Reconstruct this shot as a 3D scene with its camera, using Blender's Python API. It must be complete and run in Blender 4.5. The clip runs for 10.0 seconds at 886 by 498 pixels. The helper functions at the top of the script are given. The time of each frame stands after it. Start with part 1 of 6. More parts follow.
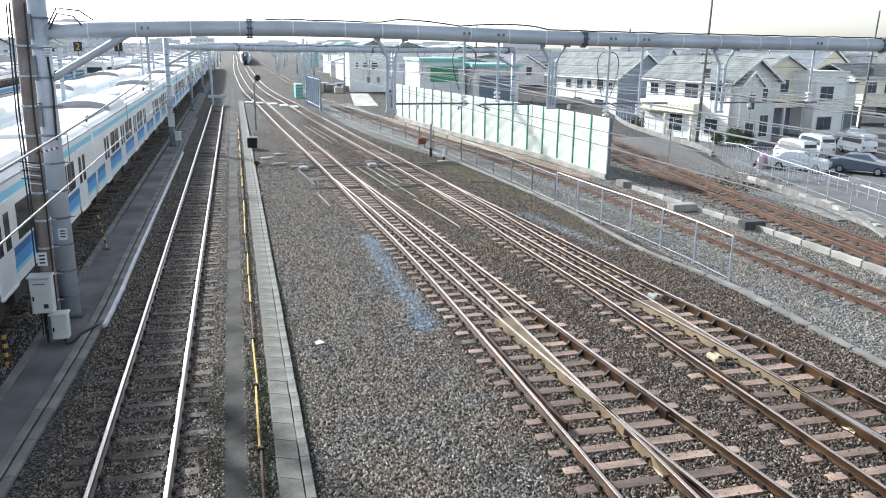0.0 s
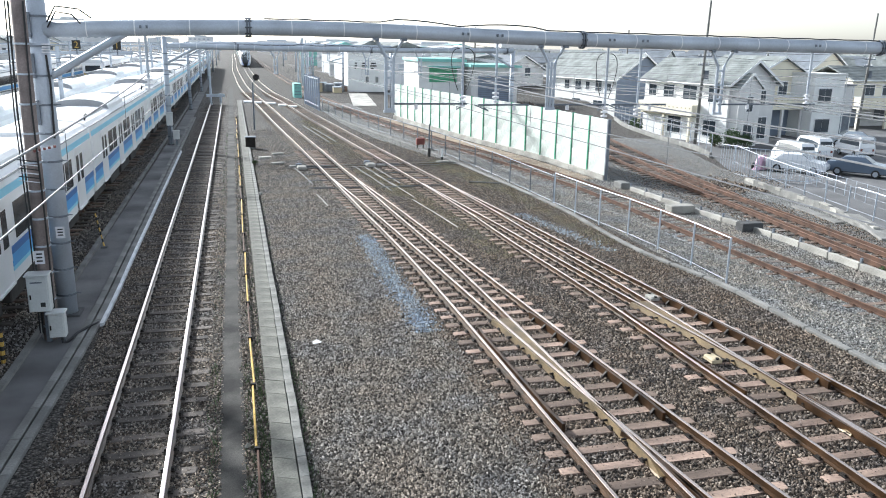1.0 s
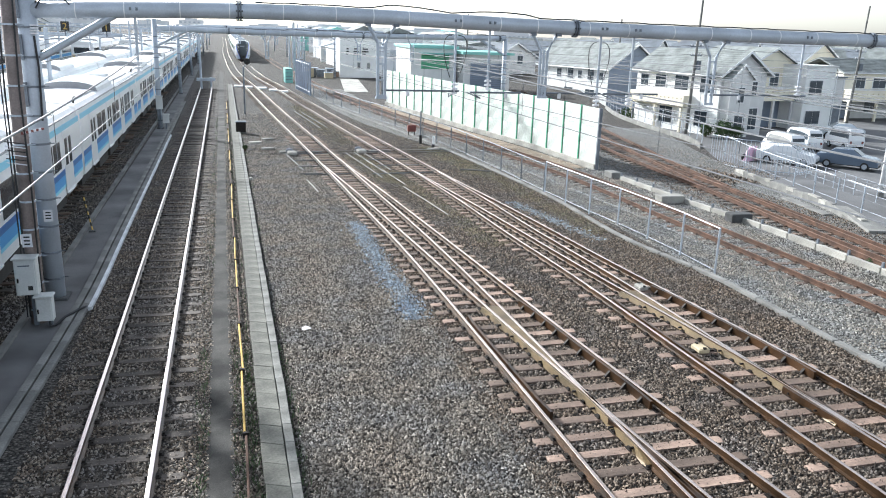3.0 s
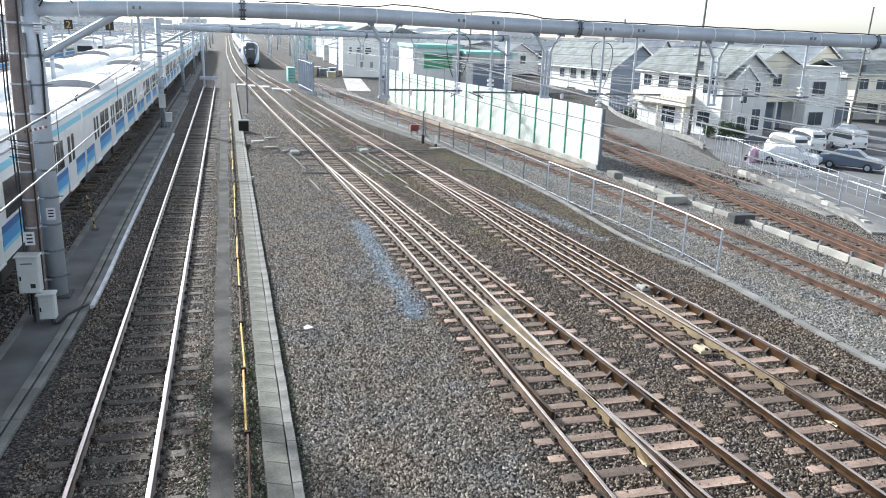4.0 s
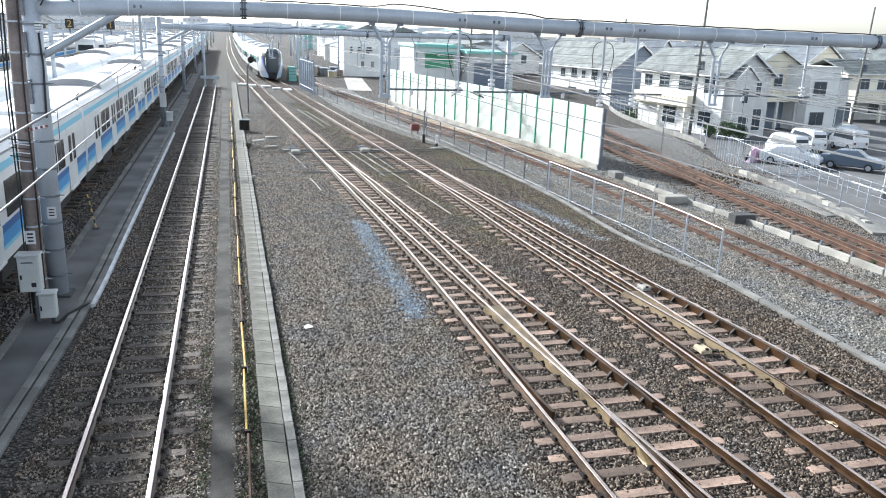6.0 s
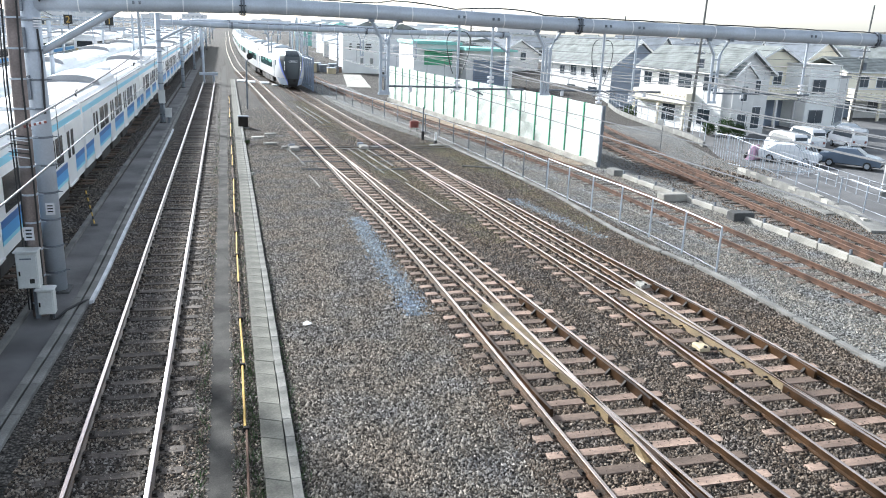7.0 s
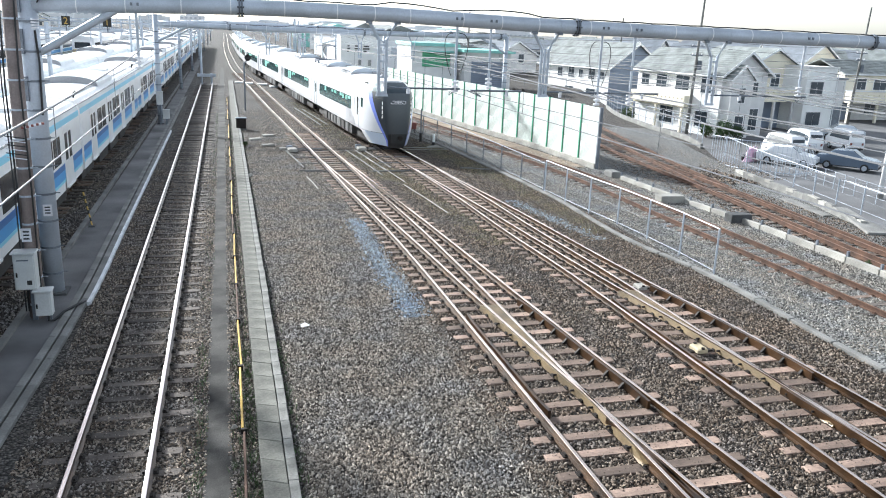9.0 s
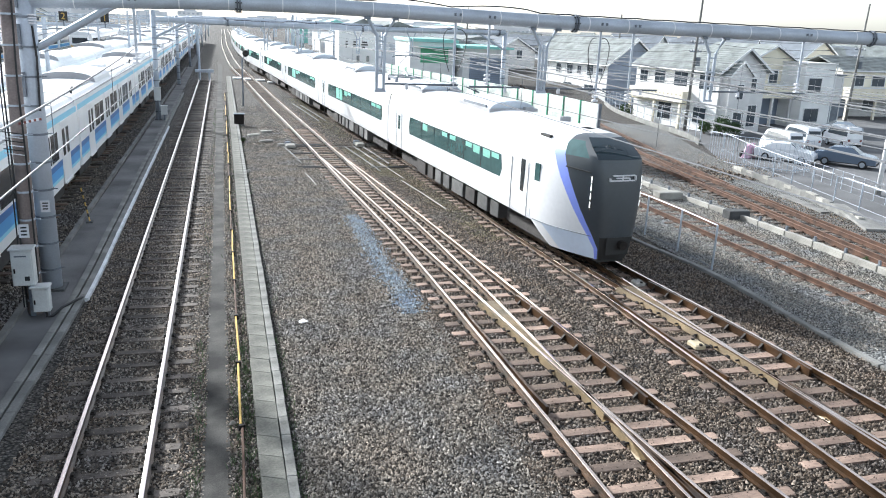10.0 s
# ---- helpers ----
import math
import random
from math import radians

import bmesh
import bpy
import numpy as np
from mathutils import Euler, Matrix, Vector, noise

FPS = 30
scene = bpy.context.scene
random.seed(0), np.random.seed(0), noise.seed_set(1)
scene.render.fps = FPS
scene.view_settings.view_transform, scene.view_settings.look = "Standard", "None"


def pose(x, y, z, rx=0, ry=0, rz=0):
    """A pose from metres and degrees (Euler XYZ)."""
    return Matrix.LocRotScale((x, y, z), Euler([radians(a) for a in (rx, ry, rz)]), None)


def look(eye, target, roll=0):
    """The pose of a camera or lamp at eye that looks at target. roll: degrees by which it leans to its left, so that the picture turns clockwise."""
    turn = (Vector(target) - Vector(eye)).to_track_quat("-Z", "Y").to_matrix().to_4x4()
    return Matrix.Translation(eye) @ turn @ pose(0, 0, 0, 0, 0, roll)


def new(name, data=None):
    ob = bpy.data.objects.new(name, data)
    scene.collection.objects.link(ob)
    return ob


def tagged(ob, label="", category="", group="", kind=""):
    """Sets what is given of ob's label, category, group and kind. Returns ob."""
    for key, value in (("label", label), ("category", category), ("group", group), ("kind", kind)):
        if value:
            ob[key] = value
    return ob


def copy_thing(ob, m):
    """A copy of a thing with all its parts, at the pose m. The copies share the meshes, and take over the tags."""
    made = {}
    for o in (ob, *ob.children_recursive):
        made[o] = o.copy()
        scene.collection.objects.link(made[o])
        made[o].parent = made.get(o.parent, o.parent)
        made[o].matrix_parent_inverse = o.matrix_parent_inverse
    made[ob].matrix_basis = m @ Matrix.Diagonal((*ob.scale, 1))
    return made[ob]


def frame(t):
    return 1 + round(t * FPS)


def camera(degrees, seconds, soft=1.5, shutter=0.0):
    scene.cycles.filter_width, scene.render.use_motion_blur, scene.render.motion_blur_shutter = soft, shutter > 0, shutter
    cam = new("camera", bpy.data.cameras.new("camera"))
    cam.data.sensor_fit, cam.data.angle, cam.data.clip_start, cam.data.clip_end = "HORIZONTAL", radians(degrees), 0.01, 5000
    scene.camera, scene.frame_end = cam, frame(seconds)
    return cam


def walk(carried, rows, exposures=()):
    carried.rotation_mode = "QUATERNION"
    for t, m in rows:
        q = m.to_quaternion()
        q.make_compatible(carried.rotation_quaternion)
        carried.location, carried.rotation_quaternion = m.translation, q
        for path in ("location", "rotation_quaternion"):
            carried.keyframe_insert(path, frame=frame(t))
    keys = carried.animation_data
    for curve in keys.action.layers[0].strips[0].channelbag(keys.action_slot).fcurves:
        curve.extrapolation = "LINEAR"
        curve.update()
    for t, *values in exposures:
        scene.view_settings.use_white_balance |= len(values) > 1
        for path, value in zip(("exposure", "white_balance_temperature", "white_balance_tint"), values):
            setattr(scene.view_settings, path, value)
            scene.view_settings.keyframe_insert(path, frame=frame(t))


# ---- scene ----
cam = camera(59.2, 10.0, soft=1.0)
EYE = (0.0, 0.0, 6.68)
TURNS = [(0.0, 75.296, -0.685, -14.639), (0.5, 75.13, -1.118, -14.724), (1.0, 75.318, -0.996, -14.722),
         (1.5, 74.752, -1.253, -14.568), (2.0, 74.639, -1.226, -14.938), (2.5, 74.455, -1.694, -15.281),
         (4.0, 74.382, -1.959, -15.043), (4.5, 74.256, -2.007, -14.944), (5.0, 74.239, -2.118, -14.974),
         (5.5, 74.421, -1.987, -14.953), (7.0, 74.139, -2.18, -15.026), (7.5, 74.288, -2.124, -14.973),
         (8.0, 74.161, -2.137, -15.059), (8.5, 74.012, -2.244, -15.097), (9.0, 74.266, -2.247, -15.169),
         (9.5, 74.293, -2.173, -15.141), (10.0, 73.992, -2.319, -15.287)]
EXPOSURES = [(0.0, 0.85), (2.0, 0.89), (5.0, 0.94), (7.5, 1.02), (10.0, 0.98)]
walk(cam, [(t, pose(*EYE, rx, ry, rz)) for t, rx, ry, rz in TURNS], exposures=EXPOSURES)

# ---- light ----
SUN_EL, SUN_AZ = 26.0, 30.0      # height, and degrees to the left of the tracks' far end
world = bpy.data.worlds.new("sky")
scene.world = world
world.use_nodes = True
wn = world.node_tree.nodes
sky = wn.new("ShaderNodeTexSky")
sky.sky_type, sky.sun_disc = "NISHITA", False
sky.sun_elevation, sky.sun_rotation = radians(SUN_EL), radians(-SUN_AZ)
sky.air_density, sky.dust_density, sky.ozone_density = 1.0, 1.5, 1.0
wn["Background"].inputs[1].default_value = 0.15
haze = wn.new("ShaderNodeHueSaturation")
haze.inputs["Saturation"].default_value = 0.4
world.node_tree.links.new(sky.outputs[0], haze.inputs["Color"])
world.node_tree.links.new(haze.outputs[0], wn["Background"].inputs[0])
sun_data = bpy.data.lights.new("sun", "SUN")
sun_data.energy, sun_data.angle, sun_data.color = 4.9, radians(3.5), (1.0, 0.98, 0.95)
sun = new("sun", sun_data)
sd = Vector((-math.sin(radians(SUN_AZ)) * math.cos(radians(SUN_EL)), math.cos(radians(SUN_AZ)) * math.cos(radians(SUN_EL)), math.sin(radians(SUN_EL))))
sun.matrix_world = look(sd * 60, (0, 0, 0))
scene.view_settings.exposure = 0.90
scene.view_settings.use_white_balance = True
scene.view_settings.white_balance_temperature, scene.view_settings.white_balance_tint = 6100, 7


# ---- materials ----
def material(name, base, rough=0.7, metal=0.0, var=0.25, scale=3.0, fine=40.0, bump=0.15, tint=None, spec=0.5, rnd=0.0, coat=0.0):
    """Base colour varied by coarse stains and fine grain, with a fine relief; rnd: difference from piece to piece."""
    m = bpy.data.materials.new(name)
    m.use_nodes = True
    n, l = m.node_tree.nodes, m.node_tree.links
    p = n["Principled BSDF"]
    p.inputs["Roughness"].default_value, p.inputs["Metallic"].default_value = rough, metal
    p.inputs["Specular IOR Level"].default_value = spec
    p.inputs["Coat Weight"].default_value = coat
    co = n.new("ShaderNodeTexCoord")
    a = n.new("ShaderNodeTexNoise")
    a.inputs["Scale"].default_value, a.inputs["Detail"].default_value = scale, 5
    b = n.new("ShaderNodeTexNoise")
    b.inputs["Scale"].default_value, b.inputs["Detail"].default_value = fine, 3
    l.new(co.outputs["Object"], a.inputs["Vector"])
    l.new(co.outputs["Object"], b.inputs["Vector"])
    mix = n.new("ShaderNodeMix")
    mix.data_type = "RGBA"
    dark = tuple(c * (1 - var) for c in base) if tint is None else tint
    mix.inputs[6].default_value, mix.inputs[7].default_value = (*dark, 1), (*[min(1, c * (1 + var * 0.6)) for c in base], 1)
    ramp = n.new("ShaderNodeMapRange")
    ramp.inputs[1].default_value, ramp.inputs[2].default_value = 0.32, 0.66
    l.new(a.outputs[0], ramp.inputs[0])
    l.new(ramp.outputs[0], mix.inputs[0])
    hsv = n.new("ShaderNodeHueSaturation")
    l.new(mix.outputs[2], hsv.inputs["Color"])
    mr = n.new("ShaderNodeMapRange")
    mr.inputs[1].default_value, mr.inputs[2].default_value = 0.25, 0.75
    mr.inputs[3].default_value, mr.inputs[4].default_value = 1 - var * 0.6, 1 + var * 0.6
    l.new(b.outputs[0], mr.inputs[0])
    last = mr.outputs[0]
    if rnd:
        oi = n.new("ShaderNodeObjectInfo")
        r = n.new("ShaderNodeMapRange")
        r.inputs[3].default_value, r.inputs[4].default_value = 1 - rnd, 1 + rnd
        l.new(oi.outputs["Random"], r.inputs[0])
        mul = n.new("ShaderNodeMath")
        mul.operation = "MULTIPLY"
        l.new(last, mul.inputs[0])
        l.new(r.outputs[0], mul.inputs[1])
        last = mul.outputs[0]
    l.new(last, hsv.inputs["Value"])
    l.new(hsv.outputs[0], p.inputs["Base Color"])
    if bump:
        bp = n.new("ShaderNodeBump")
        bp.inputs["Strength"].default_value, bp.inputs["Distance"].default_value = bump, 0.01
        l.new(b.outputs[0], bp.inputs["Height"])
        l.new(bp.outputs[0], p.inputs["Normal"])
    return m


def gravel(name, low, high, size=0.05, brown=(0.2, 0.13, 0.09), depth=0.05, stain=0.5):
    """Crushed stone: cells of single colours with shade painted into the gaps, and rusty stains over metres."""
    m = bpy.data.materials.new(name)
    m.use_nodes = True
    n, l = m.node_tree.nodes, m.node_tree.links
    p = n["Principled BSDF"]
    p.inputs["Roughness"].default_value, p.inputs["Specular IOR Level"].default_value = 0.85, 0.3
    co = n.new("ShaderNodeTexCoord")
    v = n.new("ShaderNodeTexVoronoi")
    v.inputs["Scale"].default_value = 1 / size
    l.new(co.outputs["Object"], v.inputs["Vector"])
    sep = n.new("ShaderNodeSeparateColor")
    l.new(v.outputs["Color"], sep.inputs[0])
    mix = n.new("ShaderNodeMix")
    mix.data_type = "RGBA"
    mix.inputs[6].default_value, mix.inputs[7].default_value = (*low, 1), (*high, 1)
    l.new(sep.outputs[0], mix.inputs[0])
    big = n.new("ShaderNodeTexNoise")
    big.inputs["Scale"].default_value, big.inputs["Detail"].default_value = 0.45, 6
    l.new(co.outputs["Object"], big.inputs["Vector"])
    mr = n.new("ShaderNodeMapRange")
    mr.inputs[1].default_value, mr.inputs[2].default_value, mr.inputs[4].default_value = 0.4, 0.7, stain
    l.new(big.outputs[0], mr.inputs[0])
    rust = n.new("ShaderNodeMix")
    rust.data_type, rust.blend_type = "RGBA", "MIX"
    rust.inputs[7].default_value = (*brown, 1)
    l.new(mr.outputs[0], rust.inputs[0])
    l.new(mix.outputs[2], rust.inputs[6])
    # shade between stones: colour dimmed towards each cell's rim
    gap_shade = n.new("ShaderNodeMapRange")
    gap_shade.inputs[1].default_value, gap_shade.inputs[2].default_value, gap_shade.inputs[3].default_value, gap_shade.inputs[4].default_value = 0.3, 0.7, 1.0, 0.2
    l.new(v.outputs["Distance"], gap_shade.inputs[0])
    hsv = n.new("ShaderNodeHueSaturation")
    l.new(rust.outputs[2], hsv.inputs["Color"])
    l.new(gap_shade.outputs[0], hsv.inputs["Value"])
    l.new(hsv.outputs[0], p.inputs["Base Color"])
    bp = n.new("ShaderNodeBump")
    bp.invert = True
    bp.inputs["Strength"].default_value, bp.inputs["Distance"].default_value = 1.0, depth
    l.new(v.outputs["Distance"], bp.inputs["Height"])
    l.new(bp.outputs[0], p.inputs["Normal"])
    return m


def stone_mat(name, low, high, brown):
    """Loose stones, each of a colour of its own."""
    m = bpy.data.materials.new(name)
    m.use_nodes = True
    n, l = m.node_tree.nodes, m.node_tree.links
    p = n["Principled BSDF"]
    p.inputs["Roughness"].default_value, p.inputs["Specular IOR Level"].default_value = 0.8, 0.3
    g = n.new("ShaderNodeNewGeometry")
    ramp = n.new("ShaderNodeValToRGB")
    e = ramp.color_ramp.elements
    e[0].color, e[1].color = (*low, 1), (*high, 1)
    mid = e.new(0.45)
    mid.color = (*brown, 1)
    l.new(g.outputs["Random Per Island"], ramp.inputs[0])
    co = n.new("ShaderNodeTexCoord")
    big = n.new("ShaderNodeTexNoise")
    big.inputs["Scale"].default_value, big.inputs["Detail"].default_value = 0.7, 5
    l.new(co.outputs["Object"], big.inputs["Vector"])
    tint = n.new("ShaderNodeValToRGB")
    te = tint.color_ramp.elements
    te[0].position, te[1].position = 0.36, 0.64
    te[0].color, te[1].color = (1.08, 1.0, 0.90, 1), (0.90, 0.93, 0.98, 1)
    top = te.new(0.5)
    top.color = (1.0, 0.98, 0.93, 1)
    l.new(big.outputs[0], tint.inputs[0])
    mul = n.new("ShaderNodeMix")
    mul.data_type, mul.blend_type = "RGBA", "MULTIPLY"
    mul.inputs[0].default_value = 1.0
    l.new(ramp.outputs[0], mul.inputs[6])
    l.new(tint.outputs[0], mul.inputs[7])
    l.new(mul.outputs[2], p.inputs["Base Color"])
    return m


def glow(name, color, strength):
    m = bpy.data.materials.new(name)
    m.use_nodes = True
    p = m.node_tree.nodes["Principled BSDF"]
    p.inputs["Base Color"].default_value = (*color, 1)
    p.inputs["Emission Color"].default_value, p.inputs["Emission Strength"].default_value = (*color, 1), strength
    return m


M = dict(
    ballast=gravel("ballast", (0.035, 0.031, 0.027), (0.22, 0.20, 0.18), 0.05, (0.10, 0.080, 0.062)),
    ballast_grey=gravel("ballast_grey", (0.13, 0.13, 0.127), (0.42, 0.42, 0.40), 0.05, (0.24, 0.22, 0.19), stain=0.35),
    stones=stone_mat("stones", (0.016, 0.013, 0.011), (0.42, 0.39, 0.355), (0.135, 0.117, 0.10)),
    stones_brown=stone_mat("stones_brown", (0.014, 0.010, 0.008), (0.33, 0.28, 0.24), (0.085, 0.064, 0.048)),
    stones_siding=stone_mat("stones_siding", (0.018, 0.014, 0.011), (0.40, 0.355, 0.31), (0.125, 0.10, 0.08)),
    stones_grey=stone_mat("stones_grey", (0.04, 0.039, 0.037), (0.44, 0.43, 0.41), (0.21, 0.20, 0.186)),
    stones_moss=stone_mat("stones_moss", (0.03, 0.027, 0.014), (0.26, 0.235, 0.16), (0.10, 0.088, 0.052)),
    stones_blue=stone_mat("stones_blue", (0.11, 0.13, 0.155), (0.44, 0.51, 0.59), (0.20, 0.24, 0.29)),
    rail_side=material("rail_side", (0.066, 0.034, 0.015), 0.36, 0.25, 0.6, 2.0, 60),
    rail_top=material("rail_top", (0.50, 0.44, 0.44), 0.3, 1.0, 0.12, 1.0, 30, 0.03),
    rail_top_main=material("rail_top_main", (0.76, 0.63, 0.54), 0.17, 1.0, 0.2, 1.0, 30, 0.03),
    rail_rust=material("rail_rust", (0.085, 0.043, 0.026), 0.8, 0.1, 0.45, 2.5, 50, 0.2),
    rail_rust_top=material("rail_rust_top", (0.17, 0.09, 0.055), 0.55, 0.4, 0.4, 2.5, 50, 0.1),
    casting=material("casting", (0.16, 0.112, 0.055), 0.5, 0.1, 0.5, 1.5, 40, 0.2),
    timber=material("timber", (0.105, 0.088, 0.076), 0.9, 0, 0.5, 5.0, 30, 0.5, rnd=0.55),
    sleeper=material("sleeper", (0.27, 0.19, 0.148), 0.85, 0, 0.4, 4.0, 40, 0.3, rnd=0.22),
    sleeper_old=material("sleeper_old", (0.16, 0.115, 0.09), 0.9, 0, 0.35, 4.0, 40, 0.3, rnd=0.3),
    iron=material("iron", (0.025, 0.02, 0.017), 0.75, 0.4, 0.4, 6.0, 60),
    concrete=material("concrete", (0.19, 0.187, 0.175), 0.9, 0, 0.35, 1.2, 30, 0.2, rnd=0.14),
    concrete_dark=material("concrete_dark", (0.075, 0.076, 0.077), 0.9, 0, 0.6, 0.9, 40, 0.25),
    path=material("path", (0.056, 0.053, 0.048), 1.0, 0, 0.75, 1.3, 60, 0.4),
    slab=material("slab", (0.15, 0.147, 0.125), 0.9, 0, 0.5, 1.6, 30, 0.25, rnd=0.08),
    slab_pale=material("slab_pale", (0.20, 0.197, 0.18), 0.9, 0, 0.4, 1.6, 30, 0.25, rnd=0.1),
    concrete_pale=material("concrete_pale", (0.36, 0.345, 0.31), 0.9, 0, 0.35, 0.8, 30, 0.2, rnd=0.15),
    asphalt=material("asphalt", (0.15, 0.146, 0.145), 0.92, 0, 0.5, 0.5, 60, 0.3),
    lot=material("lot", (0.125, 0.125, 0.128), 0.92, 0, 0.3, 0.3, 50, 0.2),
    steel=material("steel", (0.46, 0.50, 0.56), 0.5, 0.25, 0.15, 1.2, 30, 0.05),
    steel_dark=material("steel_dark", (0.17, 0.19, 0.22), 0.55, 0.4, 0.3, 1.5, 30, 0.05),
    brown_pole=material("brown_pole", (0.24, 0.195, 0.18), 0.85, 0, 0.35, 2.0, 30, 0.2),
    cabinet=material("cabinet", (0.60, 0.61, 0.60), 0.55, 0.1, 0.15, 1.5, 30, 0.03),
    cable=material("cable", (0.02, 0.02, 0.022), 0.6, 0, 0.2),
    wire=material("wire", (0.15, 0.155, 0.165), 0.55, 0.2, 0.1, 1.0, 20, 0),
    insulator=material("insulator", (0.75, 0.75, 0.78), 0.25, 0, 0.1, 4.0, 20, 0),
    yellow=material("yellow", (0.56, 0.36, 0.08), 0.6, 0, 0.3, 2.0, 30, 0.05),
    white_paint=material("white_paint", (0.80, 0.80, 0.80), 0.5, 0, 0.08, 0.6, 20, 0.02),
    white_line=material("white_line", (0.72, 0.73, 0.74), 0.8, 0, 0.2, 2.0, 30, 0.1),
    train_white=material("train_white", (0.84, 0.84, 0.85), 0.28, 0, 0.05, 0.5, 8, 0, coat=0.3),
    train_blue=material("train_blue", (0.28, 0.36, 0.90), 0.3, 0, 0.05, 0.5, 8, 0, coat=0.3),
    # train white with bluish skylit shade put into the colour
    train_shade_blue=material("train_shade_blue", (0.70, 0.79, 0.92), 0.3, 0, 0.05, 0.5, 8, 0, coat=0.3),
    mask=material("mask", (0.05, 0.06, 0.07), 0.38, 0.1, 0.1, 0.6, 8, 0, coat=0.2),
    window=material("window", (0.045, 0.10, 0.10), 0.08, 0, 0.2, 0.8, 6, 0, spec=0.8),
    blind=material("blind", (0.24, 0.56, 0.46), 0.4, 0, 0.15, 1.0, 10, 0),
    under=material("under", (0.05, 0.045, 0.042), 0.8, 0.2, 0.4, 2.0, 30, 0.1),
    under_box=material("under_box", (0.12, 0.118, 0.115), 0.75, 0.1, 0.35, 1.5, 20, 0.1, rnd=0.5),
    stainless=material("stainless", (0.90, 0.90, 0.90), 0.3, 0.1, 0.05, 0.8, 20, 0.02),
    roof_white=material("roof_white", (0.80, 0.80, 0.80), 0.6, 0, 0.08, 0.5, 12, 0.05),
    ac_grey=material("ac_grey", (0.36, 0.36, 0.37), 0.6, 0.1, 0.15, 1.0, 12, 0.05),
    stripe_dark=material("stripe_dark", (0.04, 0.15, 0.42), 0.4, 0, 0.05, 0.8, 10, 0),
    stripe_blue=material("stripe_blue", (0.09, 0.36, 0.72), 0.4, 0, 0.05, 0.8, 10, 0),
    stripe_sky=material("stripe_sky", (0.30, 0.68, 0.86), 0.4, 0, 0.05, 0.8, 10, 0),
    train_window=material("train_window", (0.03, 0.035, 0.04), 0.1, 0, 0.2, 1.0, 8, 0, spec=0.8),
    panel=material("panel", (0.55, 0.60, 0.555), 0.6, 0, 0.3, 0.9, 9, 0.05, rnd=0.07),
    green=material("green", (0.05, 0.30, 0.17), 0.5, 0, 0.2, 1.0, 20, 0.02),
    black=material("black", (0.02, 0.02, 0.02), 0.6, 0, 0.2),
    red=material("red", (0.20, 0.055, 0.045), 0.6, 0, 0.2),
    soil=material("soil", (0.22, 0.17, 0.12), 0.95, 0, 0.4, 1.2, 30, 0.5),
    cream=material("cream", (0.82, 0.76, 0.62), 0.85, 0, 0.08, 0.6, 25, 0.08),
    plaster=material("plaster", (0.82, 0.82, 0.80), 0.85, 0, 0.08, 0.6, 25, 0.08),
    siding=material("siding", (0.68, 0.67, 0.66), 0.8, 0, 0.12, 0.6, 25, 0.08),
    slate_blue=material("slate_blue", (0.22, 0.26, 0.33), 0.8, 0, 0.12, 0.6, 25, 0.08),
    tile=material("tile", (0.20, 0.218, 0.212), 0.8, 0, 0.35, 1.0, 14, 0.4),
    tile_dark=material("tile_dark", (0.18, 0.20, 0.225), 0.7, 0, 0.25, 1.0, 14, 0.4),
    glass=material("glass", (0.06, 0.075, 0.09), 0.08, 0, 0.2, 1.0, 8, 0, spec=0.8),
    car_white=material("car_white", (0.80, 0.81, 0.83), 0.25, 0, 0.05, 0.6, 8, 0, coat=0.5),
    car_silver=material("car_silver", (0.45, 0.49, 0.54), 0.3, 0.5, 0.05, 0.6, 8, 0, coat=0.5),
    car_dark=material("car_dark", (0.12, 0.16, 0.22), 0.25, 0.3, 0.05, 0.6, 8, 0, coat=0.5),
    rubber=material("rubber", (0.02, 0.02, 0.02), 0.8, 0, 0.2),
    teal=material("teal", (0.25, 0.55, 0.50), 0.6, 0, 0.1, 0.6, 10, 0.02),
    shutter=material("shutter", (0.12, 0.42, 0.24), 0.6, 0, 0.1, 0.6, 10, 0.05),
    # pale tones with the haze of distance mixed into the colour
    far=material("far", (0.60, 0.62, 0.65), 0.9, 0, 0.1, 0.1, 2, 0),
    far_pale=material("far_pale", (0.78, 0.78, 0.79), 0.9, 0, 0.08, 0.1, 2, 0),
    leaf=material("leaf", (0.06, 0.11, 0.035), 0.7, 0, 0.5, 3.0, 20, 0),
    bark=material("bark", (0.12, 0.085, 0.06), 0.9, 0, 0.4, 4.0, 30, 0.3),
    pink=material("pink", (0.62, 0.40, 0.52), 0.8, 0, 0.2, 2.0, 20, 0.05),
    screen=material("screen", (0.012, 0.028, 0.036), 0.06, 0, 0.1, 0.5, 6, 0, spec=0.8),
    unit_grey=material("unit_grey", (0.55, 0.60, 0.66), 0.4, 0.1, 0.1, 0.8, 10, 0.02),
    # panes lightened to imitate haze
    hazed_window=material("hazed_window", (0.50, 0.53, 0.57), 0.3, 0, 0.1, 0.5, 8, 0),
    tan=material("tan", (0.50, 0.42, 0.28), 0.8, 0, 0.2, 1.0, 20, 0.05),
    lamp=glow("lamp", (1.0, 0.98, 0.95), 0.5),
)


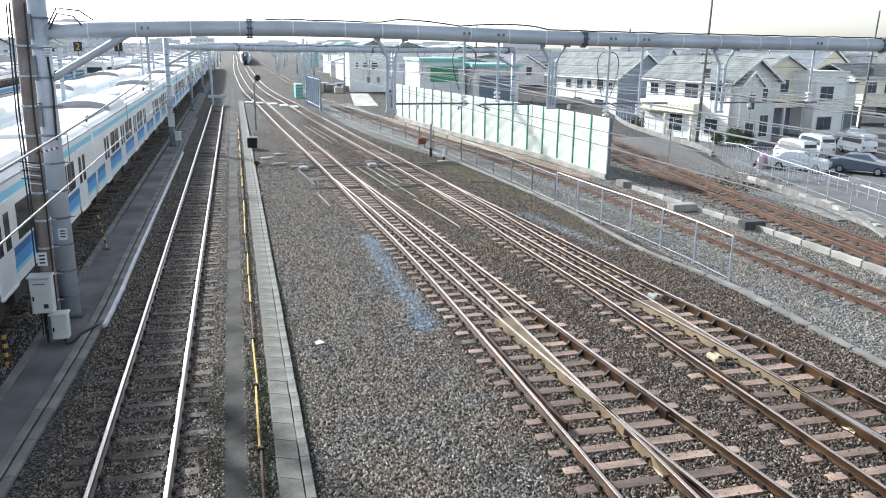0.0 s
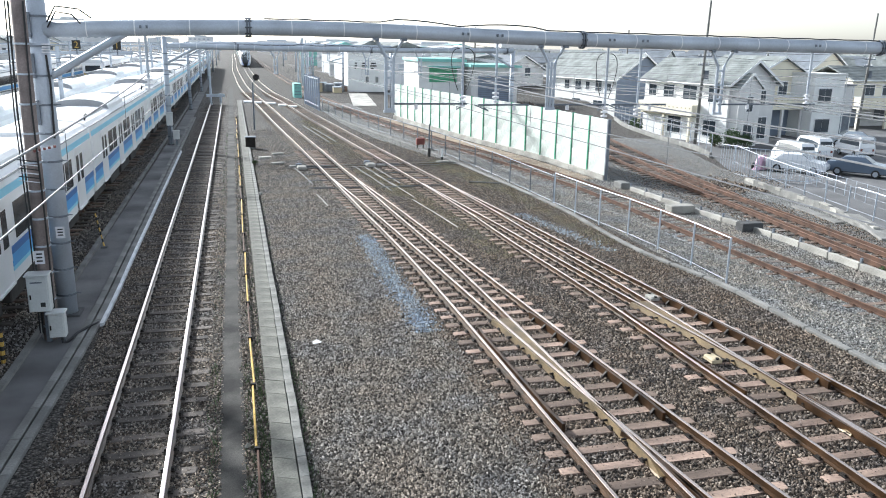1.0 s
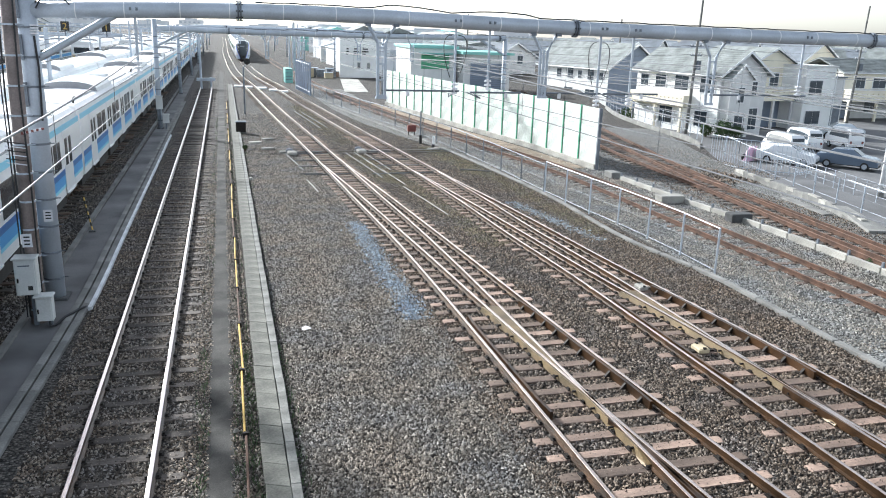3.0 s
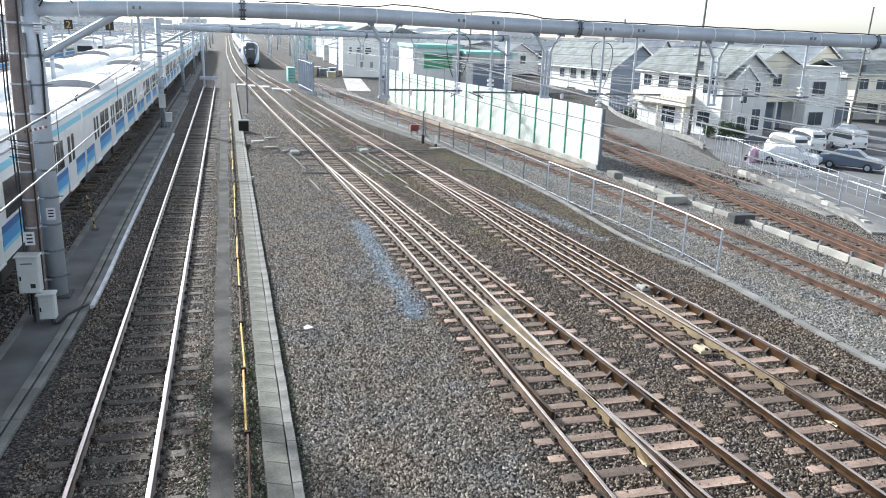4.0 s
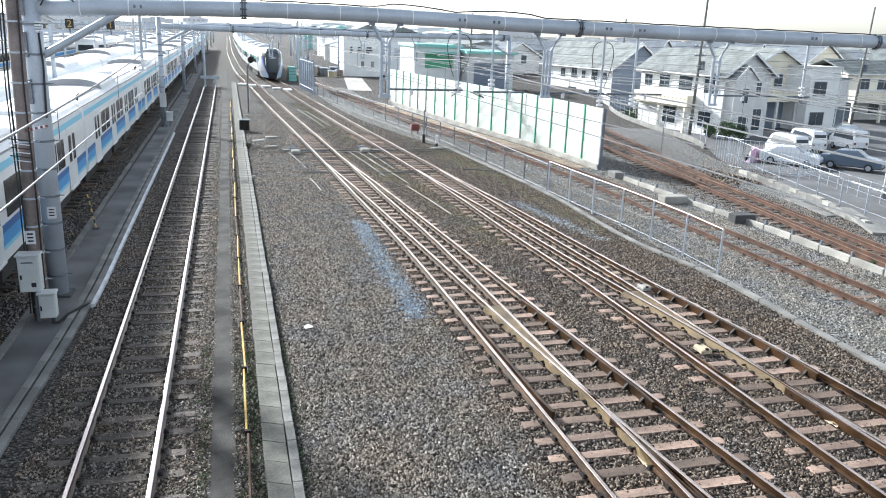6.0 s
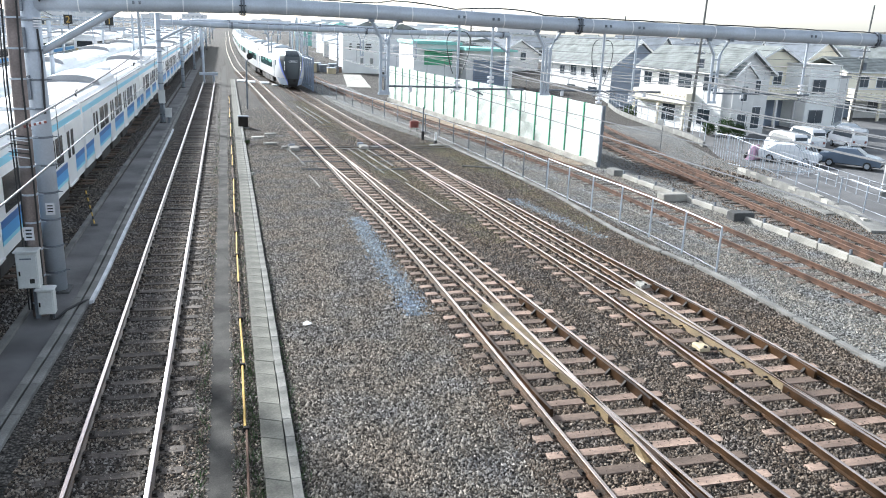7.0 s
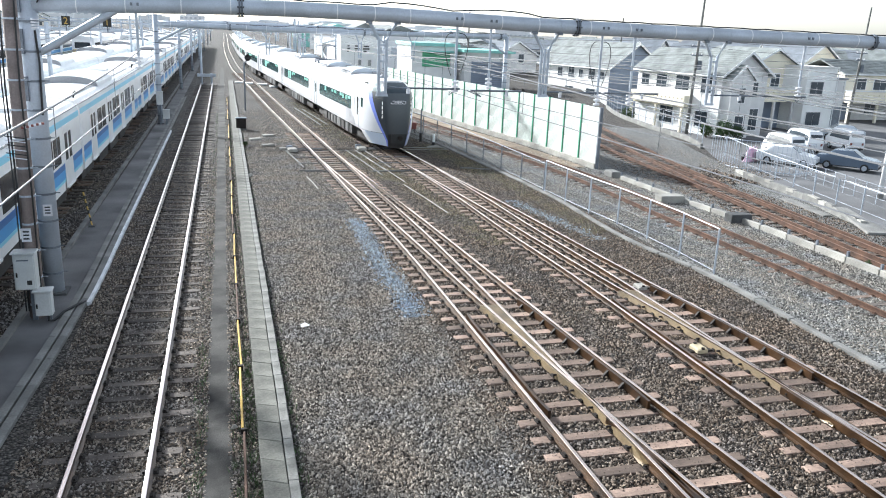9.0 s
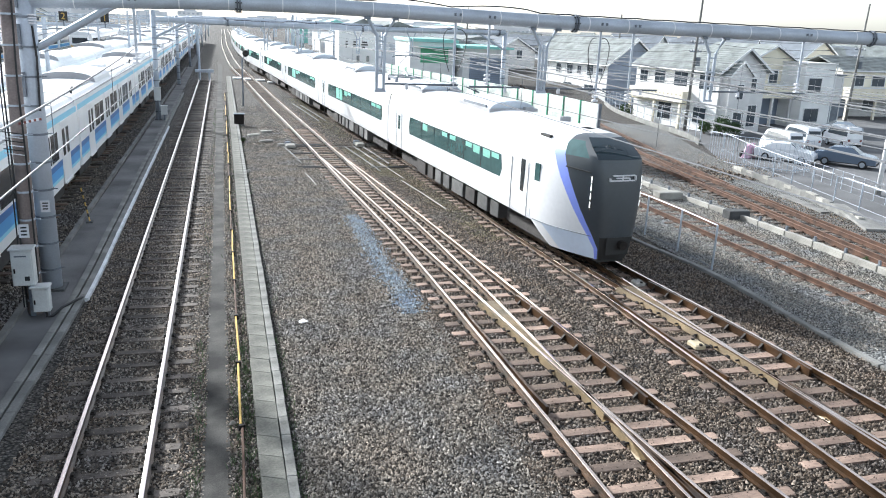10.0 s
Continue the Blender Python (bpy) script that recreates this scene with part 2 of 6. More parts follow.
# ---- mesh helpers ----
class Shape:
    """Collects vertices and faces of one mesh."""

    def __init__(self):
        self.v, self.f = [], []

    def quadbox(self, c, s, rz=0.0, taper=1.0, bevel=0.0):
        """Box of centre c and size s; taper narrows its top; bevel cuts its upright edges and top rim."""
        hx, hy, hz = s[0] / 2, s[1] / 2, s[2] / 2
        b = min(bevel, hx * 0.8, hy * 0.8, hz * 0.8)
        rings = []
        levels = [(-hz, 0.0, 1.0), (hz, 0.0, taper)] if b == 0 else [(-hz, 0.0, 1.0), (hz - b, 0.0, taper), (hz, b, taper)]
        for z, inset, k in levels:
            x, y = hx * k - inset, hy * k - inset
            ring = [(-x, -y), (x, -y), (x, y), (-x, y)] if b == 0 else [(-x + b, -y), (x - b, -y), (x, -y + b), (x, y - b), (x - b, y), (-x + b, y), (-x, y - b), (-x, -y + b)]
            rings.append([(px, py, z) for px, py in ring])
        cs, sn = math.cos(rz), math.sin(rz)
        base, n = len(self.v), len(rings[0])
        for ring in rings:
            self.v += [(c[0] + x * cs - y * sn, c[1] + x * sn + y * cs, c[2] + z) for x, y, z in ring]
        self.f.append(tuple(base + i for i in reversed(range(n))))
        for k in range(len(rings) - 1):
            for i in range(n):
                j = (i + 1) % n
                self.f.append((base + k * n + i, base + k * n + j, base + (k + 1) * n + j, base + (k + 1) * n + i))
        self.f.append(tuple(base + (len(rings) - 1) * n + i for i in range(n)))
        return self

    def tube(self, path, r, n=8, caps=True, r_end=None):
        """Round tube along points."""
        path = [Vector(p) for p in path]
        base = len(self.v)
        for k, p in enumerate(path):
            d = (path[min(k + 1, len(path) - 1)] - path[max(k - 1, 0)]).normalized()
            side = d.cross(Vector((0, 0, 1)) if abs(d.z) < 0.95 else Vector((1, 0, 0))).normalized()
            up = side.cross(d)
            rr = r if r_end is None else r + (r_end - r) * k / (len(path) - 1)
            for i in range(n):
                a = 2 * math.pi * i / n
                q = p + (side * math.cos(a) + up * math.sin(a)) * rr
                self.v.append(tuple(q))
        for k in range(len(path) - 1):
            for i in range(n):
                j = (i + 1) % n
                self.f.append((base + k * n + i, base + (k + 1) * n + i, base + (k + 1) * n + j, base + k * n + j))
        if caps:
            self.f.append(tuple(base + i for i in range(n)))
            self.f.append(tuple(base + (len(path) - 1) * n + i for i in reversed(range(n))))
        return self

    def sweep(self, path, profile, closed=True):
        """Profile (across, up) carried along points, upright."""
        base, n = len(self.v), len(profile)
        pts = [Vector(p) for p in path]
        for k, p in enumerate(pts):
            d = pts[min(k + 1, len(pts) - 1)] - pts[max(k - 1, 0)]
            d.z = 0
            d.normalize()
            s = Vector((d.y, -d.x, 0))
            for u, w in profile:
                self.v.append((p.x + s.x * u, p.y + s.y * u, p.z + w))
        for k in range(len(pts) - 1):
            for i in range(n if closed else n - 1):
                j = (i + 1) % n
                self.f.append((base + k * n + i, base + k * n + j, base + (k + 1) * n + j, base + (k + 1) * n + i))
        if closed:
            self.f.append(tuple(base + i for i in reversed(range(n))))
            self.f.append(tuple(base + (len(pts) - 1) * n + i for i in range(n)))
        return self

    def poly(self, pts, depth):
        """Flat polygon pushed out by the vector depth."""
        base, n, d = len(self.v), len(pts), Vector(depth)
        self.v += [tuple(p) for p in pts] + [tuple(Vector(p) + d) for p in pts]
        self.f.append(tuple(base + i for i in reversed(range(n))))
        self.f.append(tuple(base + n + i for i in range(n)))
        for i in range(n):
            j = (i + 1) % n
            self.f.append((base + i, base + j, base + n + j, base + n + i))
        return self

    def ob(self, name, mat, parent=None, label="", smooth=False):
        me = bpy.data.meshes.new(name)
        me.from_pydata(self.v, [], self.f)
        me.materials.append(M[mat] if isinstance(mat, str) else mat)
        if smooth:
            me.polygons.foreach_set("use_smooth", [True] * len(me.polygons))
        bm = bmesh.new()
        bm.from_mesh(me)
        bmesh.ops.recalc_face_normals(bm, faces=bm.faces)
        bm.to_mesh(me)
        bm.free()
        o = new(name, me)
        if parent is not None:
            o.parent = parent
        if label:
            tagged(o, label)
        return o


def thing(name, place, label, category, group="", kind="", rz=0.0):
    e = new(name)
    e.matrix_basis = pose(*place, 0, 0, rz)
    return tagged(e, label, category, group, kind)


def box(name, c, s, mat, parent=None, label="", rz=0.0, bevel=0.0, taper=1.0):
    return Shape().quadbox(c, s, rz, taper, bevel).ob(name, mat, parent, label)


def shared(name, mesh, m, parent):
    """A piece on a mesh that alike pieces share."""
    o = new(name, mesh)
    o.parent = parent
    o.matrix_basis = m
    return o


def curve(points):
    """x as a smooth function of y through (y, x) points; returns a sampler."""
    ys, xs = np.array([p[0] for p in points], float), np.array([p[1] for p in points], float)
    sl = np.gradient(xs, ys)

    def at(y):
        i = int(np.clip(np.searchsorted(ys, y) - 1, 0, len(ys) - 2))
        h = ys[i + 1] - ys[i]
        t = (y - ys[i]) / h
        if t < 0 or t > 1:
            k = 0 if t < 0 else -1
            return float(xs[k] + sl[k] * (y - ys[k]))
        return float((2 * t ** 3 - 3 * t ** 2 + 1) * xs[i] + (t ** 3 - 2 * t ** 2 + t) * h * sl[i] + (-2 * t ** 3 + 3 * t ** 2) * xs[i + 1] + (t ** 3 - t ** 2) * h * sl[i + 1])
    return at


def steps(a, b, near=1.0):
    """Stations from a to b, wider apart far off."""
    out, y = [], a
    while y < b:
        out.append(y)
        y += near if y < 60 else near * 2 if y < 140 else near * 8
    return out + [b]


# ---- lines of the tracks (y, x of the centre line) ----
RAIL_Z, HALF = 0.20, 0.566
siding = curve([(-10, -1.87), (100, -1.87), (300, -1.9), (450, -1.9)])
main_l_far = [(40, 4.98), (46.3, 4.70), (64, 3.85), (88, 2.85), (107, 1.9), (160, 0.9), (300, 0.75), (450, 0.8)]
main_l = curve([(-6, 5.90), (8.6, 5.80), (12, 5.79), (23.6, 5.66), (31.3, 5.33)] + main_l_far)
main_lr = curve([(-6, 8.55), (4, 7.62), (8.4, 7.23), (12.9, 6.85), (23.5, 6.17), (30.2, 5.72)] + main_l_far)
main_r_far = [(43, 8.72), (52, 8.1), (63, 7.4), (73, 6.8), (87, 6.0), (106, 4.7), (130, 3.9), (180, 3.5), (300, 3.6), (450, 3.7)]
main_r = curve([(-6, 9.95), (8.2, 9.89), (12.6, 9.86), (19.6, 9.78), (24, 9.58), (29.6, 9.45), (34.9, 9.2)] + main_r_far)
main_rr = curve([(-6, 12.3), (3, 11.6), (10.5, 11.06), (13.7, 10.92), (19.3, 10.45), (27.6, 9.90), (34, 9.35)] + main_r_far)
rust_a = curve([(-5, 17.1), (5, 16.9), (15.5, 16.6), (25, 16.5), (34, 16.4), (44, 15.25), (54, 13.75), (70, 12.0), (90, 10.6), (130, 9.4), (200, 8.8), (400, 8.6)])
rust_far = [(36, 22.0), (40, 22.4), (44, 23.0), (49, 24.1), (60, 26.8), (90, 34.0)]
rust_b = curve([(-5, 17.6), (10, 19.1), (19.5, 20.15), (25, 20.85), (31, 21.55)] + rust_far)
rust_d = curve([(-5, 19.3), (10, 20.0), (20.6, 20.68), (24.1, 21.05), (28.7, 21.52), (33, 21.78)] + rust_far)
rust_c = curve([(22, 20.95), (26, 21.3), (30, 21.75), (36.3, 22.75), (43, 24.2), (51.8, 26.0), (60, 27.9), (70, 30.6)])
train_line = curve([(-60, -6.6), (100, -6.6), (450, -6.6)])

# ---- ground ----
bank = curve([(-120, 22.2), (10, 22.3), (18, 22.5), (22, 22.95), (24.85, 23.75), (27.5, 24.5), (30.4, 25.0), (34.3, 25.5), (40, 27.8), (45, 30.1), (54.8, 31.7), (62, 33.2), (70, 36), (100, 46), (400, 190), (2500, 900)])
LOW = -2.0


def ground_sheet():
    s, t = Shape(), Shape()
    ys = [-120, -20, 0, 5, 10, 15, 20, 25, 30, 35, 40, 45, 50, 54, 62, 70, 85, 100, 200, 400, 2500]
    for y in ys:
        s.v += [(-900, y, 0), (-12, y, 0), (bank(y), y, 0), (bank(y) + 0.12, y, LOW - 0.3)]
        t.v += [(bank(y) + 0.05, y, LOW), (1600, y, LOW)]
    for k in range(len(ys) - 1):
        for i in range(3):
            s.f.append((4 * k + i, 4 * k + i + 1, 4 * k + i + 5, 4 * k + i + 4))
        t.f.append((2 * k, 2 * k + 1, 2 * k + 3, 2 * k + 2))
    tagged(s.ob("ground", "ballast"), "brown-grey crushed stone ballast of the railway yard", "ground", kind="structure")
    tagged(t.ob("ground_low", "lot"), "grey asphalt of the car park below the railway", "ground", kind="structure")


ground_sheet()


def strip(name, line_pts, half, z, mat, label, category, kind="structure", y0=None, y1=None, near=1.0):
    f = curve(line_pts)
    ys = steps(line_pts[0][0] if y0 is None else y0, line_pts[-1][0] if y1 is None else y1, near)
    o = Shape().sweep([(f(y), y, 0) for y in ys], [(-half, -0.05), (half, -0.05), (half, z), (-half, z)]).ob(name, mat)
    return tagged(o, label, category, kind=kind)


strip("walkway", [(-10, -0.31), (25, -0.31), (120, -0.33)], 0.215, 0.012, "path", "dark worn asphalt footpath between track and cable trough", "footpath")
strip("pavement", [(-10, -4.45), (12, -4.3), (17, -4.2), (25, -4.14), (160, -4.1)], 0.42, 0.015, "asphalt", "dark asphalt walkway beside the parked commuter train", "walkway")
strip("ballast_bed_pale", [(-10, 15.6), (14, 15.7), (36, 15.4), (60, 11.5), (90, 10.6)], 2.15, 0.03, "ballast_grey", "pale grey ballast round the rusty siding", "ballast", near=2)
strip("ballast_bed_far", [(-10, 20.9), (19, 21.2), (30, 22.7), (40, 25.0), (54, 29.5)], 2.35, 0.02, "ballast_grey", "grey ballast under the outer rusty track", "ballast", near=2)


strip("ballast_bed_far", [(23, 19.5), (40, 21.0), (60, 23.5), (90, 29.0)], 3.0, 0.012, "ballast_grey", "grey stained ballast behind the noise wall", "ballast", near=2)


# ---- tracks ----
RAIL = [(-0.062, 0), (0.062, 0), (0.062, 0.014), (0.011, 0.032), (0.011, 0.108), (0.034, 0.118), (0.034, 0.146), (-0.034, 0.146), (-0.034, 0.118), (-0.011, 0.108), (-0.011, 0.032), (-0.062, 0.014)]
HEAD = [(-0.033, 0.135), (0.033, 0.135), (0.032, 0.148), (0.024, 0.152), (-0.024, 0.152), (-0.032, 0.148)]


def rail(parent, line, off, y0, y1, side="rail_side", top="rail_top", name="rail", near=1.0):
    pts = [(line(y) + off, y, RAIL_Z - 0.15) for y in steps(y0, y1, near)]
    r = Shape().sweep(pts, RAIL).ob(name, side, parent)
    Shape().sweep(pts, HEAD).ob("running_surface", top, r, "polished running surface" if top.startswith("rail_top") else "")
    return r


def sleeper_mesh(mat, w, h, lumps=0.0, seed=1):
    rnd = random.Random(seed)
    s = Shape().quadbox((0, 0, 0), (1, w, h), bevel=0.012)
    s.v = [(x + rnd.uniform(-lumps, lumps) * 0.3, y + rnd.uniform(-lumps, lumps), z) for x, y, z in s.v]
    me = bpy.data.meshes.new("sleeper")
    me.from_pydata(s.v, [], s.f)
    me.materials.append(M[mat])
    return me


def sleepers(parent, span, y0, y1, pitch, mats, w=0.22, top=0.055, limit=290, jitter=0.0, seed=3, turn=None):
    """span(y): left and right end of the sleeper at y."""
    rnd = random.Random(seed)
    meshes = [sleeper_mesh(m, w, 0.12, 0.015 if jitter else 0.0, i) for i, m in enumerate(mats)]
    y, k = y0, 0
    while y < y1 and k < limit:
        a, b = span(y)
        a += rnd.uniform(-1, 1) * jitter * 3
        b += rnd.uniform(-1, 1) * jitter * 3
        m = pose((a + b) / 2, y + rnd.uniform(-1, 1) * jitter, top - 0.06 + rnd.uniform(-1, 0) * jitter * 0.4, 0, 0, rnd.uniform(-1, 1) * jitter * 40 + (turn(y) if turn else 0))
        shared("sleeper", rnd.choice(meshes), m @ Matrix.Diagonal((b - a, 1, 1, 1)), parent)
        y += pitch
        k += 1


def fastenings(parent, lines, y0, y1, pitch, mat="iron"):
    """Clips and base plates where rails cross sleepers; one joined part."""
    s = Shape()
    y = y0
    while y < y1:
        for line, off in lines:
            x = line(y) + off
            s.quadbox((x, y, 0.062), (0.27, 0.15, 0.014))
            s.quadbox((x - 0.085, y, 0.08), (0.04, 0.09, 0.035))
            s.quadbox((x + 0.085, y, 0.08), (0.04, 0.09, 0.035))
        y += pitch
    return tagged(s.ob("fastenings", mat, parent), kind="stuff")


def heading(line):
    return lambda y: -math.degrees(math.atan2(line(y + 0.5) - line(y - 0.5), 1.0))


def siding_track():
    t = thing("railway_track", (0, 0, 0), "straight narrow-gauge siding with shiny rails on dark timber sleepers", "railway track", "tracks", "structure")
    for off in (-HALF, HALF):
        rail(t, siding, off, -8, 89)
    sleepers(t, lambda y: (-1.87 - 1.02, -1.87 + 1.05), -4, 88.5, 0.66, ["timber", "timber", "timber"], 0.20, 0.030, 250, 0.03)
    fastenings(t, [(siding, -HALF), (siding, HALF)], -4, 60, 0.66)


def turnout(label, left, right, far_y, y_gap, seed):
    """Two routes that part towards the viewer, with a crossing and check rails."""
    t = thing("railway_track", (0, 0, 0), label, "railway track", "tracks", "structure")
    rail(t, left, -HALF, -6, 430, top="rail_top_main")
    rail(t, right, HALF, -6, 430, top="rail_top_main")
    rail(t, left, HALF, -6, far_y, top="rail_top_main", name="closure_rail")
    rail(t, right, -HALF, -6, far_y, top="rail_top_main", name="closure_rail")
    sleepers(t, lambda y: (left(y) - 1.0, max(right(y), left(y)) + 1.0), 4.0, 50, 0.58, ["sleeper", "sleeper", "sleeper_old"], 0.23, 0.045, 230, 0.008, seed, heading(left))
    sleepers(t, lambda y: (left(y) - 1.0, right(y) + 1.0), 50.4, 110, 0.58, ["sleeper_old"], 0.2, 0.022, 110, 0.01, seed, heading(left))
    fastenings(t, [(left, -HALF), (left, HALF), (right, -HALF), (right, HALF)], 4.0, 50, 0.58)
    # crossing: where the two inner rails meet
    yc = y_gap
    casting = Shape()
    ys = list(np.linspace(yc - 2.4, yc + 5.0, 19))
    for k, y in enumerate(ys):
        xa, xb = sorted((left(y) + HALF, right(y) - HALF))
        flare = 0.05 if k in (0, len(ys) - 1) else 0.0
        h = 0.118 if k else 0.05
        grow = 0.012 if yc - 0.3 < y < yc + 4.6 else 0.0
        casting.v += [(xa - 0.085 - flare - grow, y, 0.05), (xb + 0.085 + flare + grow, y, 0.05), (xb + 0.05 + flare + grow, y, 0.05 + h), (xa - 0.05 - flare - grow, y, 0.05 + h)]
    for k in range(len(ys) - 1):
        for q in range(4):
            r = (q + 1) % 4
            casting.f.append((4 * k + q, 4 * k + r, 4 * k + 4 + r, 4 * k + 4 + q))
    n4 = 4 * (len(ys) - 1)
    casting.f += [(3, 2, 1, 0), (n4, n4 + 1, n4 + 2, n4 + 3)]
    cast = casting.ob("crossing", "casting", t, "brownish cast steel crossing with worn bright top")
    for sx in (-1, 1):
        for k in range(9):
            y = yc - 1.9 + 0.72 * k
            xa, xb = sorted((left(y) + HALF, right(y) - HALF))
            x = xa - 0.10 if sx < 0 else xb + 0.10
            Shape().tube([(x - 0.05, y, 0.12), (x + 0.05, y, 0.12)], 0.022, 6).ob("bolt", "iron", cast)
    for line, off, dx in ((left, HALF, 0.11), (right, -HALF, -0.11)):
        Shape().sweep([(line(y) + off + dx, y, 0.05) for y in np.linspace(yc - 4.6, yc - 1.0, 8)], [(-0.03, 0), (0.03, 0), (0.03, 0.147), (-0.03, 0.147)]).ob("wing_rail", "rail_side", t)
    # check rails on the outer rails, with braces
    for line, off, ins, a, b in ((right, HALF, -0.115, yc - 0.6, yc + 5.2), (left, -HALF, 0.115, yc - 0.6, yc + 4.4)):
        g = Shape().sweep([(line(y) + off + ins + (0.04 * (1 if ins > 0 else -1) if y in (a, b) else 0), y, 0.05) for y in np.linspace(a, b, 10)], [(-0.03, 0), (0.03, 0), (0.03, 0.165), (-0.03, 0.165)]).ob("check_rail", "rail_side", t, "rusty check rail beside the outer rail")
        y = a + 0.3
        while y < b:
            x = line(y) + off + ins
            sg = 1 if ins > 0 else -1
            Shape().poly([(x + sg * 0.03, y - 0.03, 0.06), (x + sg * 0.13, y - 0.03, 0.06), (x + sg * 0.13, y - 0.03, 0.08), (x + sg * 0.03, y - 0.03, 0.19)], (0, 0.06, 0)).ob("brace", "iron", g)
            y += 0.58
    # point blades' stretcher bars and rods
    for y in (36.2, 38.4, 40.2):
        Shape().tube([(left(y) - 1.7, y, 0.09), (right(y) + 0.4, y, 0.09)], 0.022, 6).ob("stretcher_bar", "wire", t)
    return t


siding_track()
main_left = turnout("main line turnout with bright rails on brown sleepers", main_l, main_lr, 38, 12.2, 5)
main_right = turnout("second main line turnout with bright rails on brown sleepers", main_r, main_rr, 36, 12.7, 9)


def plain_track(line, y0, y1, label, side, top, pitch=0.62, ties=True, reach=1.0):
    t = thing("railway_track", (0, 0, 0), label, "railway track", "tracks", "structure")
    for off in (-HALF, HALF):
        rail(t, line, off, y0, y1, side, top, near=1.5)
    if ties:
        sleepers(t, lambda y: (line(y) - reach, line(y) + reach), max(y0, 6), min(y1, 84), pitch, ["sleeper_old", "timber"], 0.21, 0.062, 160, 0.02, int(y1), heading(line))
    fastenings(t, [(line, -HALF), (line, HALF)], max(y0, 6), min(y1, 50), pitch, "rail_rust")
    return t


plain_track(rust_a, 0, 300, "disused siding with rust-brown rails on weathered sleepers", "rail_rust", "rail_rust_top")
plain_track(rust_b, 0, 90, "outer siding with rust-brown rails beside a low concrete edge", "rail_rust", "rail_rust_top")
plain_track(rust_c, 31.0, 70, "rusty branch leaving the outer siding", "rail_rust", "rail_rust_top")
plain_track(rust_d, 0, 34, "second rusty route joining the outer siding at its points", "rail_rust", "rail_rust_top", ties=False)
plain_track(train_line, -30, 420, "track under the parked commuter train", "rail_side", "rail_top", reach=1.18)


# ---- concrete work along the tracks ----
def cable_trough():
    t = thing("cable_trough", (0.6, 0, 0), "long concrete cable trough with flat cover slabs", "cable trough", kind="structure")
    lids = []
    for w, x, ln, skew, mat in ((0.365, -0.085, 0.612, -0.45, "slab"), (0.15, 0.185, 0.614, 0.0, "slab_pale")):
        s = Shape().quadbox((x, 0, 0.055), (w, ln, 0.13), bevel=0.008)
        s.v = [(vx, vy + skew * (vx - x), vz) for vx, vy, vz in s.v]
        me = bpy.data.meshes.new("cover_slab")
        me.from_pydata(s.v, [], s.f)
        me.materials.append(M[mat])
        lids.append(me)
    rnd = random.Random(4)
    for k in range(145):
        y = 4.5 + 0.62 * k
        rise = 0.03 if y < 22 else 0.0
        for me in lids:
            shared("cover_slab", me, pose(rnd.uniform(-0.006, 0.006), y, rise + rnd.uniform(-0.003, 0.003), 0, 0, rnd.uniform(-0.3, 0.3)), t)


cable_trough()


def edge_channel():
    f = curve([(-5, -4.35), (5, -4.08), (12.6, -3.80), (17.1, -3.60), (19.5, -3.53), (26, -3.52), (60, -3.50), (110, -3.5)])
    t = thing("drain_channel", (0, 0, 0), "twin concrete edging with a dark groove beside the siding", "drain channel", kind="structure")
    for off in (-0.115, 0.085):
        s = Shape().quadbox((0, 0, 0.03), (0.16, 1.19, 0.10), bevel=0.01)
        me = bpy.data.meshes.new("edging_block")
        me.from_pydata(s.v, [], s.f)
        me.materials.append(M["concrete"])
        for k in range(60):
            y = 2 + 1.2 * k
            shared("edging_block", me, pose(f(y) + off, y, 0, 0, 0, -math.degrees(math.atan2(f(y + 0.6) - f(y - 0.6), 1.2))), t)
    Shape().sweep([(f(y) + 0.215, y, 0.0) for y in np.linspace(19.1, 50.5, 30)], [(-0.045, -0.02), (0.045, -0.02), (0.045, 0.09), (-0.045, 0.09)]).ob("white_edge", "white_line", t, "white painted edge strip")
    Shape().sweep([(-4.63 if y > 18 else -4.63 - 0.022 * (18 - y), y, 0.0) for y in np.linspace(0, 110, 40)], [(-0.07, -0.02), (0.07, -0.02), (0.07, 0.10), (-0.07, 0.10)]).ob("low_kerb", "concrete", t)


edge_channel()


def pipe_run():
    t = thing("cable_pipe", (0.1, 0, 0), "thin yellow-and-rust cable pipe lying on short supports", "pipe", kind="structure")
    y, k = 7.0, 0
    rnd = random.Random(8)
    while y < 75:
        ln = 2.6 if y < 26 else 3.2
        Shape().tube([(rnd.uniform(-0.02, 0.02), y, 0.10), (rnd.uniform(-0.02, 0.02), y + ln - 0.15, 0.10)], 0.022, 6).ob("pipe", "yellow" if k % 3 != 1 else "rail_rust", t)
        box("clamp", (0, y - 0.05, 0.06), (0.10, 0.06, 0.12), "iron", t)
        y += ln
        k += 1


pipe_run()


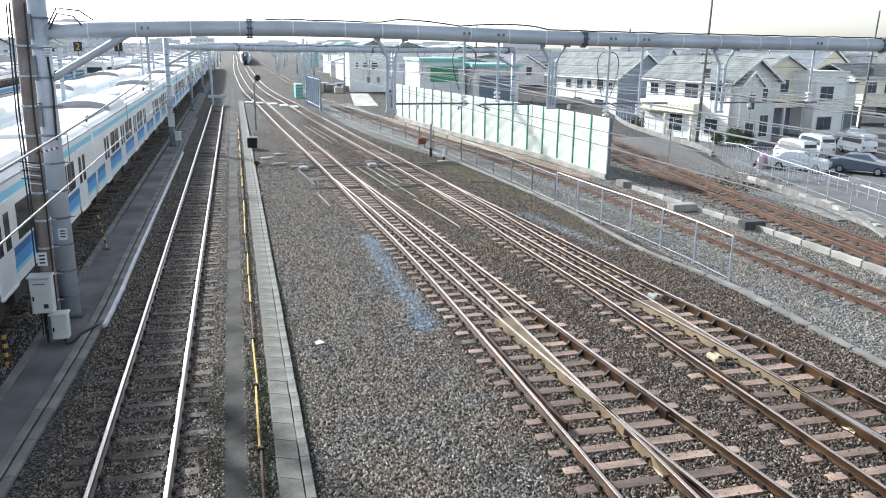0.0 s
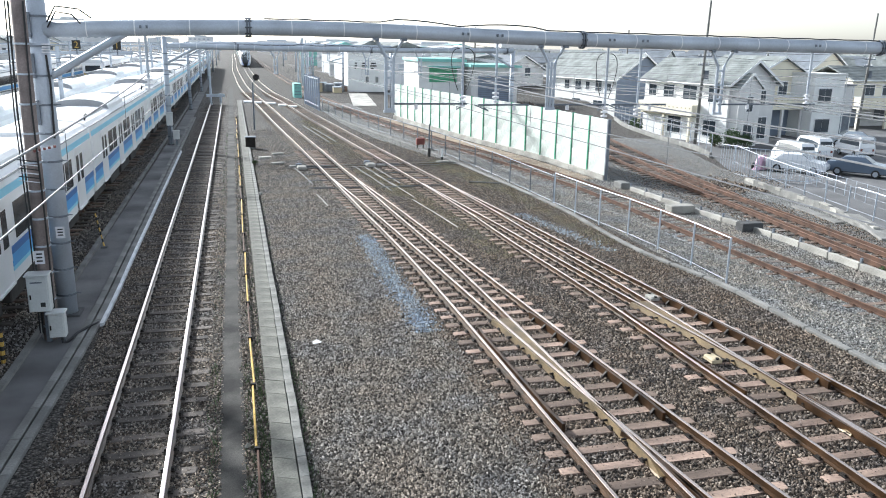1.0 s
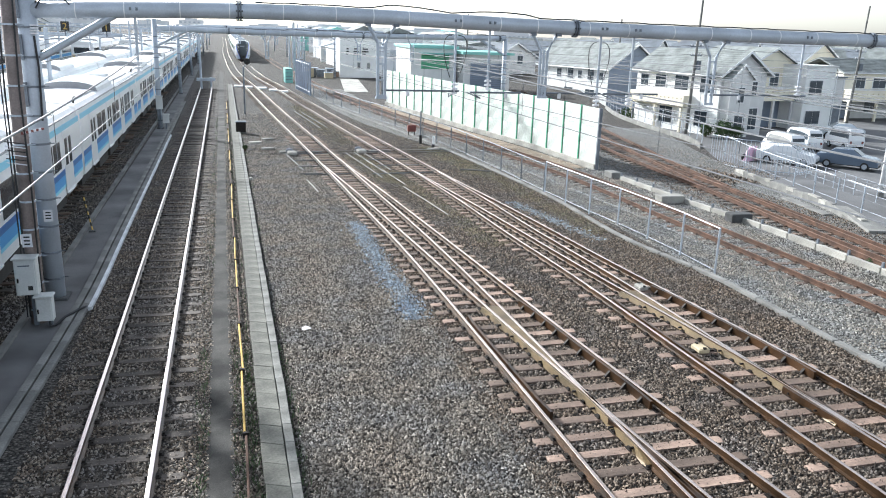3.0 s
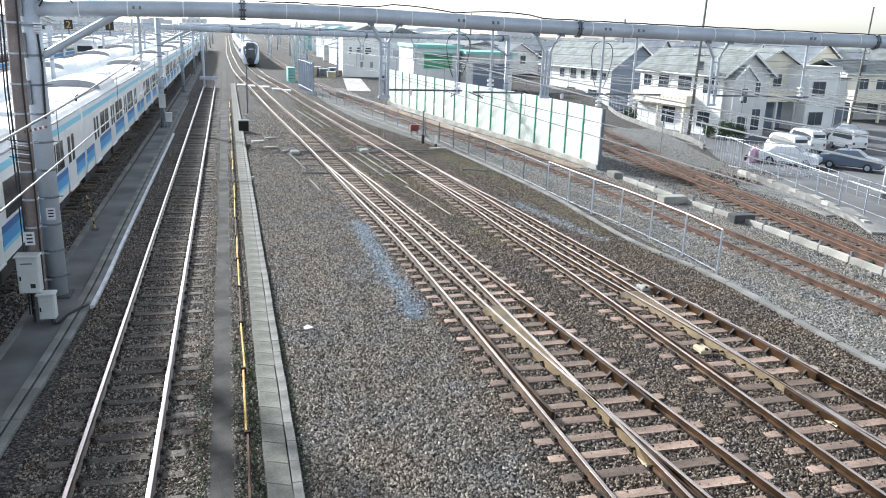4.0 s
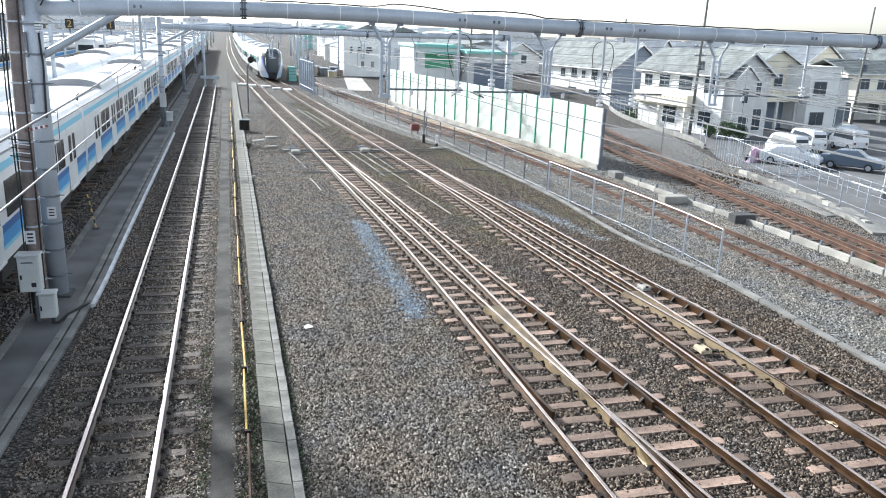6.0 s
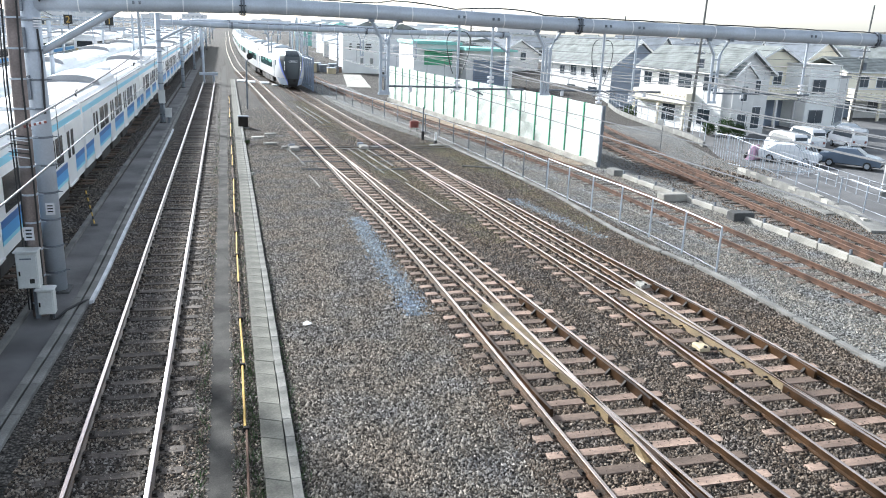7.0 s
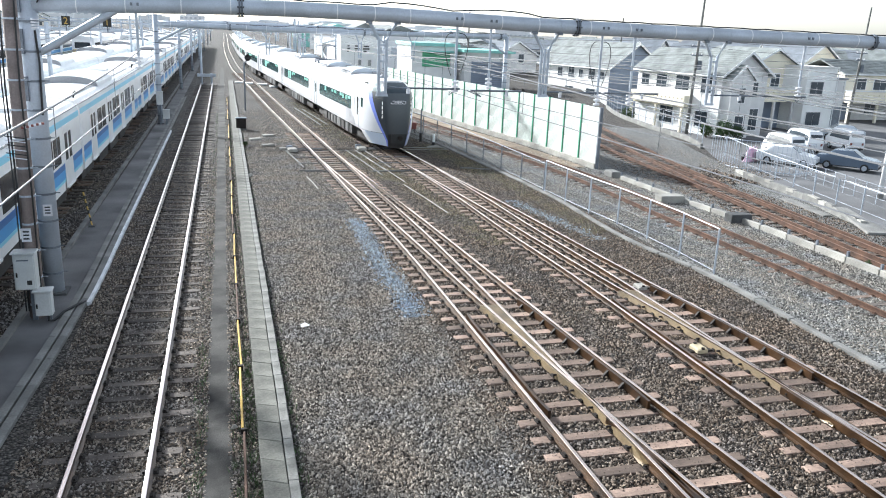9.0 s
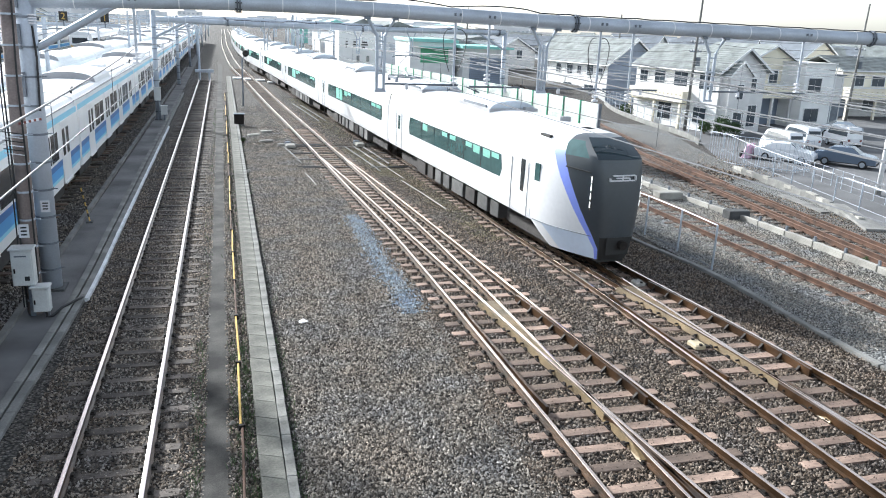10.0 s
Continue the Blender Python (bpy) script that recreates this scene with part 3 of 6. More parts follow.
def low_walls():
    f = curve([(-4, 13.6), (14, 13.5), (19.1, 13.62), (22.3, 13.2), (30, 13.3), (39.3, 12.8), (50, 11.8), (60, 10.4), (84, 7.75)])
    t = thing("kerb", (0, 0, 0), "low weathered concrete kerb between main line and siding", "kerb", kind="structure")
    for k in range(45):
        y = 4 + 1.5 * k
        Shape().quadbox((0, 0, 0.04), (0.17, 1.47, 0.11), bevel=0.015).ob("kerb_block", "concrete", t).matrix_basis = pose(f(y) - 0.1, y, 0, 0, 0, -math.degrees(math.atan2(f(y + 0.7) - f(y - 0.7), 1.4)))
    g = curve([(10, 18.9), (18, 18.95), (22.6, 18.95), (29, 18.5), (34, 18.3)])
    t = thing("kerb", (0, 0, 0), "pale low concrete kerb with dark stubs between the rusty tracks", "kerb", kind="structure")
    for k in range(17):
        y = 10.5 + 1.4 * k
        Shape().quadbox((0, 0, 0.09), (0.16, 1.36, 0.26), bevel=0.015).ob("kerb_block", "concrete_pale", t).matrix_basis = pose(g(y), y, 0, 0, 0, -math.degrees(math.atan2(g(y + 0.7) - g(y - 0.7), 1.4)))
        box("stub", (g(y + 0.7), y + 0.7, 0.16), (0.07, 0.07, 0.44), "steel_dark", t)
    for x, y, s, mt in ((18.75, 25.0, (0.9, 0.5, 0.34), "concrete_dark"), (17.95, 28.6, (1.1, 0.6, 0.32), "concrete_pale"), (18.25, 34.4, (0.5, 0.8, 0.3), "concrete")):
        o = box("concrete_block", (0, 0, s[2] / 2), s, mt, bevel=0.03)
        o.location = (x, y, 0.02)
        tagged(o, "rough concrete block lying beside the kerb", "block", "loose blocks")


low_walls()


# ---- overhead line gantries ----
BEAM1 = curve([(-6, 6.80), (-4.28, 6.86), (0.42, 7.00), (9.2, 6.87), (19.1, 6.81), (26, 6.80)])


def post_tube(t, x, h, r, rings=True, name="post"):
    p = Shape().tube([(x, 0, -0.05), (x, 0, h)], r, 20, r_end=r * 0.93).ob(name, "steel", t, smooth=True)
    p.data.polygons[-1].use_smooth = p.data.polygons[-2].use_smooth = False
    if rings:
        z = 0.55
        while z < h - 0.6:
            Shape().tube([(x, 0, z - 0.025), (x, 0, z + 0.025)], r * 1.04, 16).tube([(x + r, 0, z), (x + r + 0.1, 0, z)], 0.012, 5).tube([(x - r, 0, z), (x - r - 0.06, 0, z)], 0.012, 5).ob("band", "steel_dark", p)
            z += 0.66
    Shape().quadbox((x, 0, 0.03), (r * 2.7, r * 2.7, 0.08), bevel=0.01).ob("base_plate", "concrete_dark", p)
    return p


def fork(t, x, top, bottom, spread=0.36, tubes=2):
    f = Shape()
    for sx in (-1, 1):
        f.tube([(x + sx * spread, 0, top - 0.17), (x + sx * spread * 0.75, 0, top - 0.32), (x + sx * 0.10, 0, top - 0.62), (x + sx * 0.09, 0, bottom)], 0.045, 8)
    if tubes > 2:
        f.tube([(x, 0, top - 0.6), (x, 0, bottom)], 0.04, 8)
    z = top - 0.75
    while z > bottom:
        f.quadbox((x, 0, z), (0.2, 0.03, 0.05))
        z -= 0.4
    f.quadbox((x, 0, bottom + 0.03), (0.3, 0.1, 0.06))
    o = f.ob("drop_bracket", "steel", t, "forked drop bracket")
    for sx in (-1, 1):
        Shape().tube([(x + sx * spread - 0.018, 0, top), (x + sx * spread + 0.018, 0, top)], 0.192, 16).ob("clamp", "steel", o)
        if spread > 0.31:
            box("saddle", (x + sx * spread, -0.02, top - 0.2), (0.15, 0.2, 0.07), "steel_dark", o)
    return o


def insulated_rod(t, x, top, bottom, loops=True):
    o = Shape().tube([(x, 0, top - 0.15), (x, 0, bottom + 0.35)], 0.035, 8).ob("hanger", "steel", t)
    ins = Shape()
    for k in range(3):
        z = bottom + 0.05 + 0.11 * k
        ins.tube([(x, 0, z), (x, 0, z + 0.05)], 0.09, 12).tube([(x, 0, z + 0.04), (x, 0, z + 0.12)], 0.03, 8)
    ins.ob("insulator", "insulator", o, "white ribbed insulator")
    Shape().tube([(x - 0.018, 0, top), (x + 0.018, 0, top)], 0.192, 16).ob("clamp", "steel", o)
    for dx in (-0.07, 0.07):
        box("bolt_block", (x + dx, -0.13, top + 0.02), (0.05, 0.16, 0.07), "steel_dark", o)
    if loops:
        for sx, w in ((-1, 0.24), (1, 0.27)):
            pts = [(x + sx * (0.06 + w * math.sin(a) ** 0.8), 0.06, top - 0.25 - 0.1 * (1 - math.sin(a)) - 0.62 * (top - bottom) * (a / math.pi) ** 1.6) for a in np.linspace(0.05, 3.0, 14)]
            Shape().tube(pts, 0.011, 6).ob("jumper_cable", "cable", o, "black looped jumper cable")


def gantry(y, x0, x1, beam, r=0.185, post_r=0.215, braces=(), label="grey steel tube gantry over the tracks", detail=True, right_post=False):
    t = thing("gantry", (0, y, 0), label, "gantry", "line gantries")
    p = post_tube(t, x0, beam(x0) + (1.9 if post_r > 0.22 else 0.55 if detail else 0.25), post_r)
    xs = np.linspace(x0 + post_r * 0.6, x1, 26)
    b = Shape().tube([(float(x), 0, beam(float(x))) for x in xs], r, 20).ob("beam", "steel", t, smooth=True)
    for x in (0.42, 9.2, 18.95):
        if x < x1:
            Shape().tube([(x - 0.05, 0, beam(x)), (x - 0.012, 0, beam(x))], r * 1.28, 12).tube([(x + 0.012, 0, beam(x)), (x + 0.05, 0, beam(x))], r * 1.28, 12).ob("flange", "steel_dark", b, "bolted flange")
            for k in range(8):
                a = 2 * math.pi * k / 8
                Shape().tube([(x - 0.08, r * 1.14 * math.cos(a), beam(x) + r * 1.14 * math.sin(a)), (x + 0.08, r * 1.14 * math.cos(a), beam(x) + r * 1.14 * math.sin(a))], 0.018, 6).ob("bolt", "iron", b)
    Shape().tube([(x0 + 0.1, 0, beam(x0) - 1.1), (x0 + 1.9, 0, beam(x0 + 1.9) - 0.1)], 0.085, 12).ob("brace", "steel", t, "slanting tube brace")
    if right_post:
        post_tube(t, x1, beam(x1), post_r)
        Shape().tube([(x1 - 0.1, 0, beam(x1) - 1.1), (x1 - 1.9, 0, beam(x1 - 1.9) - 0.1)], 0.085, 12).ob("brace", "steel", t)
    if detail:
        rnd = random.Random(3)
        cable = [(float(x), -0.02, beam(float(x)) + r + 0.015 + (0.10 * abs(math.sin(x * 1.1)) if 4 < x < 8 else 0.02 * math.sin(3 * x) ** 2)) for x in np.linspace(0.8, x1, 60)]
        Shape().tube(cable, 0.018, 6).ob("cable", "cable", b, "black cable along the beam")
        x = -3.2
        while x < x1:
            Shape().tube([(x - 0.012, 0, beam(x)), (x + 0.012, 0, beam(x))], r * 1.02, 16).ob("tie", "white_paint", b, "white cable tie")
            x += rnd.uniform(0.9, 1.5)
    return t


gantry_near = gantry(20.2, -4.25, 25.0, BEAM1, post_r=0.226)
for x, low, n in ((3.9, 4.95, 2), (8.35, 5.0, 3), (13.57, 4.85, 2), (21.5, 4.9, 2)):
    fork(gantry_near, x, BEAM1(x), low, tubes=n)
for x, low, lp in ((-1.95, 5.45, False), (5.86, 5.05, True), (6.79, 5.15, False), (10.0, 4.75, True), (11.0, 4.8, False), (16.6, 5.1, False)):
    insulated_rod(gantry_near, x, BEAM1(x), low, lp)


def cantilever(t, xa, xb, z, wire_x, wire_z):
    a = Shape().tube([(xa, 0, z), (xb, 0, z)], 0.028, 6).ob("arm", "steel_dark", t)
    Shape().tube([(xb - 0.1, 0, z), (xb - 0.3 * (1 if xb > xa else -1), 0, z - 0.16), (wire_x, 0, wire_z + 0.03)], 0.016, 6).ob("steady_arm", "steel_dark", a)
    Shape().tube([(xa + (xb - xa) * 0.3, 0, z), (xa + (xb - xa) * 0.3, 0, z - 0.14)], 0.05, 8).ob("insulator", "insulator", a)


cantilever(gantry_near, 4.0, 6.0, 5.17, 5.72, 5.08)
cantilever(gantry_near, 7.75, 6.3, 5.14, 6.40, 5.08)
cantilever(gantry_near, 8.35, 10.1, 5.14, 9.78, 5.08)
cantilever(gantry_near, 11.9, 10.2, 5.14, 10.45, 5.08)
cantilever(gantry_near, 13.6, 16.9, 5.14, 16.5, 5.08)
# number plates and cable runs on the near post
for x, z, w, h in ((-4.24, 2.15, 0.20, 0.28),):
    pl = box("plate", (x + 0.05, -0.235, z), (w, 0.02, h), "insulator", gantry_near, "small white plate with black bars")
    for k in range(3):
        box("mark", (x + 0.05, -0.247, z + 0.08 - 0.07 * k), (w * 0.6, 0.006, 0.03), "black", pl)
for dz, w in ((0.0, 0.55), (0.12, 0.8)):
    Shape().tube([(-4.0, -0.2, 6.9 + dz), (-3.8, -0.22, 7.25 + dz), (-3.8 + w * 0.6, -0.22, 7.2 + dz), (-3.85 + w, -0.2, 7.0 + dz)], 0.018, 6).ob("cable", "cable", gantry_near, "black cable looped over the beam's end")
for z in (5.0, 6.05, 6.95):
    box("cable_box", (-4.40, -0.21, z), (0.12, 0.1, 0.55), "steel_dark", gantry_near)
Shape().tube([(-4.10, -0.16, 6.3), (-4.06, -0.2, 5.6), (-4.10, -0.19, 4.4)], 0.025, 6).ob("cable", "cable", gantry_near)
for k in range(4):
    Shape().tube([(-4.08 + 0.0, -0.18, 6.55 - 0.06 * k), (-4.08, -0.18, 6.52 - 0.06 * k)], 0.09, 10).ob("insulator", "insulator", gantry_near)

flat = curve([(-50, 6.33), (60, 6.33)])
mid_gantry = gantry(54.2, -4.13, 19.4, curve([(-6, 6.38), (0, 6.27), (10.7, 6.25), (20, 6.34)]), 0.17, 0.16, right_post=True)
for x in (-1.9, 2.8, 5.0, 8.9, 12.6):
    fork(mid_gantry, x, 6.28, 4.6, 0.3)
for y, x1 in ((82, 16.0), (112, 15.0), (145, 14.0), (185, 14.0), (230, 14.0), (280, 14.0)):
    g = gantry(y, -4.16, x1, flat, 0.17, 0.15, label="grey steel gantry far along the line", detail=False, right_post=True)
    for x in (-1.9, 1.6, 5.2, 9.5):
        fork(g, x, 6.33, 4.9, 0.3)
# gantries over the train yard
for y, z in ((45, 5.95), (95, 5.95), (150, 6.0), (210, 6.0)):
    yard = curve([(-60, z), (0, z)])
    g = thing("gantry", (0, y, 0), "slim grey steel gantry over the train yard", "gantry", "yard gantries")
    for x in (-8.65, -17.0, -30.0):
        Shape().tube([(x, 0, -0.05), (x, 0, z + 0.3)], 0.11, 10).ob("post", "steel", g)
    Shape().tube([(-5.0, 0, z), (-30, 0, z)], 0.085, 10).ob("beam", "steel", g)
    for x in (-6.6, -10.7, -14.8, -19.0, -23.2, -27.5):
        Shape().tube([(x, 0, z), (x, 0, 5.1)], 0.03, 6).ob("hanger", "steel", g)
        Shape().tube([(x, 0, 5.2), (x, 0, 5.45)], 0.07, 8).ob("insulator", "insulator", g)
for digit, x in (("2", -7.7), ("1", -5.75)):
    t = thing("track_sign", (x, 44.85, 5.95), "black track number plate with a yellow digit", "sign", "track signs")
    box("plate", (0, 0, 0.40), (0.40, 0.03, 0.46), "black", t)
    box("stem", (0, 0.03, 0.1), (0.06, 0.04, 0.4), "steel_dark", t)
    cu = bpy.data.curves.new("digit", "FONT")
    cu.body, cu.size, cu.extrude, cu.align_x = digit, 0.46, 0.008, "CENTER"
    cu.materials.append(M["yellow"])
    d = new("digit", cu)
    d.parent = t
    d.matrix_basis = pose(0, -0.026, 0.245, 90, 0, 0)


# ---- overhead wires ----
def overhead(name_label, line, y0, y1, supports, zc=5.1, zm=5.95, sag=0.32, dx=0.0):
    t = thing("overhead_wire", (0, 0, 0), name_label, "overhead wire", "overhead wires")
    ys = steps(y0, y1, 2.0)
    Shape().tube([(line(y) + dx, y, zc) for y in ys], 0.009, 5).ob("contact_wire", "wire", t)
    pts = []
    for a, b in zip(supports[:-1], supports[1:]):
        for k in range(13):
            y = a + (b - a) * k / 13
            z = zm - sag * 4 * (k / 13) * (1 - k / 13)
            pts.append((line(y) + dx, y, z))
            if 0 < k and k % 2 and y < 56:
                Shape().tube([(line(y) + dx, y, zc), (line(y) + dx, y, z)], 0.005, 4).ob("dropper", "wire", t)
    Shape().tube(pts, 0.012, 5).ob("messenger_wire", "wire", t)
    return t


SUP = [-14, 20.2, 54.2, 82, 112, 145, 185, 230, 280]
overhead("contact and messenger wires over the timber siding", siding, -10, 84, SUP[:4])
overhead("contact and messenger wires over the main line", main_l, -10, 280, SUP)
overhead("contact and messenger wires over the diverging main line", main_lr, -10, 54, SUP[:3])
overhead("contact and messenger wires over the second main line", main_r, -10, 280, SUP)
overhead("contact and messenger wires over the express line", main_rr, -10, 54, SUP[:3])
overhead("contact and messenger wires over the rusty siding", rust_a, -10, 112, SUP[:5])
overhead("contact and messenger wires over the outer rusty siding", rust_b, -10, 54, SUP[:3], zm=5.7)
overhead("contact and messenger wires over the parked train", train_line, -10, 210, [-5, 45, 95, 150, 210])
for x in (-10.7, -14.8, -19.0):
    overhead("contact and messenger wires over the train yard", lambda y: x, -10, 210, [-5, 45, 95, 150, 210])


def feeder(label, a, b, sag, r=0.013, mat="wire"):
    pts = []
    for k in range(25):
        u = k / 24
        pts.append((a[0] + (b[0] - a[0]) * u, a[1] + (b[1] - a[1]) * u, a[2] + (b[2] - a[2]) * u - sag * 4 * u * (1 - u)))
    return tagged(Shape().tube(pts, r, 5).ob("feeder_wire", mat), label, "wire", "feeder wires")


for x, z, x2 in ((12.4, 5.55, 9.8), (13.9, 5.3, 11.0), (18.2, 5.2, 14.2), (22.2, 4.9, 19.2), (23.5, 5.6, 19.4)):
    feeder("pale feeder wire strung between the gantries", (x + (x - x2) * 0.5, 2, z - 0.1), (x, 20.2, z), 0.12)
    feeder("pale feeder wire strung between the gantries", (x, 20.2, z), (x2, 54.2, z - 0.2), 0.35)
for x, z in ((-4.45, 6.45), (-4.46, 5.9), (-4.43, 4.3)):
    feeder("thin line wire beside the train yard", (x, -5, z), (x, 54, z), 0.3, 0.009)

# ---- brown pole with cabinets ----
def cabinet_pole():
    t = thing("pole", (-4.30, 18.5, 0), "brown concrete pole with steel bands and cables", "pole")
    top = Vector((0.09, 0, 7.6))
    Shape().tube([(0, 0, -0.05), tuple(top)], 0.17, 14, r_end=0.14).ob("shaft", "brown_pole", t, smooth=True)
    for k in range(11):
        c = top * ((0.35 + k * 0.62) / 7.6)
        Shape().tube([tuple(c - Vector((0, 0, 0.02))), tuple(c + Vector((0, 0, 0.02)))], 0.18, 12).tube([tuple(c), tuple(c + Vector((0.28, -0.05, 0)))], 0.014, 5).ob("band", "steel", t)
    for k, (r, dx) in enumerate(((0.02, -0.13), (0.015, -0.19), (0.02, 0.15))):
        Shape().tube([(dx, -0.15, 0.2), (dx + 0.03, -0.17, 3.0), (dx + 0.01, -0.16, 5.2), (dx + 0.07, -0.14, 7.4)], r, 6).ob("cable", "cable", t)
    for k in range(9):
        box("stripe_sleeve", (0.12 + 0.05 * k, -0.14, 4.32 + 0.012 * k), (0.05, 0.04, 0.05), "insulator" if k % 2 else "red", t)
    for k in range(6):
        Shape().tube([(-0.24, -0.16, 4.15 - 0.09 * k), (0.16, -0.2, 4.1 - 0.09 * k)], 0.012, 5).ob("cable_end", "insulator" if k % 2 else "cable", t)
    pl = box("plate", (-0.02, -0.19, 1.98), (0.20, 0.02, 0.30), "insulator", t, "small white plate with black bars")
    for k in range(3):
        box("mark", (-0.02, -0.203, 2.06 - 0.08 * k), (0.12, 0.006, 0.035), "black", pl)
    for name, x, y, z0, z1, w, d in (("equipment_cabinet", -4.36, 18.16, 0.82, 1.64, 0.44, 0.30), ("equipment_cabinet", -4.06, 18.12, 0.2, 0.76, 0.34, 0.26)):
        c = thing(name, (x, y, z0), "light grey metal equipment cabinet strapped to the brown pole", "cabinet", "equipment cabinets")
        h = z1 - z0
        box("body", (0, 0, h / 2), (w, d, h), "cabinet", c, bevel=0.015)
        box("door", (0, -d / 2 - 0.008, h / 2), (w - 0.06, 0.016, h - 0.08), "cabinet", c, bevel=0.006)
        box("hood", (0, -0.02, h + 0.015), (w + 0.06, d + 0.08, 0.04), "cabinet", c, bevel=0.012)
        box("handle", (-w * 0.36, -d / 2 - 0.025, h * 0.42), (0.03, 0.025, 0.10), "iron", c)
        if h > 0.7:
            box("label_plate", (w * 0.18, -d / 2 - 0.02, h * 0.2), (0.10, 0.006, 0.10), "black", c)
            box("vent", (-0.02, -d / 2 - 0.02, h * 0.82), (0.24, 0.006, 0.03), "steel_dark", c)
        box("mount", (0, d / 2 + 0.03, h * 0.6), (0.12, 0.10, 0.3), "steel_dark", c)
        box("leg", (0.06, d / 2 - 0.03, -z0 / 2), (0.10, 0.06, z0), "steel_dark", c)
    c = Shape().tube([(-4.0, 18.1, 0.34), (-3.98, 18.05, 0.06), (-3.9, 18.15, 0.03), (-3.75, 18.5, 0.1), (-3.5, 18.95, 0.12), (-3.42, 19.2, 0.08)], 0.03, 8).ob("cable", "cable")
    tagged(c, "thick black cable running from the cabinet to the white edge", "cable")


cabinet_pole()
for x, z, h in ((-4.1, 1.3, 0.8), (-3.75, 0.4, 0.55)):
    c = thing("equipment_cabinet", (x, 53.9, z), "small grey equipment cabinet on the second gantry post", "cabinet", "equipment cabinets")
    box("body", (0, 0, h / 2), (0.4, 0.26, h), "cabinet", c, bevel=0.015)
    box("hood", (0, -0.02, h + 0.015), (0.46, 0.34, 0.04), "cabinet", c, bevel=0.012)
    box("leg", (0, 0.06, -z / 2), (0.10, 0.06, z), "steel_dark", c)
stick = thing("marker_stick", (-4.42, 27.2, 0.02), "leaning black and yellow striped marker stick", "marker")
for k in range(9):
    a, b = Vector((0.06, -0.35, 0.05)), Vector((-0.28, 0.6, 0.95))
    p, q = a.lerp(b, k / 9), a.lerp(b, (k + 1) / 9)
    Shape().tube([tuple(p), tuple(q)], 0.025, 6).ob("band", "black" if k % 2 else "yellow", stick)
box("foot", (0.06, -0.35, 0.02), (0.2, 0.2, 0.06), "concrete_dark", stick)
post = thing("marker_post", (-4.98, 17.2, 0), "short upright black and yellow striped marker post", "marker")
for k in range(8):
    Shape().tube([(0, 0, -0.02 + 0.1 * k), (0, 0, 0.08 + 0.1 * k)], 0.05, 8).ob("band", "black" if k % 2 else "yellow", post)


# ---- noise wall ----
def noise_wall():
    t = thing("noise_wall", (0, 0, 0), "pale sound barrier of flat panels between green steel posts", "sound barrier", kind="structure")
    f = curve([(36.4, 18.35), (44.7, 17.8), (52.2, 16.65), (60, 15.55), (70, 14.45)])
    y, k = 36.4, 0
    while y < 71:
        y2 = y + 1.95
        x, x2 = f(y), f(y2)
        rz = math.atan2(-(x2 - x), y2 - y)
        ln = math.hypot(x2 - x, y2 - y)
        Shape().quadbox((x, y, 1.58), (0.16, 0.11, 3.2)).ob("post", "green" if k else "steel_dark", t)
        for j, (z0, z1) in enumerate(((0.32, 1.26), (1.27, 2.2), (2.21, 3.15))):
            Shape().quadbox((0, 0, 0), (0.08, ln - 0.1, z1 - z0), bevel=0.006).ob("panel", "panel", t).matrix_basis = pose((x + x2) / 2, (y + y2) / 2, (z0 + z1) / 2, 0, 0, math.degrees(rz))
        Shape().quadbox((0, 0, 0.15), (0.3, ln, 0.34), bevel=0.02).ob("footing", "concrete_pale", t).matrix_basis = pose((x + x2) / 2, (y + y2) / 2, 0, 0, 0, math.degrees(rz))
        y, k = y2, k + 1


noise_wall()
strip("soil_strip", [(37, 17.45), (44.7, 16.75), (52.2, 15.55), (60, 14.3), (72, 12.9)], 0.55, 0.05, "soil", "dry tan soil along the foot of the sound barrier", "soil", near=1.5)


# ---- wire fences ----
def fence(label, pts, h=1.4, pitch=2.4, mat="steel", bars=False):
    t = thing("fence", (0, 0, 0), label, "fence", kind="structure")
    f = curve(pts)
    ys = list(np.arange(pts[0][0], pts[-1][0] + 0.01, pitch))
    for y in ys:
        Shape().tube([(f(y), y, -0.05), (f(y), y, h)], 0.03, 8).ob("post", mat, t)
    for z in (h, 0.12):
        Shape().tube([(f(y), y, z) for y in ys], 0.017 if z > 1 else 0.012, 6).ob("rail", mat if z > 1 else "steel_dark", t)
    Shape().tube([(f(y), y, h * 0.5) for y in ys], 0.004, 4).ob("wire", "steel_dark", t)


fence("galvanised wire fence along the kerb", [(19.1, 13.76), (21.5, 13.84), (23.4, 13.78), (25.4, 13.68), (27.0, 13.52), (29.0, 13.4), (31.1, 13.3)], pitch=2.0)
fence("second galvanised wire fence beside the siding", [(31.2, 13.3), (41, 13.0), (50.7, 12.3), (60.6, 10.75), (84, 7.85)], pitch=2.65, h=1.25, mat="steel_dark")
fence("grey pipe fence behind the white edge wall", [(24, 24.9), (30, 26.2), (36, 27.6), (42, 29.5)], pitch=1.9, h=1.1)


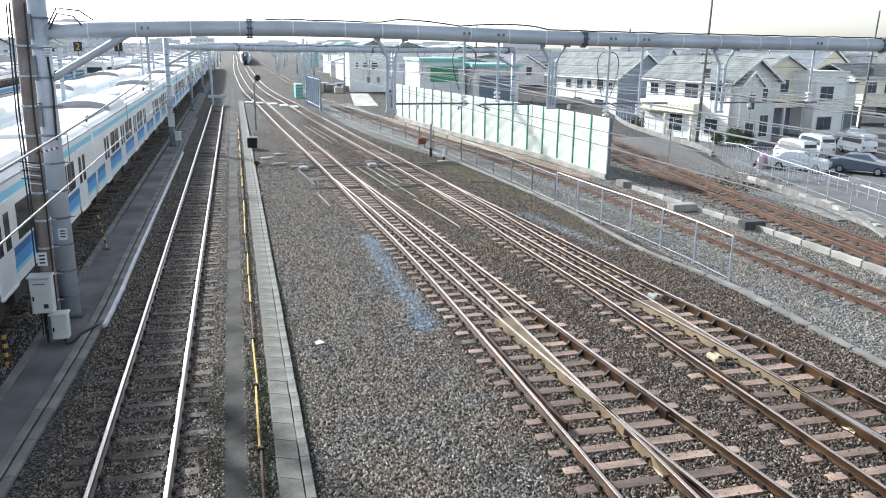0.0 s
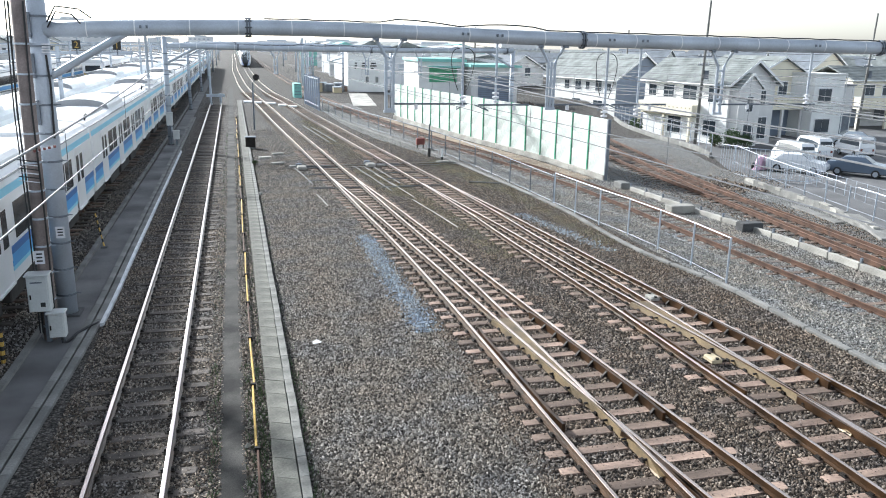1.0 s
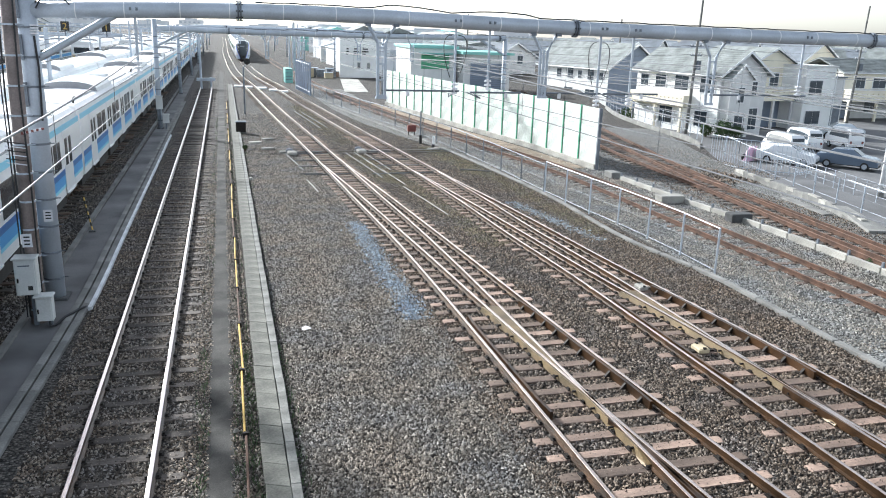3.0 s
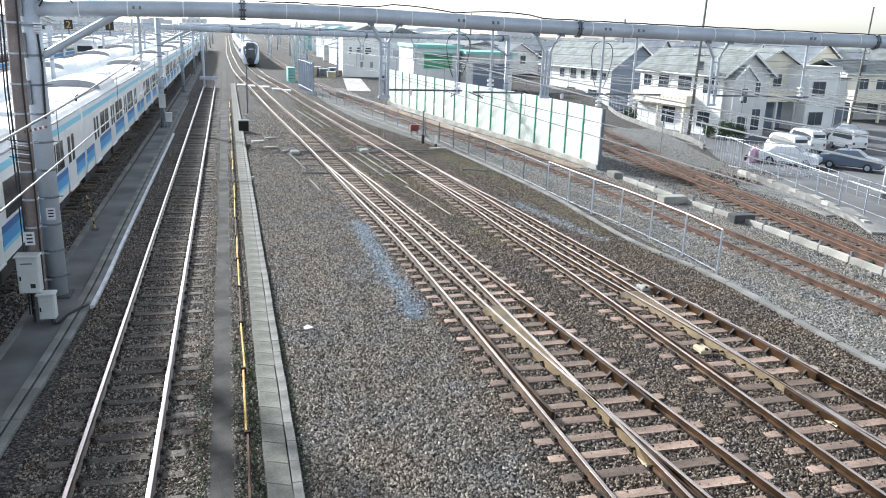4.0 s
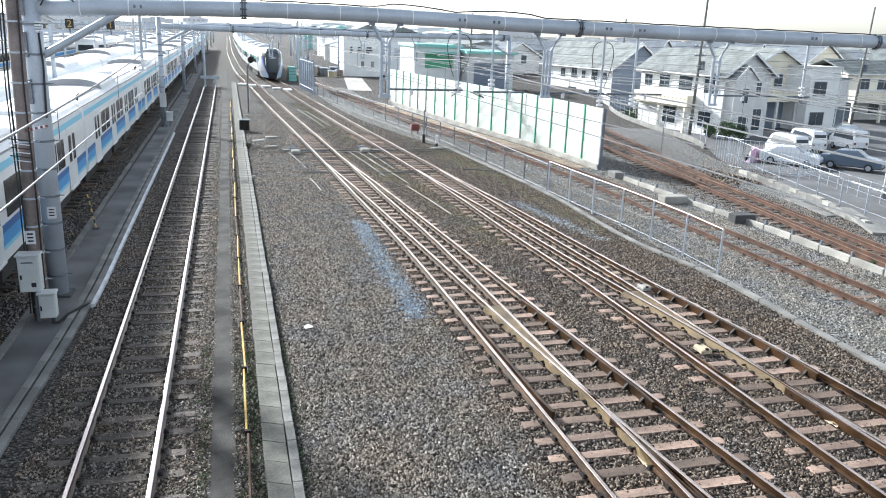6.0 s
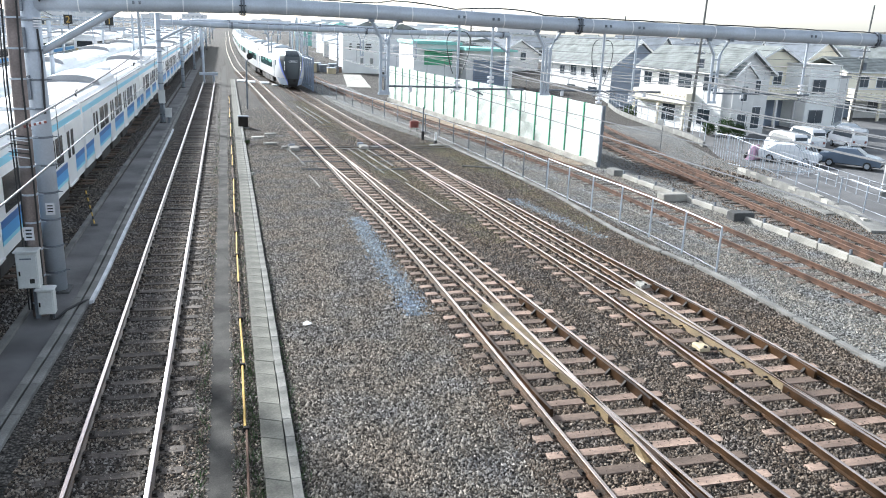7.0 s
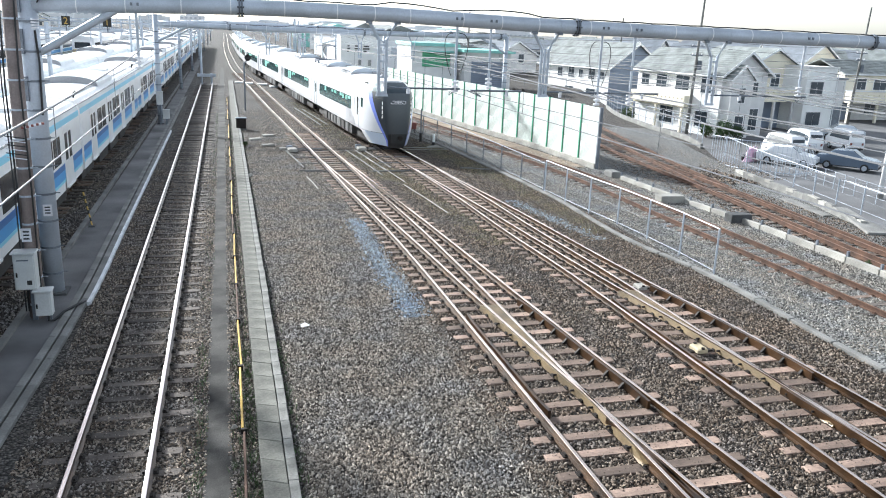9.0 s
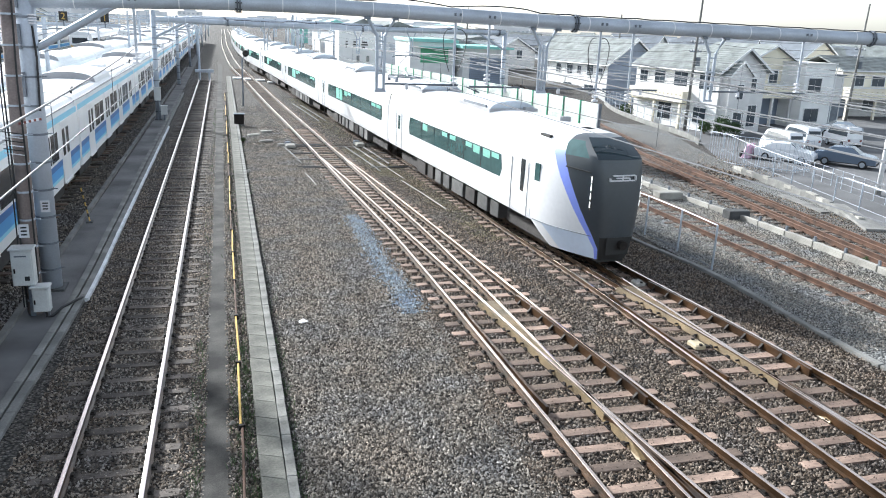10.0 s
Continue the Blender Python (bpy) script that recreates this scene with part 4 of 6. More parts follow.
# ---- small trackside things ----
def trackside():
    t = thing("signal", (1.45, 63.2, 0), "slim dark signal post with a round black head", "signal")
    Shape().tube([(0, 0, -0.05), (0, 0, 3.6)], 0.06, 8).ob("post", "steel_dark", t)
    Shape().tube([(0.28, -0.05, 4.0), (0.28, 0.05, 4.0)], 0.24, 18).ob("head", "black", t, "round black signal disc")
    Shape().tube([(0.28, -0.18, 4.15), (0.28, -0.05, 4.15)], 0.1, 10).tube([(0.28, -0.18, 3.85), (0.28, -0.05, 3.85)], 0.1, 10).ob("lamp_hood", "iron", t)
    Shape().tube([(0, 0, 3.55), (0.2, 0, 3.8)], 0.04, 6).ob("bracket", "steel_dark", t)
    t = thing("relay_box", (0.9, 51.8, 0), "dark weathered relay box standing beside the cable trough", "relay box")
    box("body", (0, 0, 0.38), (0.62, 0.5, 0.68), "iron", t, bevel=0.03)
    box("lid", (0, 0, 0.74), (0.7, 0.58, 0.06), "steel_dark", t, bevel=0.02)
    box("base", (0, 0, 0.03), (0.7, 0.58, 0.1), "concrete", t)
    for x, y, lab, c in ((10.78, 18.1, "pale box between the rails", "concrete_pale"), (9.9, 13.9, "cream track beacon fixed between the rails", "tan")):
        t = thing("track_beacon", (x, y, 0.06), lab, "track beacon", "track beacons")
        box("body", (0, 0, 0.06), (0.26, 0.38, 0.10), c, t, bevel=0.03)
        box("bracket", (0, 0, 0.0), (0.62, 0.12, 0.04), "iron", t)
        for dy in (-0.16, 0.16):
            Shape().tube([(0, dy, 0.10), (0, dy, 0.135)], 0.04, 8).ob("bolt", "iron", t)
    for left, right, y in ((main_l, main_lr, 42.5), (main_r, main_rr, 43.0)):
        x = left(y) - 1.5
        t = thing("point_machine", (x, y, 0.03), "pale point machine beside the switch with rods to the rails", "point machine", "point machines")
        box("body", (0, 0, 0.10), (0.5, 0.8, 0.16), "concrete_pale", t, bevel=0.05)
        box("motor", (-0.1, 0.55, 0.14), (0.34, 0.3, 0.2), "steel_dark", t, bevel=0.04)
        for dy in (-0.25, 0.25):
            Shape().tube([(0.25, dy, 0.1), (1.6, dy, 0.1)], 0.025, 6).ob("rod", "wire", t)
    t = thing("point_rodding", (0, 0, 0), "pale rods and cable ducts crossing the ballast at the points", "point rodding", kind="structure")
    for xa, ya, xb, yb, r in ((3.2, 43.4, 12.5, 43.7, 0.035), (4.1, 42.6, 12.3, 43.0, 0.03), (3.0, 42.8, 3.5, 37.5, 0.05), (3.2, 36.6, 4.3, 36.6, 0.06), (3.4, 35.0, 3.6, 32.2, 0.04), (6.3, 42.8, 6.9, 35.2, 0.05), (6.8, 42.8, 7.3, 36.4, 0.05), (7.3, 42.6, 7.7, 37.2, 0.05),
                               (6.6, 36.2, 8.2, 36.2, 0.07), (7.4, 33.0, 7.9, 27.5, 0.035), (7.0, 40.0, 7.6, 33.5, 0.03), (12.3, 43.0, 13.0, 33.0, 0.05), (11.2, 37.0, 12.6, 36.4, 0.08), (5.4, 65.0, 6.2, 54.0, 0.06), (5.9, 64.0, 6.7, 54.2, 0.05)):
        Shape().tube([(xa, ya, 0.06), ((xa + xb) / 2 + 0.03, (ya + yb) / 2, 0.06), (xb, yb, 0.06)], r * 0.6, 6).ob("rod", "concrete_pale" if r < 0.05 else "concrete", t)
    for x, y in ((3.1, 43.3), (8.0, 43.2), (11.6, 43.9), (2.2, 44.6), (1.6, 47.0), (2.4, 48.5)):
        box("duct_cover", (x, y, 0.06), (0.7, 0.35, 0.12), "concrete_pale", t, rz=0.3, bevel=0.02)
    t = thing("marker_post", (11.4, 46.3, 0), "thin dark trackside post", "post")
    Shape().tube([(0, 0, -0.05), (0, 0, 2.0)], 0.045, 8).ob("shaft", "steel_dark", t)
    Shape().tube([(0, 0, 0.0), (0, 0, 0.55)], 0.09, 8).ob("sleeve", "black", t)
    t = thing("junction_box", (11.75, 50.2, 0), "small red-brown junction box on a stand", "junction box")
    box("body", (0, 0, 0.5), (0.55, 0.3, 0.42), "red", t, bevel=0.02)
    for dx in (-0.2, 0.2):
        box("leg", (dx, 0, 0.14), (0.05, 0.05, 0.34), "iron", t)
    t = thing("distance_post", (11.75, 44.5, 0), "short white post with a dark foot", "post")
    Shape().tube([(0, 0, 0.25), (0, 0, 0.72)], 0.07, 10).ob("cap", "white_paint", t)
    Shape().tube([(0, 0, -0.03), (0, 0, 0.26)], 0.08, 10).ob("foot", "black", t)
    for x, y, w, l in ((1.5, 92.0, 0.9, 1.5), (2.55, 90.8, 0.9, 1.5), (3.9, 89.6, 1.1, 1.4), (5.0, 86.8, 0.8, 1.4), (6.0, 85.2, 0.9, 1.4)):
        o = box("crossing_board", (0, 0, 0.09), (w, l, 0.14), "white_line", bevel=0.02)
        o.location = (x, y, 0.0)
        tagged(o, "white crossing board lying between the rails", "crossing board", "crossing boards")
    # screen of dark uprights between the lines
    t = thing("screen", (8.3, 80.5, 0), "row of tall dark uprights with pale gaps", "screen")
    for k in range(8):
        box("upright", (-0.08 * k, 1.35 * k, 1.65), (0.16, 0.34, 3.3), "slate_blue", t)
    for z in (0.4, 3.1):
        Shape().tube([(0, 0, z), (-0.56, 9.45, z)], 0.05, 6).ob("rail", "steel", t)
    t = thing("buffer_post", (-1.87, 88.5, 0), "grey steel end post closing the siding", "buffer stop")
    Shape().tube([(-0.5, 0, -0.05), (-0.5, 0, 5.6)], 0.12, 10).tube([(0.5, 0, -0.05), (0.5, 0, 1.2)], 0.12, 10).ob("post", "steel", t)
    box("buffer_beam", (0, -0.1, 1.0), (1.9, 0.25, 0.3), "steel", t, bevel=0.02)
    t = thing("paper_scrap", (1.57, 16.8, 0.05), "crumpled white scrap on the ballast", "scrap")
    Shape().poly([(-0.09, -0.05, 0), (0.08, -0.07, 0.03), (0.1, 0.03, 0.01), (0.0, 0.08, 0.05), (-0.1, 0.05, 0.02)], (0, 0, 0.012)).ob("sheet", "white_paint", t)
    for x, y, w in ((0.95, 35.5, 0.16), (1.3, 20.3, 0.06), (-0.05, 12.4, 0.08), (9.0, 26.5, 0.14)):
        o = Shape().quadbox((0, 0, w * 0.3), (w * 1.5, w, w * 0.7), 0.5, 0.7, 0.02).ob("pale_stone", "concrete_pale")
        o.location = (x, y, 0.02)
        tagged(o, "single pale stone lying on the ballast", "stone", "loose stones")


trackside()


# ---- loose stones on the ballast ----
def scatter(name, mat, zone, count, size, label, seed, z0=0.0, cat="gravel"):
    """Angular stones over the area that zone(rng, n) draws."""
    rng = np.random.default_rng(seed)
    x, y = zone(rng, count)
    n = len(x)
    base = np.array([(1, 0, -0.2), (-1, 0, -0.2), (0, 1, -0.2), (0, -1, -0.2), (0, 0, 1)], float)
    v = np.repeat(base[None], n, 0) * rng.uniform(0.6, 1.25, (n, 5, 1)) + rng.uniform(-0.28, 0.28, (n, 5, 3))
    a = rng.uniform(0, 6.283, n)
    c, s = np.cos(a)[:, None], np.sin(a)[:, None]
    tilt = rng.uniform(-0.6, 0.6, n)
    ct, st = np.cos(tilt)[:, None], np.sin(tilt)[:, None]
    sz = (size * rng.uniform(0.6, 1.45, n))[:, None, None]
    v = v * sz * np.array([1, 0.8, 0.95])
    vx, vy, vz = v[..., 0] * ct - v[..., 2] * st, v[..., 1], v[..., 0] * st + v[..., 2] * ct
    px, py = vx * c - vy * s + x[:, None], vx * s + vy * c + y[:, None]
    pz = vz + z0 + sz[..., 0] * 0.25
    verts = np.stack([px, py, pz], -1).reshape(-1, 3)
    tri = np.array([(0, 2, 4), (2, 1, 4), (1, 3, 4), (3, 0, 4)])
    faces = (tri[None] + (np.arange(n) * 5)[:, None, None]).reshape(-1, 3)
    me = bpy.data.meshes.new(name)
    me.vertices.add(len(verts))
    me.vertices.foreach_set("co", verts.astype(np.float32).ravel())
    me.loops.add(faces.size)
    me.loops.foreach_set("vertex_index", faces.astype(np.int32).ravel())
    me.polygons.add(len(faces))
    me.polygons.foreach_set("loop_start", np.arange(0, faces.size, 3, dtype=np.int32))
    me.update(calc_edges=True)
    me.materials.append(M[mat])
    return tagged(new(name, me), label, cat, kind="stuff")


def field(x0, x1, y0, y1, power=1.5, holes=()):
    def zone(rng, n):
        u = rng.uniform(0, 1, n)
        y = y0 * (y1 / y0) ** (u ** (1 / power * 1.2))
        x = rng.uniform(x0, x1, n)
        keep = rng.uniform(0, 1, n) > (y - y1 * 0.6) / (y1 * 0.4)
        for a, b in holes:
            keep &= ~((x > a) & (x < b))
        return x[keep], y[keep]
    return zone


scatter("ballast_stones", "stones", field(0.92, 4.7, 7.5, 66), 150000, 0.027, "grey crushed stones between cable trough and main line", 1)
scatter("ballast_stones", "stones_brown", field(4.4, 13.4, 7.5, 66), 205000, 0.026, "dark brown crushed stones of the main line ballast", 11, 0.012)
scatter("ballast_stones", "stones_siding", field(-3.3, 0.3, 8.5, 50, holes=((-0.48, -0.15),)), 66000, 0.025, "dark crushed stones round the timber siding", 2)
scatter("ballast_stones", "stones_grey", field(13.6, 18.8, 13, 50), 70000, 0.027, "pale grey crushed stones beside the kerb", 3, 0.03)
scatter("ballast_stones", "stones", field(-6.0, -4.72, 12, 70), 18000, 0.028, "dark crushed stones under the parked train", 5)


scatter("ballast_stones", "stones_siding", field(23.0, 27.5, 33, 60), 9000, 0.035, "brown-grey stones on the verge behind the outer sidings", 23, 0.0)
scatter("rubble", "stones_brown", field(23.3, 25.0, 32, 37.5), 2500, 0.06, "brown rubble heaped at the corner of the edge wall", 21, 0.05)
scatter("ballast_stones", "stones_brown", field(19.6, 23.4, 15, 46), 16000, 0.03, "rust-stained crushed stones round the outer sidings", 22, 0.02)


def patch(cx, cy, ax, ay, lean):
    def zone(rng, n):
        u, v = rng.normal(0, 0.42, n), rng.uniform(-1, 1, n)
        return cx + u * ax + lean * v, cy + v * ay
    return zone


for x, y, ax, ay, lean, seed in ((8.0, 30.0, 0.8, 7.0, -0.4, 41), (7.0, 38.0, 0.9, 4.0, -0.3, 42), (12.3, 32.0, 0.7, 8.0, -0.2, 43), (11.6, 40.0, 0.9, 5.0, -0.3, 44), (6.4, 58.0, 0.9, 12.0, -0.5, 45)):
    scatter("mossy_stones", "stones_moss", patch(x, y, ax, ay, lean), 3000, 0.028, "olive-brown mossy stones between the tracks", seed, 0.02)
scatter("blue_stones", "stones_blue", patch(4.24, 22.0, 0.42, 5.0, 0.03), 2700, 0.028, "patch of bluish fresh stones beside the main line", 7, 0.03)
scatter("blue_stones", "stones_blue", patch(11.6, 26.3, 0.4, 3.2, -0.5), 900, 0.027, "patch of bluish stones by the kerb", 8, 0.03)


# ---- parked commuter trains ----
def loft(s, profile, y0, y1):
    """Open body shell along y from a half profile (x, z) mirrored, with end faces."""
    full = [(-x, z) for x, z in reversed(profile) if x > 1e-6] + list(profile)
    return full


def profile_prism(profile, y0, y1):
    s = Shape()
    n = len(profile)
    for y in (y0, y1):
        s.v += [(x, y, z) for x, z in profile]
    for i in range(n):
        j = (i + 1) % n
        s.f.append((i, j, n + j, n + i))
    s.f.append(tuple(range(n)))
    s.f.append(tuple(n + i for i in reversed(range(n))))
    return s


def bogie(parent, y, w=1.0):
    b = Shape().quadbox((0, y, 0.42), (2.1, 2.6, 0.28), bevel=0.05).quadbox((1.02, y, 0.45), (0.14, 3.0, 0.34)).quadbox((-1.02, y, 0.45), (0.14, 3.0, 0.34)).ob("bogie", "under", parent)
    for dy in (-1.05, 1.05):
        for sx in (-1, 1):
            Shape().tube([(sx * 0.56, y + dy, 0.43), (sx * 0.68, y + dy, 0.43)], 0.43, 16).ob("wheel", "iron", b)


def cooling_unit(t, y):
    n = 12
    prof = [(1.22 * math.cos(math.pi * i / n), 3.46 + 0.44 * math.sin(math.pi * i / n) ** 0.75) for i in range(n + 1)]
    u = profile_prism(prof, y - 2.3, y + 2.3).ob("air_conditioner", "roof_white", t, "white arched air-conditioning cover")
    # thin grey plates paint the shade on the cover's end faces
    for e in (-2.306, 2.306):
        profile_prism([(x * 0.97, 3.46 + (z - 3.46) * 0.95) for x, z in prof], y + e - 0.01, y + e + 0.01).ob("end_grille", "ac_grey", u, "grey end plate with the cover's shade painted in")


def commuter_car():
    t = thing("commuter_carriage", (0, 0, 0), "parked white and stainless commuter carriage with blue side stripes", "train carriage", "parked commuter carriages")
    L = 9.78
    side = [(1.40, 0.92), (1.475, 1.5), (1.475, 2.7), (1.44, 3.12)]
    body = side + [(-x, z) for x, z in reversed(side)]
    profile_prism(body, -L, L).ob("body", "stainless", t)
    arc = [(1.44, 3.12), (1.40, 3.30), (1.22, 3.45), (0.85, 3.55), (0.4, 3.60)]
    roof = profile_prism(arc + [(-x, z) for x, z in reversed(arc)], -L, L).ob("roof", "roof_white", t, "white roof")
    cooling_unit(t, -1.0)
    box("vent_box", (0.0, 5.6, 3.64), (0.9, 1.4, 0.16), "roof_white", t, bevel=0.04)
    Shape().tube([(1.0, -L + 0.3, 3.53), (1.0, -4.0, 3.535), (1.0, L - 0.3, 3.53)], 0.022, 6).ob("roof_conduit", "ac_grey", t)
    ant = Shape().tube([(1.12, -L + 0.9, 3.44), (1.12, -L + 0.9, 3.66)], 0.035, 8).tube([(1.12, -L + 0.9, 3.66), (1.12, -L + 1.25, 3.70), (1.12, -L + 1.45, 3.60)], 0.03, 6)
    ant.ob("antenna", "black", t, "small black hooked roof antenna")
    for sx in (-1, 1):
        Shape().sweep([(sx * 1.452, -L, 0), (sx * 1.452, L, 0)], [(-0.012, 2.98), (0.004, 2.98), (0.004, 3.17), (-0.012, 3.17)]).ob("upper_stripe", "stripe_sky", t)
        Shape().tube([(sx * 1.40, -L, 3.34), (sx * 1.40, L, 3.34)], 0.03, 6).ob("gutter", "ac_grey", t)
        doors = (-7.25, -2.42, 2.42, 7.25)
        for y in doors:
            d = box("door", (sx * 1.478, y, 1.98), (0.03, 1.34, 2.02), "stainless", t, bevel=0.01)
            for dy in (-0.34, 0.34):
                box("door_window", (sx * 1.493, y + dy, 2.30), (0.012, 0.42, 0.86), "train_window", d)
            box("step", (sx * 1.50, y, 0.98), (0.06, 1.3, 0.05), "white_paint", d)
        edges = [-L] + [e for y in doors for e in (y - 0.74, y + 0.74)] + [L]
        for a, b in zip(edges[::2], edges[1::2]):
            for z0, z1, m in ((1.62, 1.80, "stripe_dark"), (1.32, 1.62, "stripe_blue"), (1.22, 1.32, "stripe_sky")):
                box("stripe", (sx * (1.481 if z0 > 1.4 else 1.474), (a + b) / 2, (z0 + z1) / 2), (0.012, b - a - 0.06, z1 - z0), m, t)
            box("lower_panel", (sx * 1.446, (a + b) / 2, 1.07), (0.012, b - a - 0.06, 0.28), "white_paint", t)
            if b - a > 2:
                w = box("window", (sx * 1.478, (a + b) / 2, 2.32), (0.016, 2.3, 0.86), "train_window", t)
                box("window_bar", (sx * 1.487, (a + b) / 2, 2.32), (0.012, 0.05, 0.86), "stainless", w)
    for y, ln in ((-3.4, 2.6), (0.2, 3.0), (3.6, 2.2)):
        box("underfloor_box", (0, y, 0.62), (2.5, ln, 0.56), "under", t, bevel=0.03)
    for y in (-6.9, 6.9):
        bogie(t, y)
    box("gangway", (0, -9.95, 2.0), (1.0, 0.4, 2.0), "under", t)
    return t


def yard_car():
    t = thing("commuter_carriage", (0, 0, 0), "white commuter carriage parked on a farther yard track", "train carriage", "parked commuter carriages")
    L = 9.78
    side = [(1.40, 0.92), (1.475, 1.5), (1.475, 2.7), (1.44, 3.12)]
    profile_prism(side + [(-x, z) for x, z in reversed(side)], -L, L).ob("body", "stainless", t)
    arc = [(1.44, 3.12), (1.40, 3.30), (1.22, 3.45), (0.85, 3.55), (0.4, 3.60)]
    profile_prism(arc + [(-x, z) for x, z in reversed(arc)], -L, L).ob("roof", "roof_white", t, "white roof")
    cooling_unit(t, -1.0)
    box("window_band", (1.478, 0, 2.32), (0.016, 18.6, 0.8), "train_window", t)
    box("stripe", (1.481, 0, 1.6), (0.012, 19.4, 0.36), "stripe_blue", t)
    box("cab_window", (0, -L - 0.01, 2.35), (2.2, 0.04, 0.8), "train_window", t)
    box("end_stripe", (0, -L - 0.012, 1.6), (2.7, 0.03, 0.3), "yellow", t)
    box("underframe", (0, 0, 0.58), (2.4, 18.5, 0.7), "under", t)
    for y in (-6.9, 6.9):
        Shape().quadbox((0, y, 0.3), (2.1, 2.8, 0.62), bevel=0.05).ob("bogie", "under", t)
    return t


def parked_trains():
    car, plain = commuter_car(), yard_car()
    first = {}
    for x, y0, count, proto in ((-6.6, 1.0, 11, car), (-10.7, 16.0, 9, plain), (-14.8, 150.0, 4, plain), (-19.0, 132.0, 4, plain), (-23.2, 92.0, 5, plain), (-27.5, 60.0, 6, plain)):
        for k in range(count):
            m = pose(x, y0 + 20 * k, RAIL_Z)
            if proto not in first:
                proto.matrix_basis = m
                first[proto] = True
            else:
                copy_thing(proto, m)
        if x < -7:
            t = thing("railway_track", (x, 0, 0), "yard track under parked commuter carriages", "railway track", "tracks", "structure")
            for off in (-HALF, HALF):
                Shape().sweep([(off, -20, 0.05), (off, 220, 0.05)], RAIL).ob("rail", "rail_side", t)


parked_trains()


# ---- express train ----
WHITE_TOP = 3.70


def express_profile():
    return [(1.40, 0.90), (1.44, 1.1), (1.46, 1.7), (1.44, 2.6), (1.34, 3.12), (1.16, 3.46), (0.8, 3.63), (0.3, WHITE_TOP)]


def express_middle(pantograph=False):
    t = thing("express_carriage", (0, 0, 0), "white express carriage with a long dark green window band", "train carriage", "express train")
    L = 9.1
    p = express_profile()
    profile_prism(p + [(-x, z) for x, z in reversed(p)], -L, L).ob("body", "train_white", t)
    express_sides(t, -8.0, 5.5, L, doors=(7.2,))
    roof_gear(t, (-2.6, 6.0) if not pantograph else (1.5,))
    if pantograph:
        panto(t, -6.9)
    under_floor(t, L, (-6.4, 6.4))
    for y in (-9.25,):
        box("gangway", (0, y, 2.05), (2.62, 0.3, 2.3), "under", t)
    return t


def express_sides(t, a, b, L, doors=(-8.6, 8.6)):
    for sx in (-1, 1):
        n = 6
        band = Shape().poly([(sx * 1.452, a, 1.78), (sx * 1.452, b, 1.78), (sx * 1.452, b + 0.12, 2.06), (sx * 1.447, b, 2.52), (sx * 1.447, a, 2.52), (sx * 1.452, a - 0.12, 2.06)], (sx * 0.012, 0, 0)).ob("window_band", "window", t, "long dark green tinted window band")
        w = (b - a) / n
        rnd = random.Random(int(a * 10) + 3)
        for k in range(n):
            for dy in (0.27, 0.72):
                h = rnd.choice((0.0, 0.0, 0.16, 0.26, 0.62))
                if h:
                    box("blind", (sx * 1.464, a + w * (k + dy), 2.48 - h / 2), (0.006, w * 0.36, h), "blind", band)
            if k:
                box("mullion", (sx * 1.466, a + w * k, 2.15), (0.008, 0.05, 0.72), "train_window", band)
        for y in doors:
            d = Shape()
            for dy in (-0.42, 0.42):
                d.quadbox((sx * 1.462, y + dy, 1.72), (0.014, 0.025, 1.75))
            d.ob("door_joint", "steel_dark", t)
            box("door_window", (sx * 1.458, y, 2.1), (0.014, 0.26, 0.62), "window", t)


def roof_gear(t, ys):
    for y in ys:
        n = 10
        prof = [(0.92 * math.cos(math.pi * i / n), WHITE_TOP - 0.12 + 0.42 * math.sin(math.pi * i / n) ** 0.8) for i in range(n + 1)]
        u = profile_prism(prof, y - 1.4, y + 1.4).ob("roof_unit", "unit_grey", t, "pale grey arched roof unit")
        box("base", (0, y, WHITE_TOP - 0.02), (1.9, 3.0, 0.1), "ac_grey", u)
        box("side_grille", (-0.9, y, WHITE_TOP + 0.06), (0.06, 2.2, 0.12), "steel_dark", u)
        for dy in (-1.5, 1.5):
            box("vent", (0.55, y + dy, WHITE_TOP + 0.03), (0.3, 0.3, 0.12), "ac_grey", u)


def panto(t, y):
    p = Shape()
    for sx in (-0.6, 0.6):
        p.quadbox((sx, y, WHITE_TOP + 0.14), (0.12, 1.6, 0.12))
    for dy in (-0.7, 0.7):
        p.tube([(-0.6, y + dy, WHITE_TOP + 0.2), (0.6, y + dy, WHITE_TOP + 0.2)], 0.04, 6)
    p.tube([(0, y - 0.7, WHITE_TOP + 0.25), (0, y + 0.9, WHITE_TOP + 0.8), (0, y - 0.3, 4.92)], 0.035, 6)
    p.tube([(-0.75, y - 0.3, 4.85), (-0.55, y - 0.3, 4.93), (0.55, y - 0.3, 4.93), (0.75, y - 0.3, 4.85)], 0.03, 6)
    for sx in (-0.6, 0.6):
        for dy in (-0.7, 0.7):
            p.tube([(sx, y + dy, WHITE_TOP - 0.05), (sx, y + dy, WHITE_TOP + 0.1)], 0.08, 8)
    p.ob("pantograph", "steel_dark", t, "dark grey pantograph")


def under_floor(t, L, bogies):
    Shape().quadbox((0, 0, 0.62), (1.6, 2 * L - 1, 0.5)).ob("underframe", "under", t)
    rnd = random.Random(21)
    y = -4.6
    while y < 4.2:
        ln = rnd.choice((0.7, 0.9, 1.2))
        for sx in (-1, 1):
            box("equipment_box", (sx * 1.02, y + ln / 2, 0.56), (0.6, ln, 0.52), "under_box" if rnd.random() < 0.6 else "under", t, bevel=0.02)
        y += ln + 0.28
    for y in bogies:
        bogie(t, y)


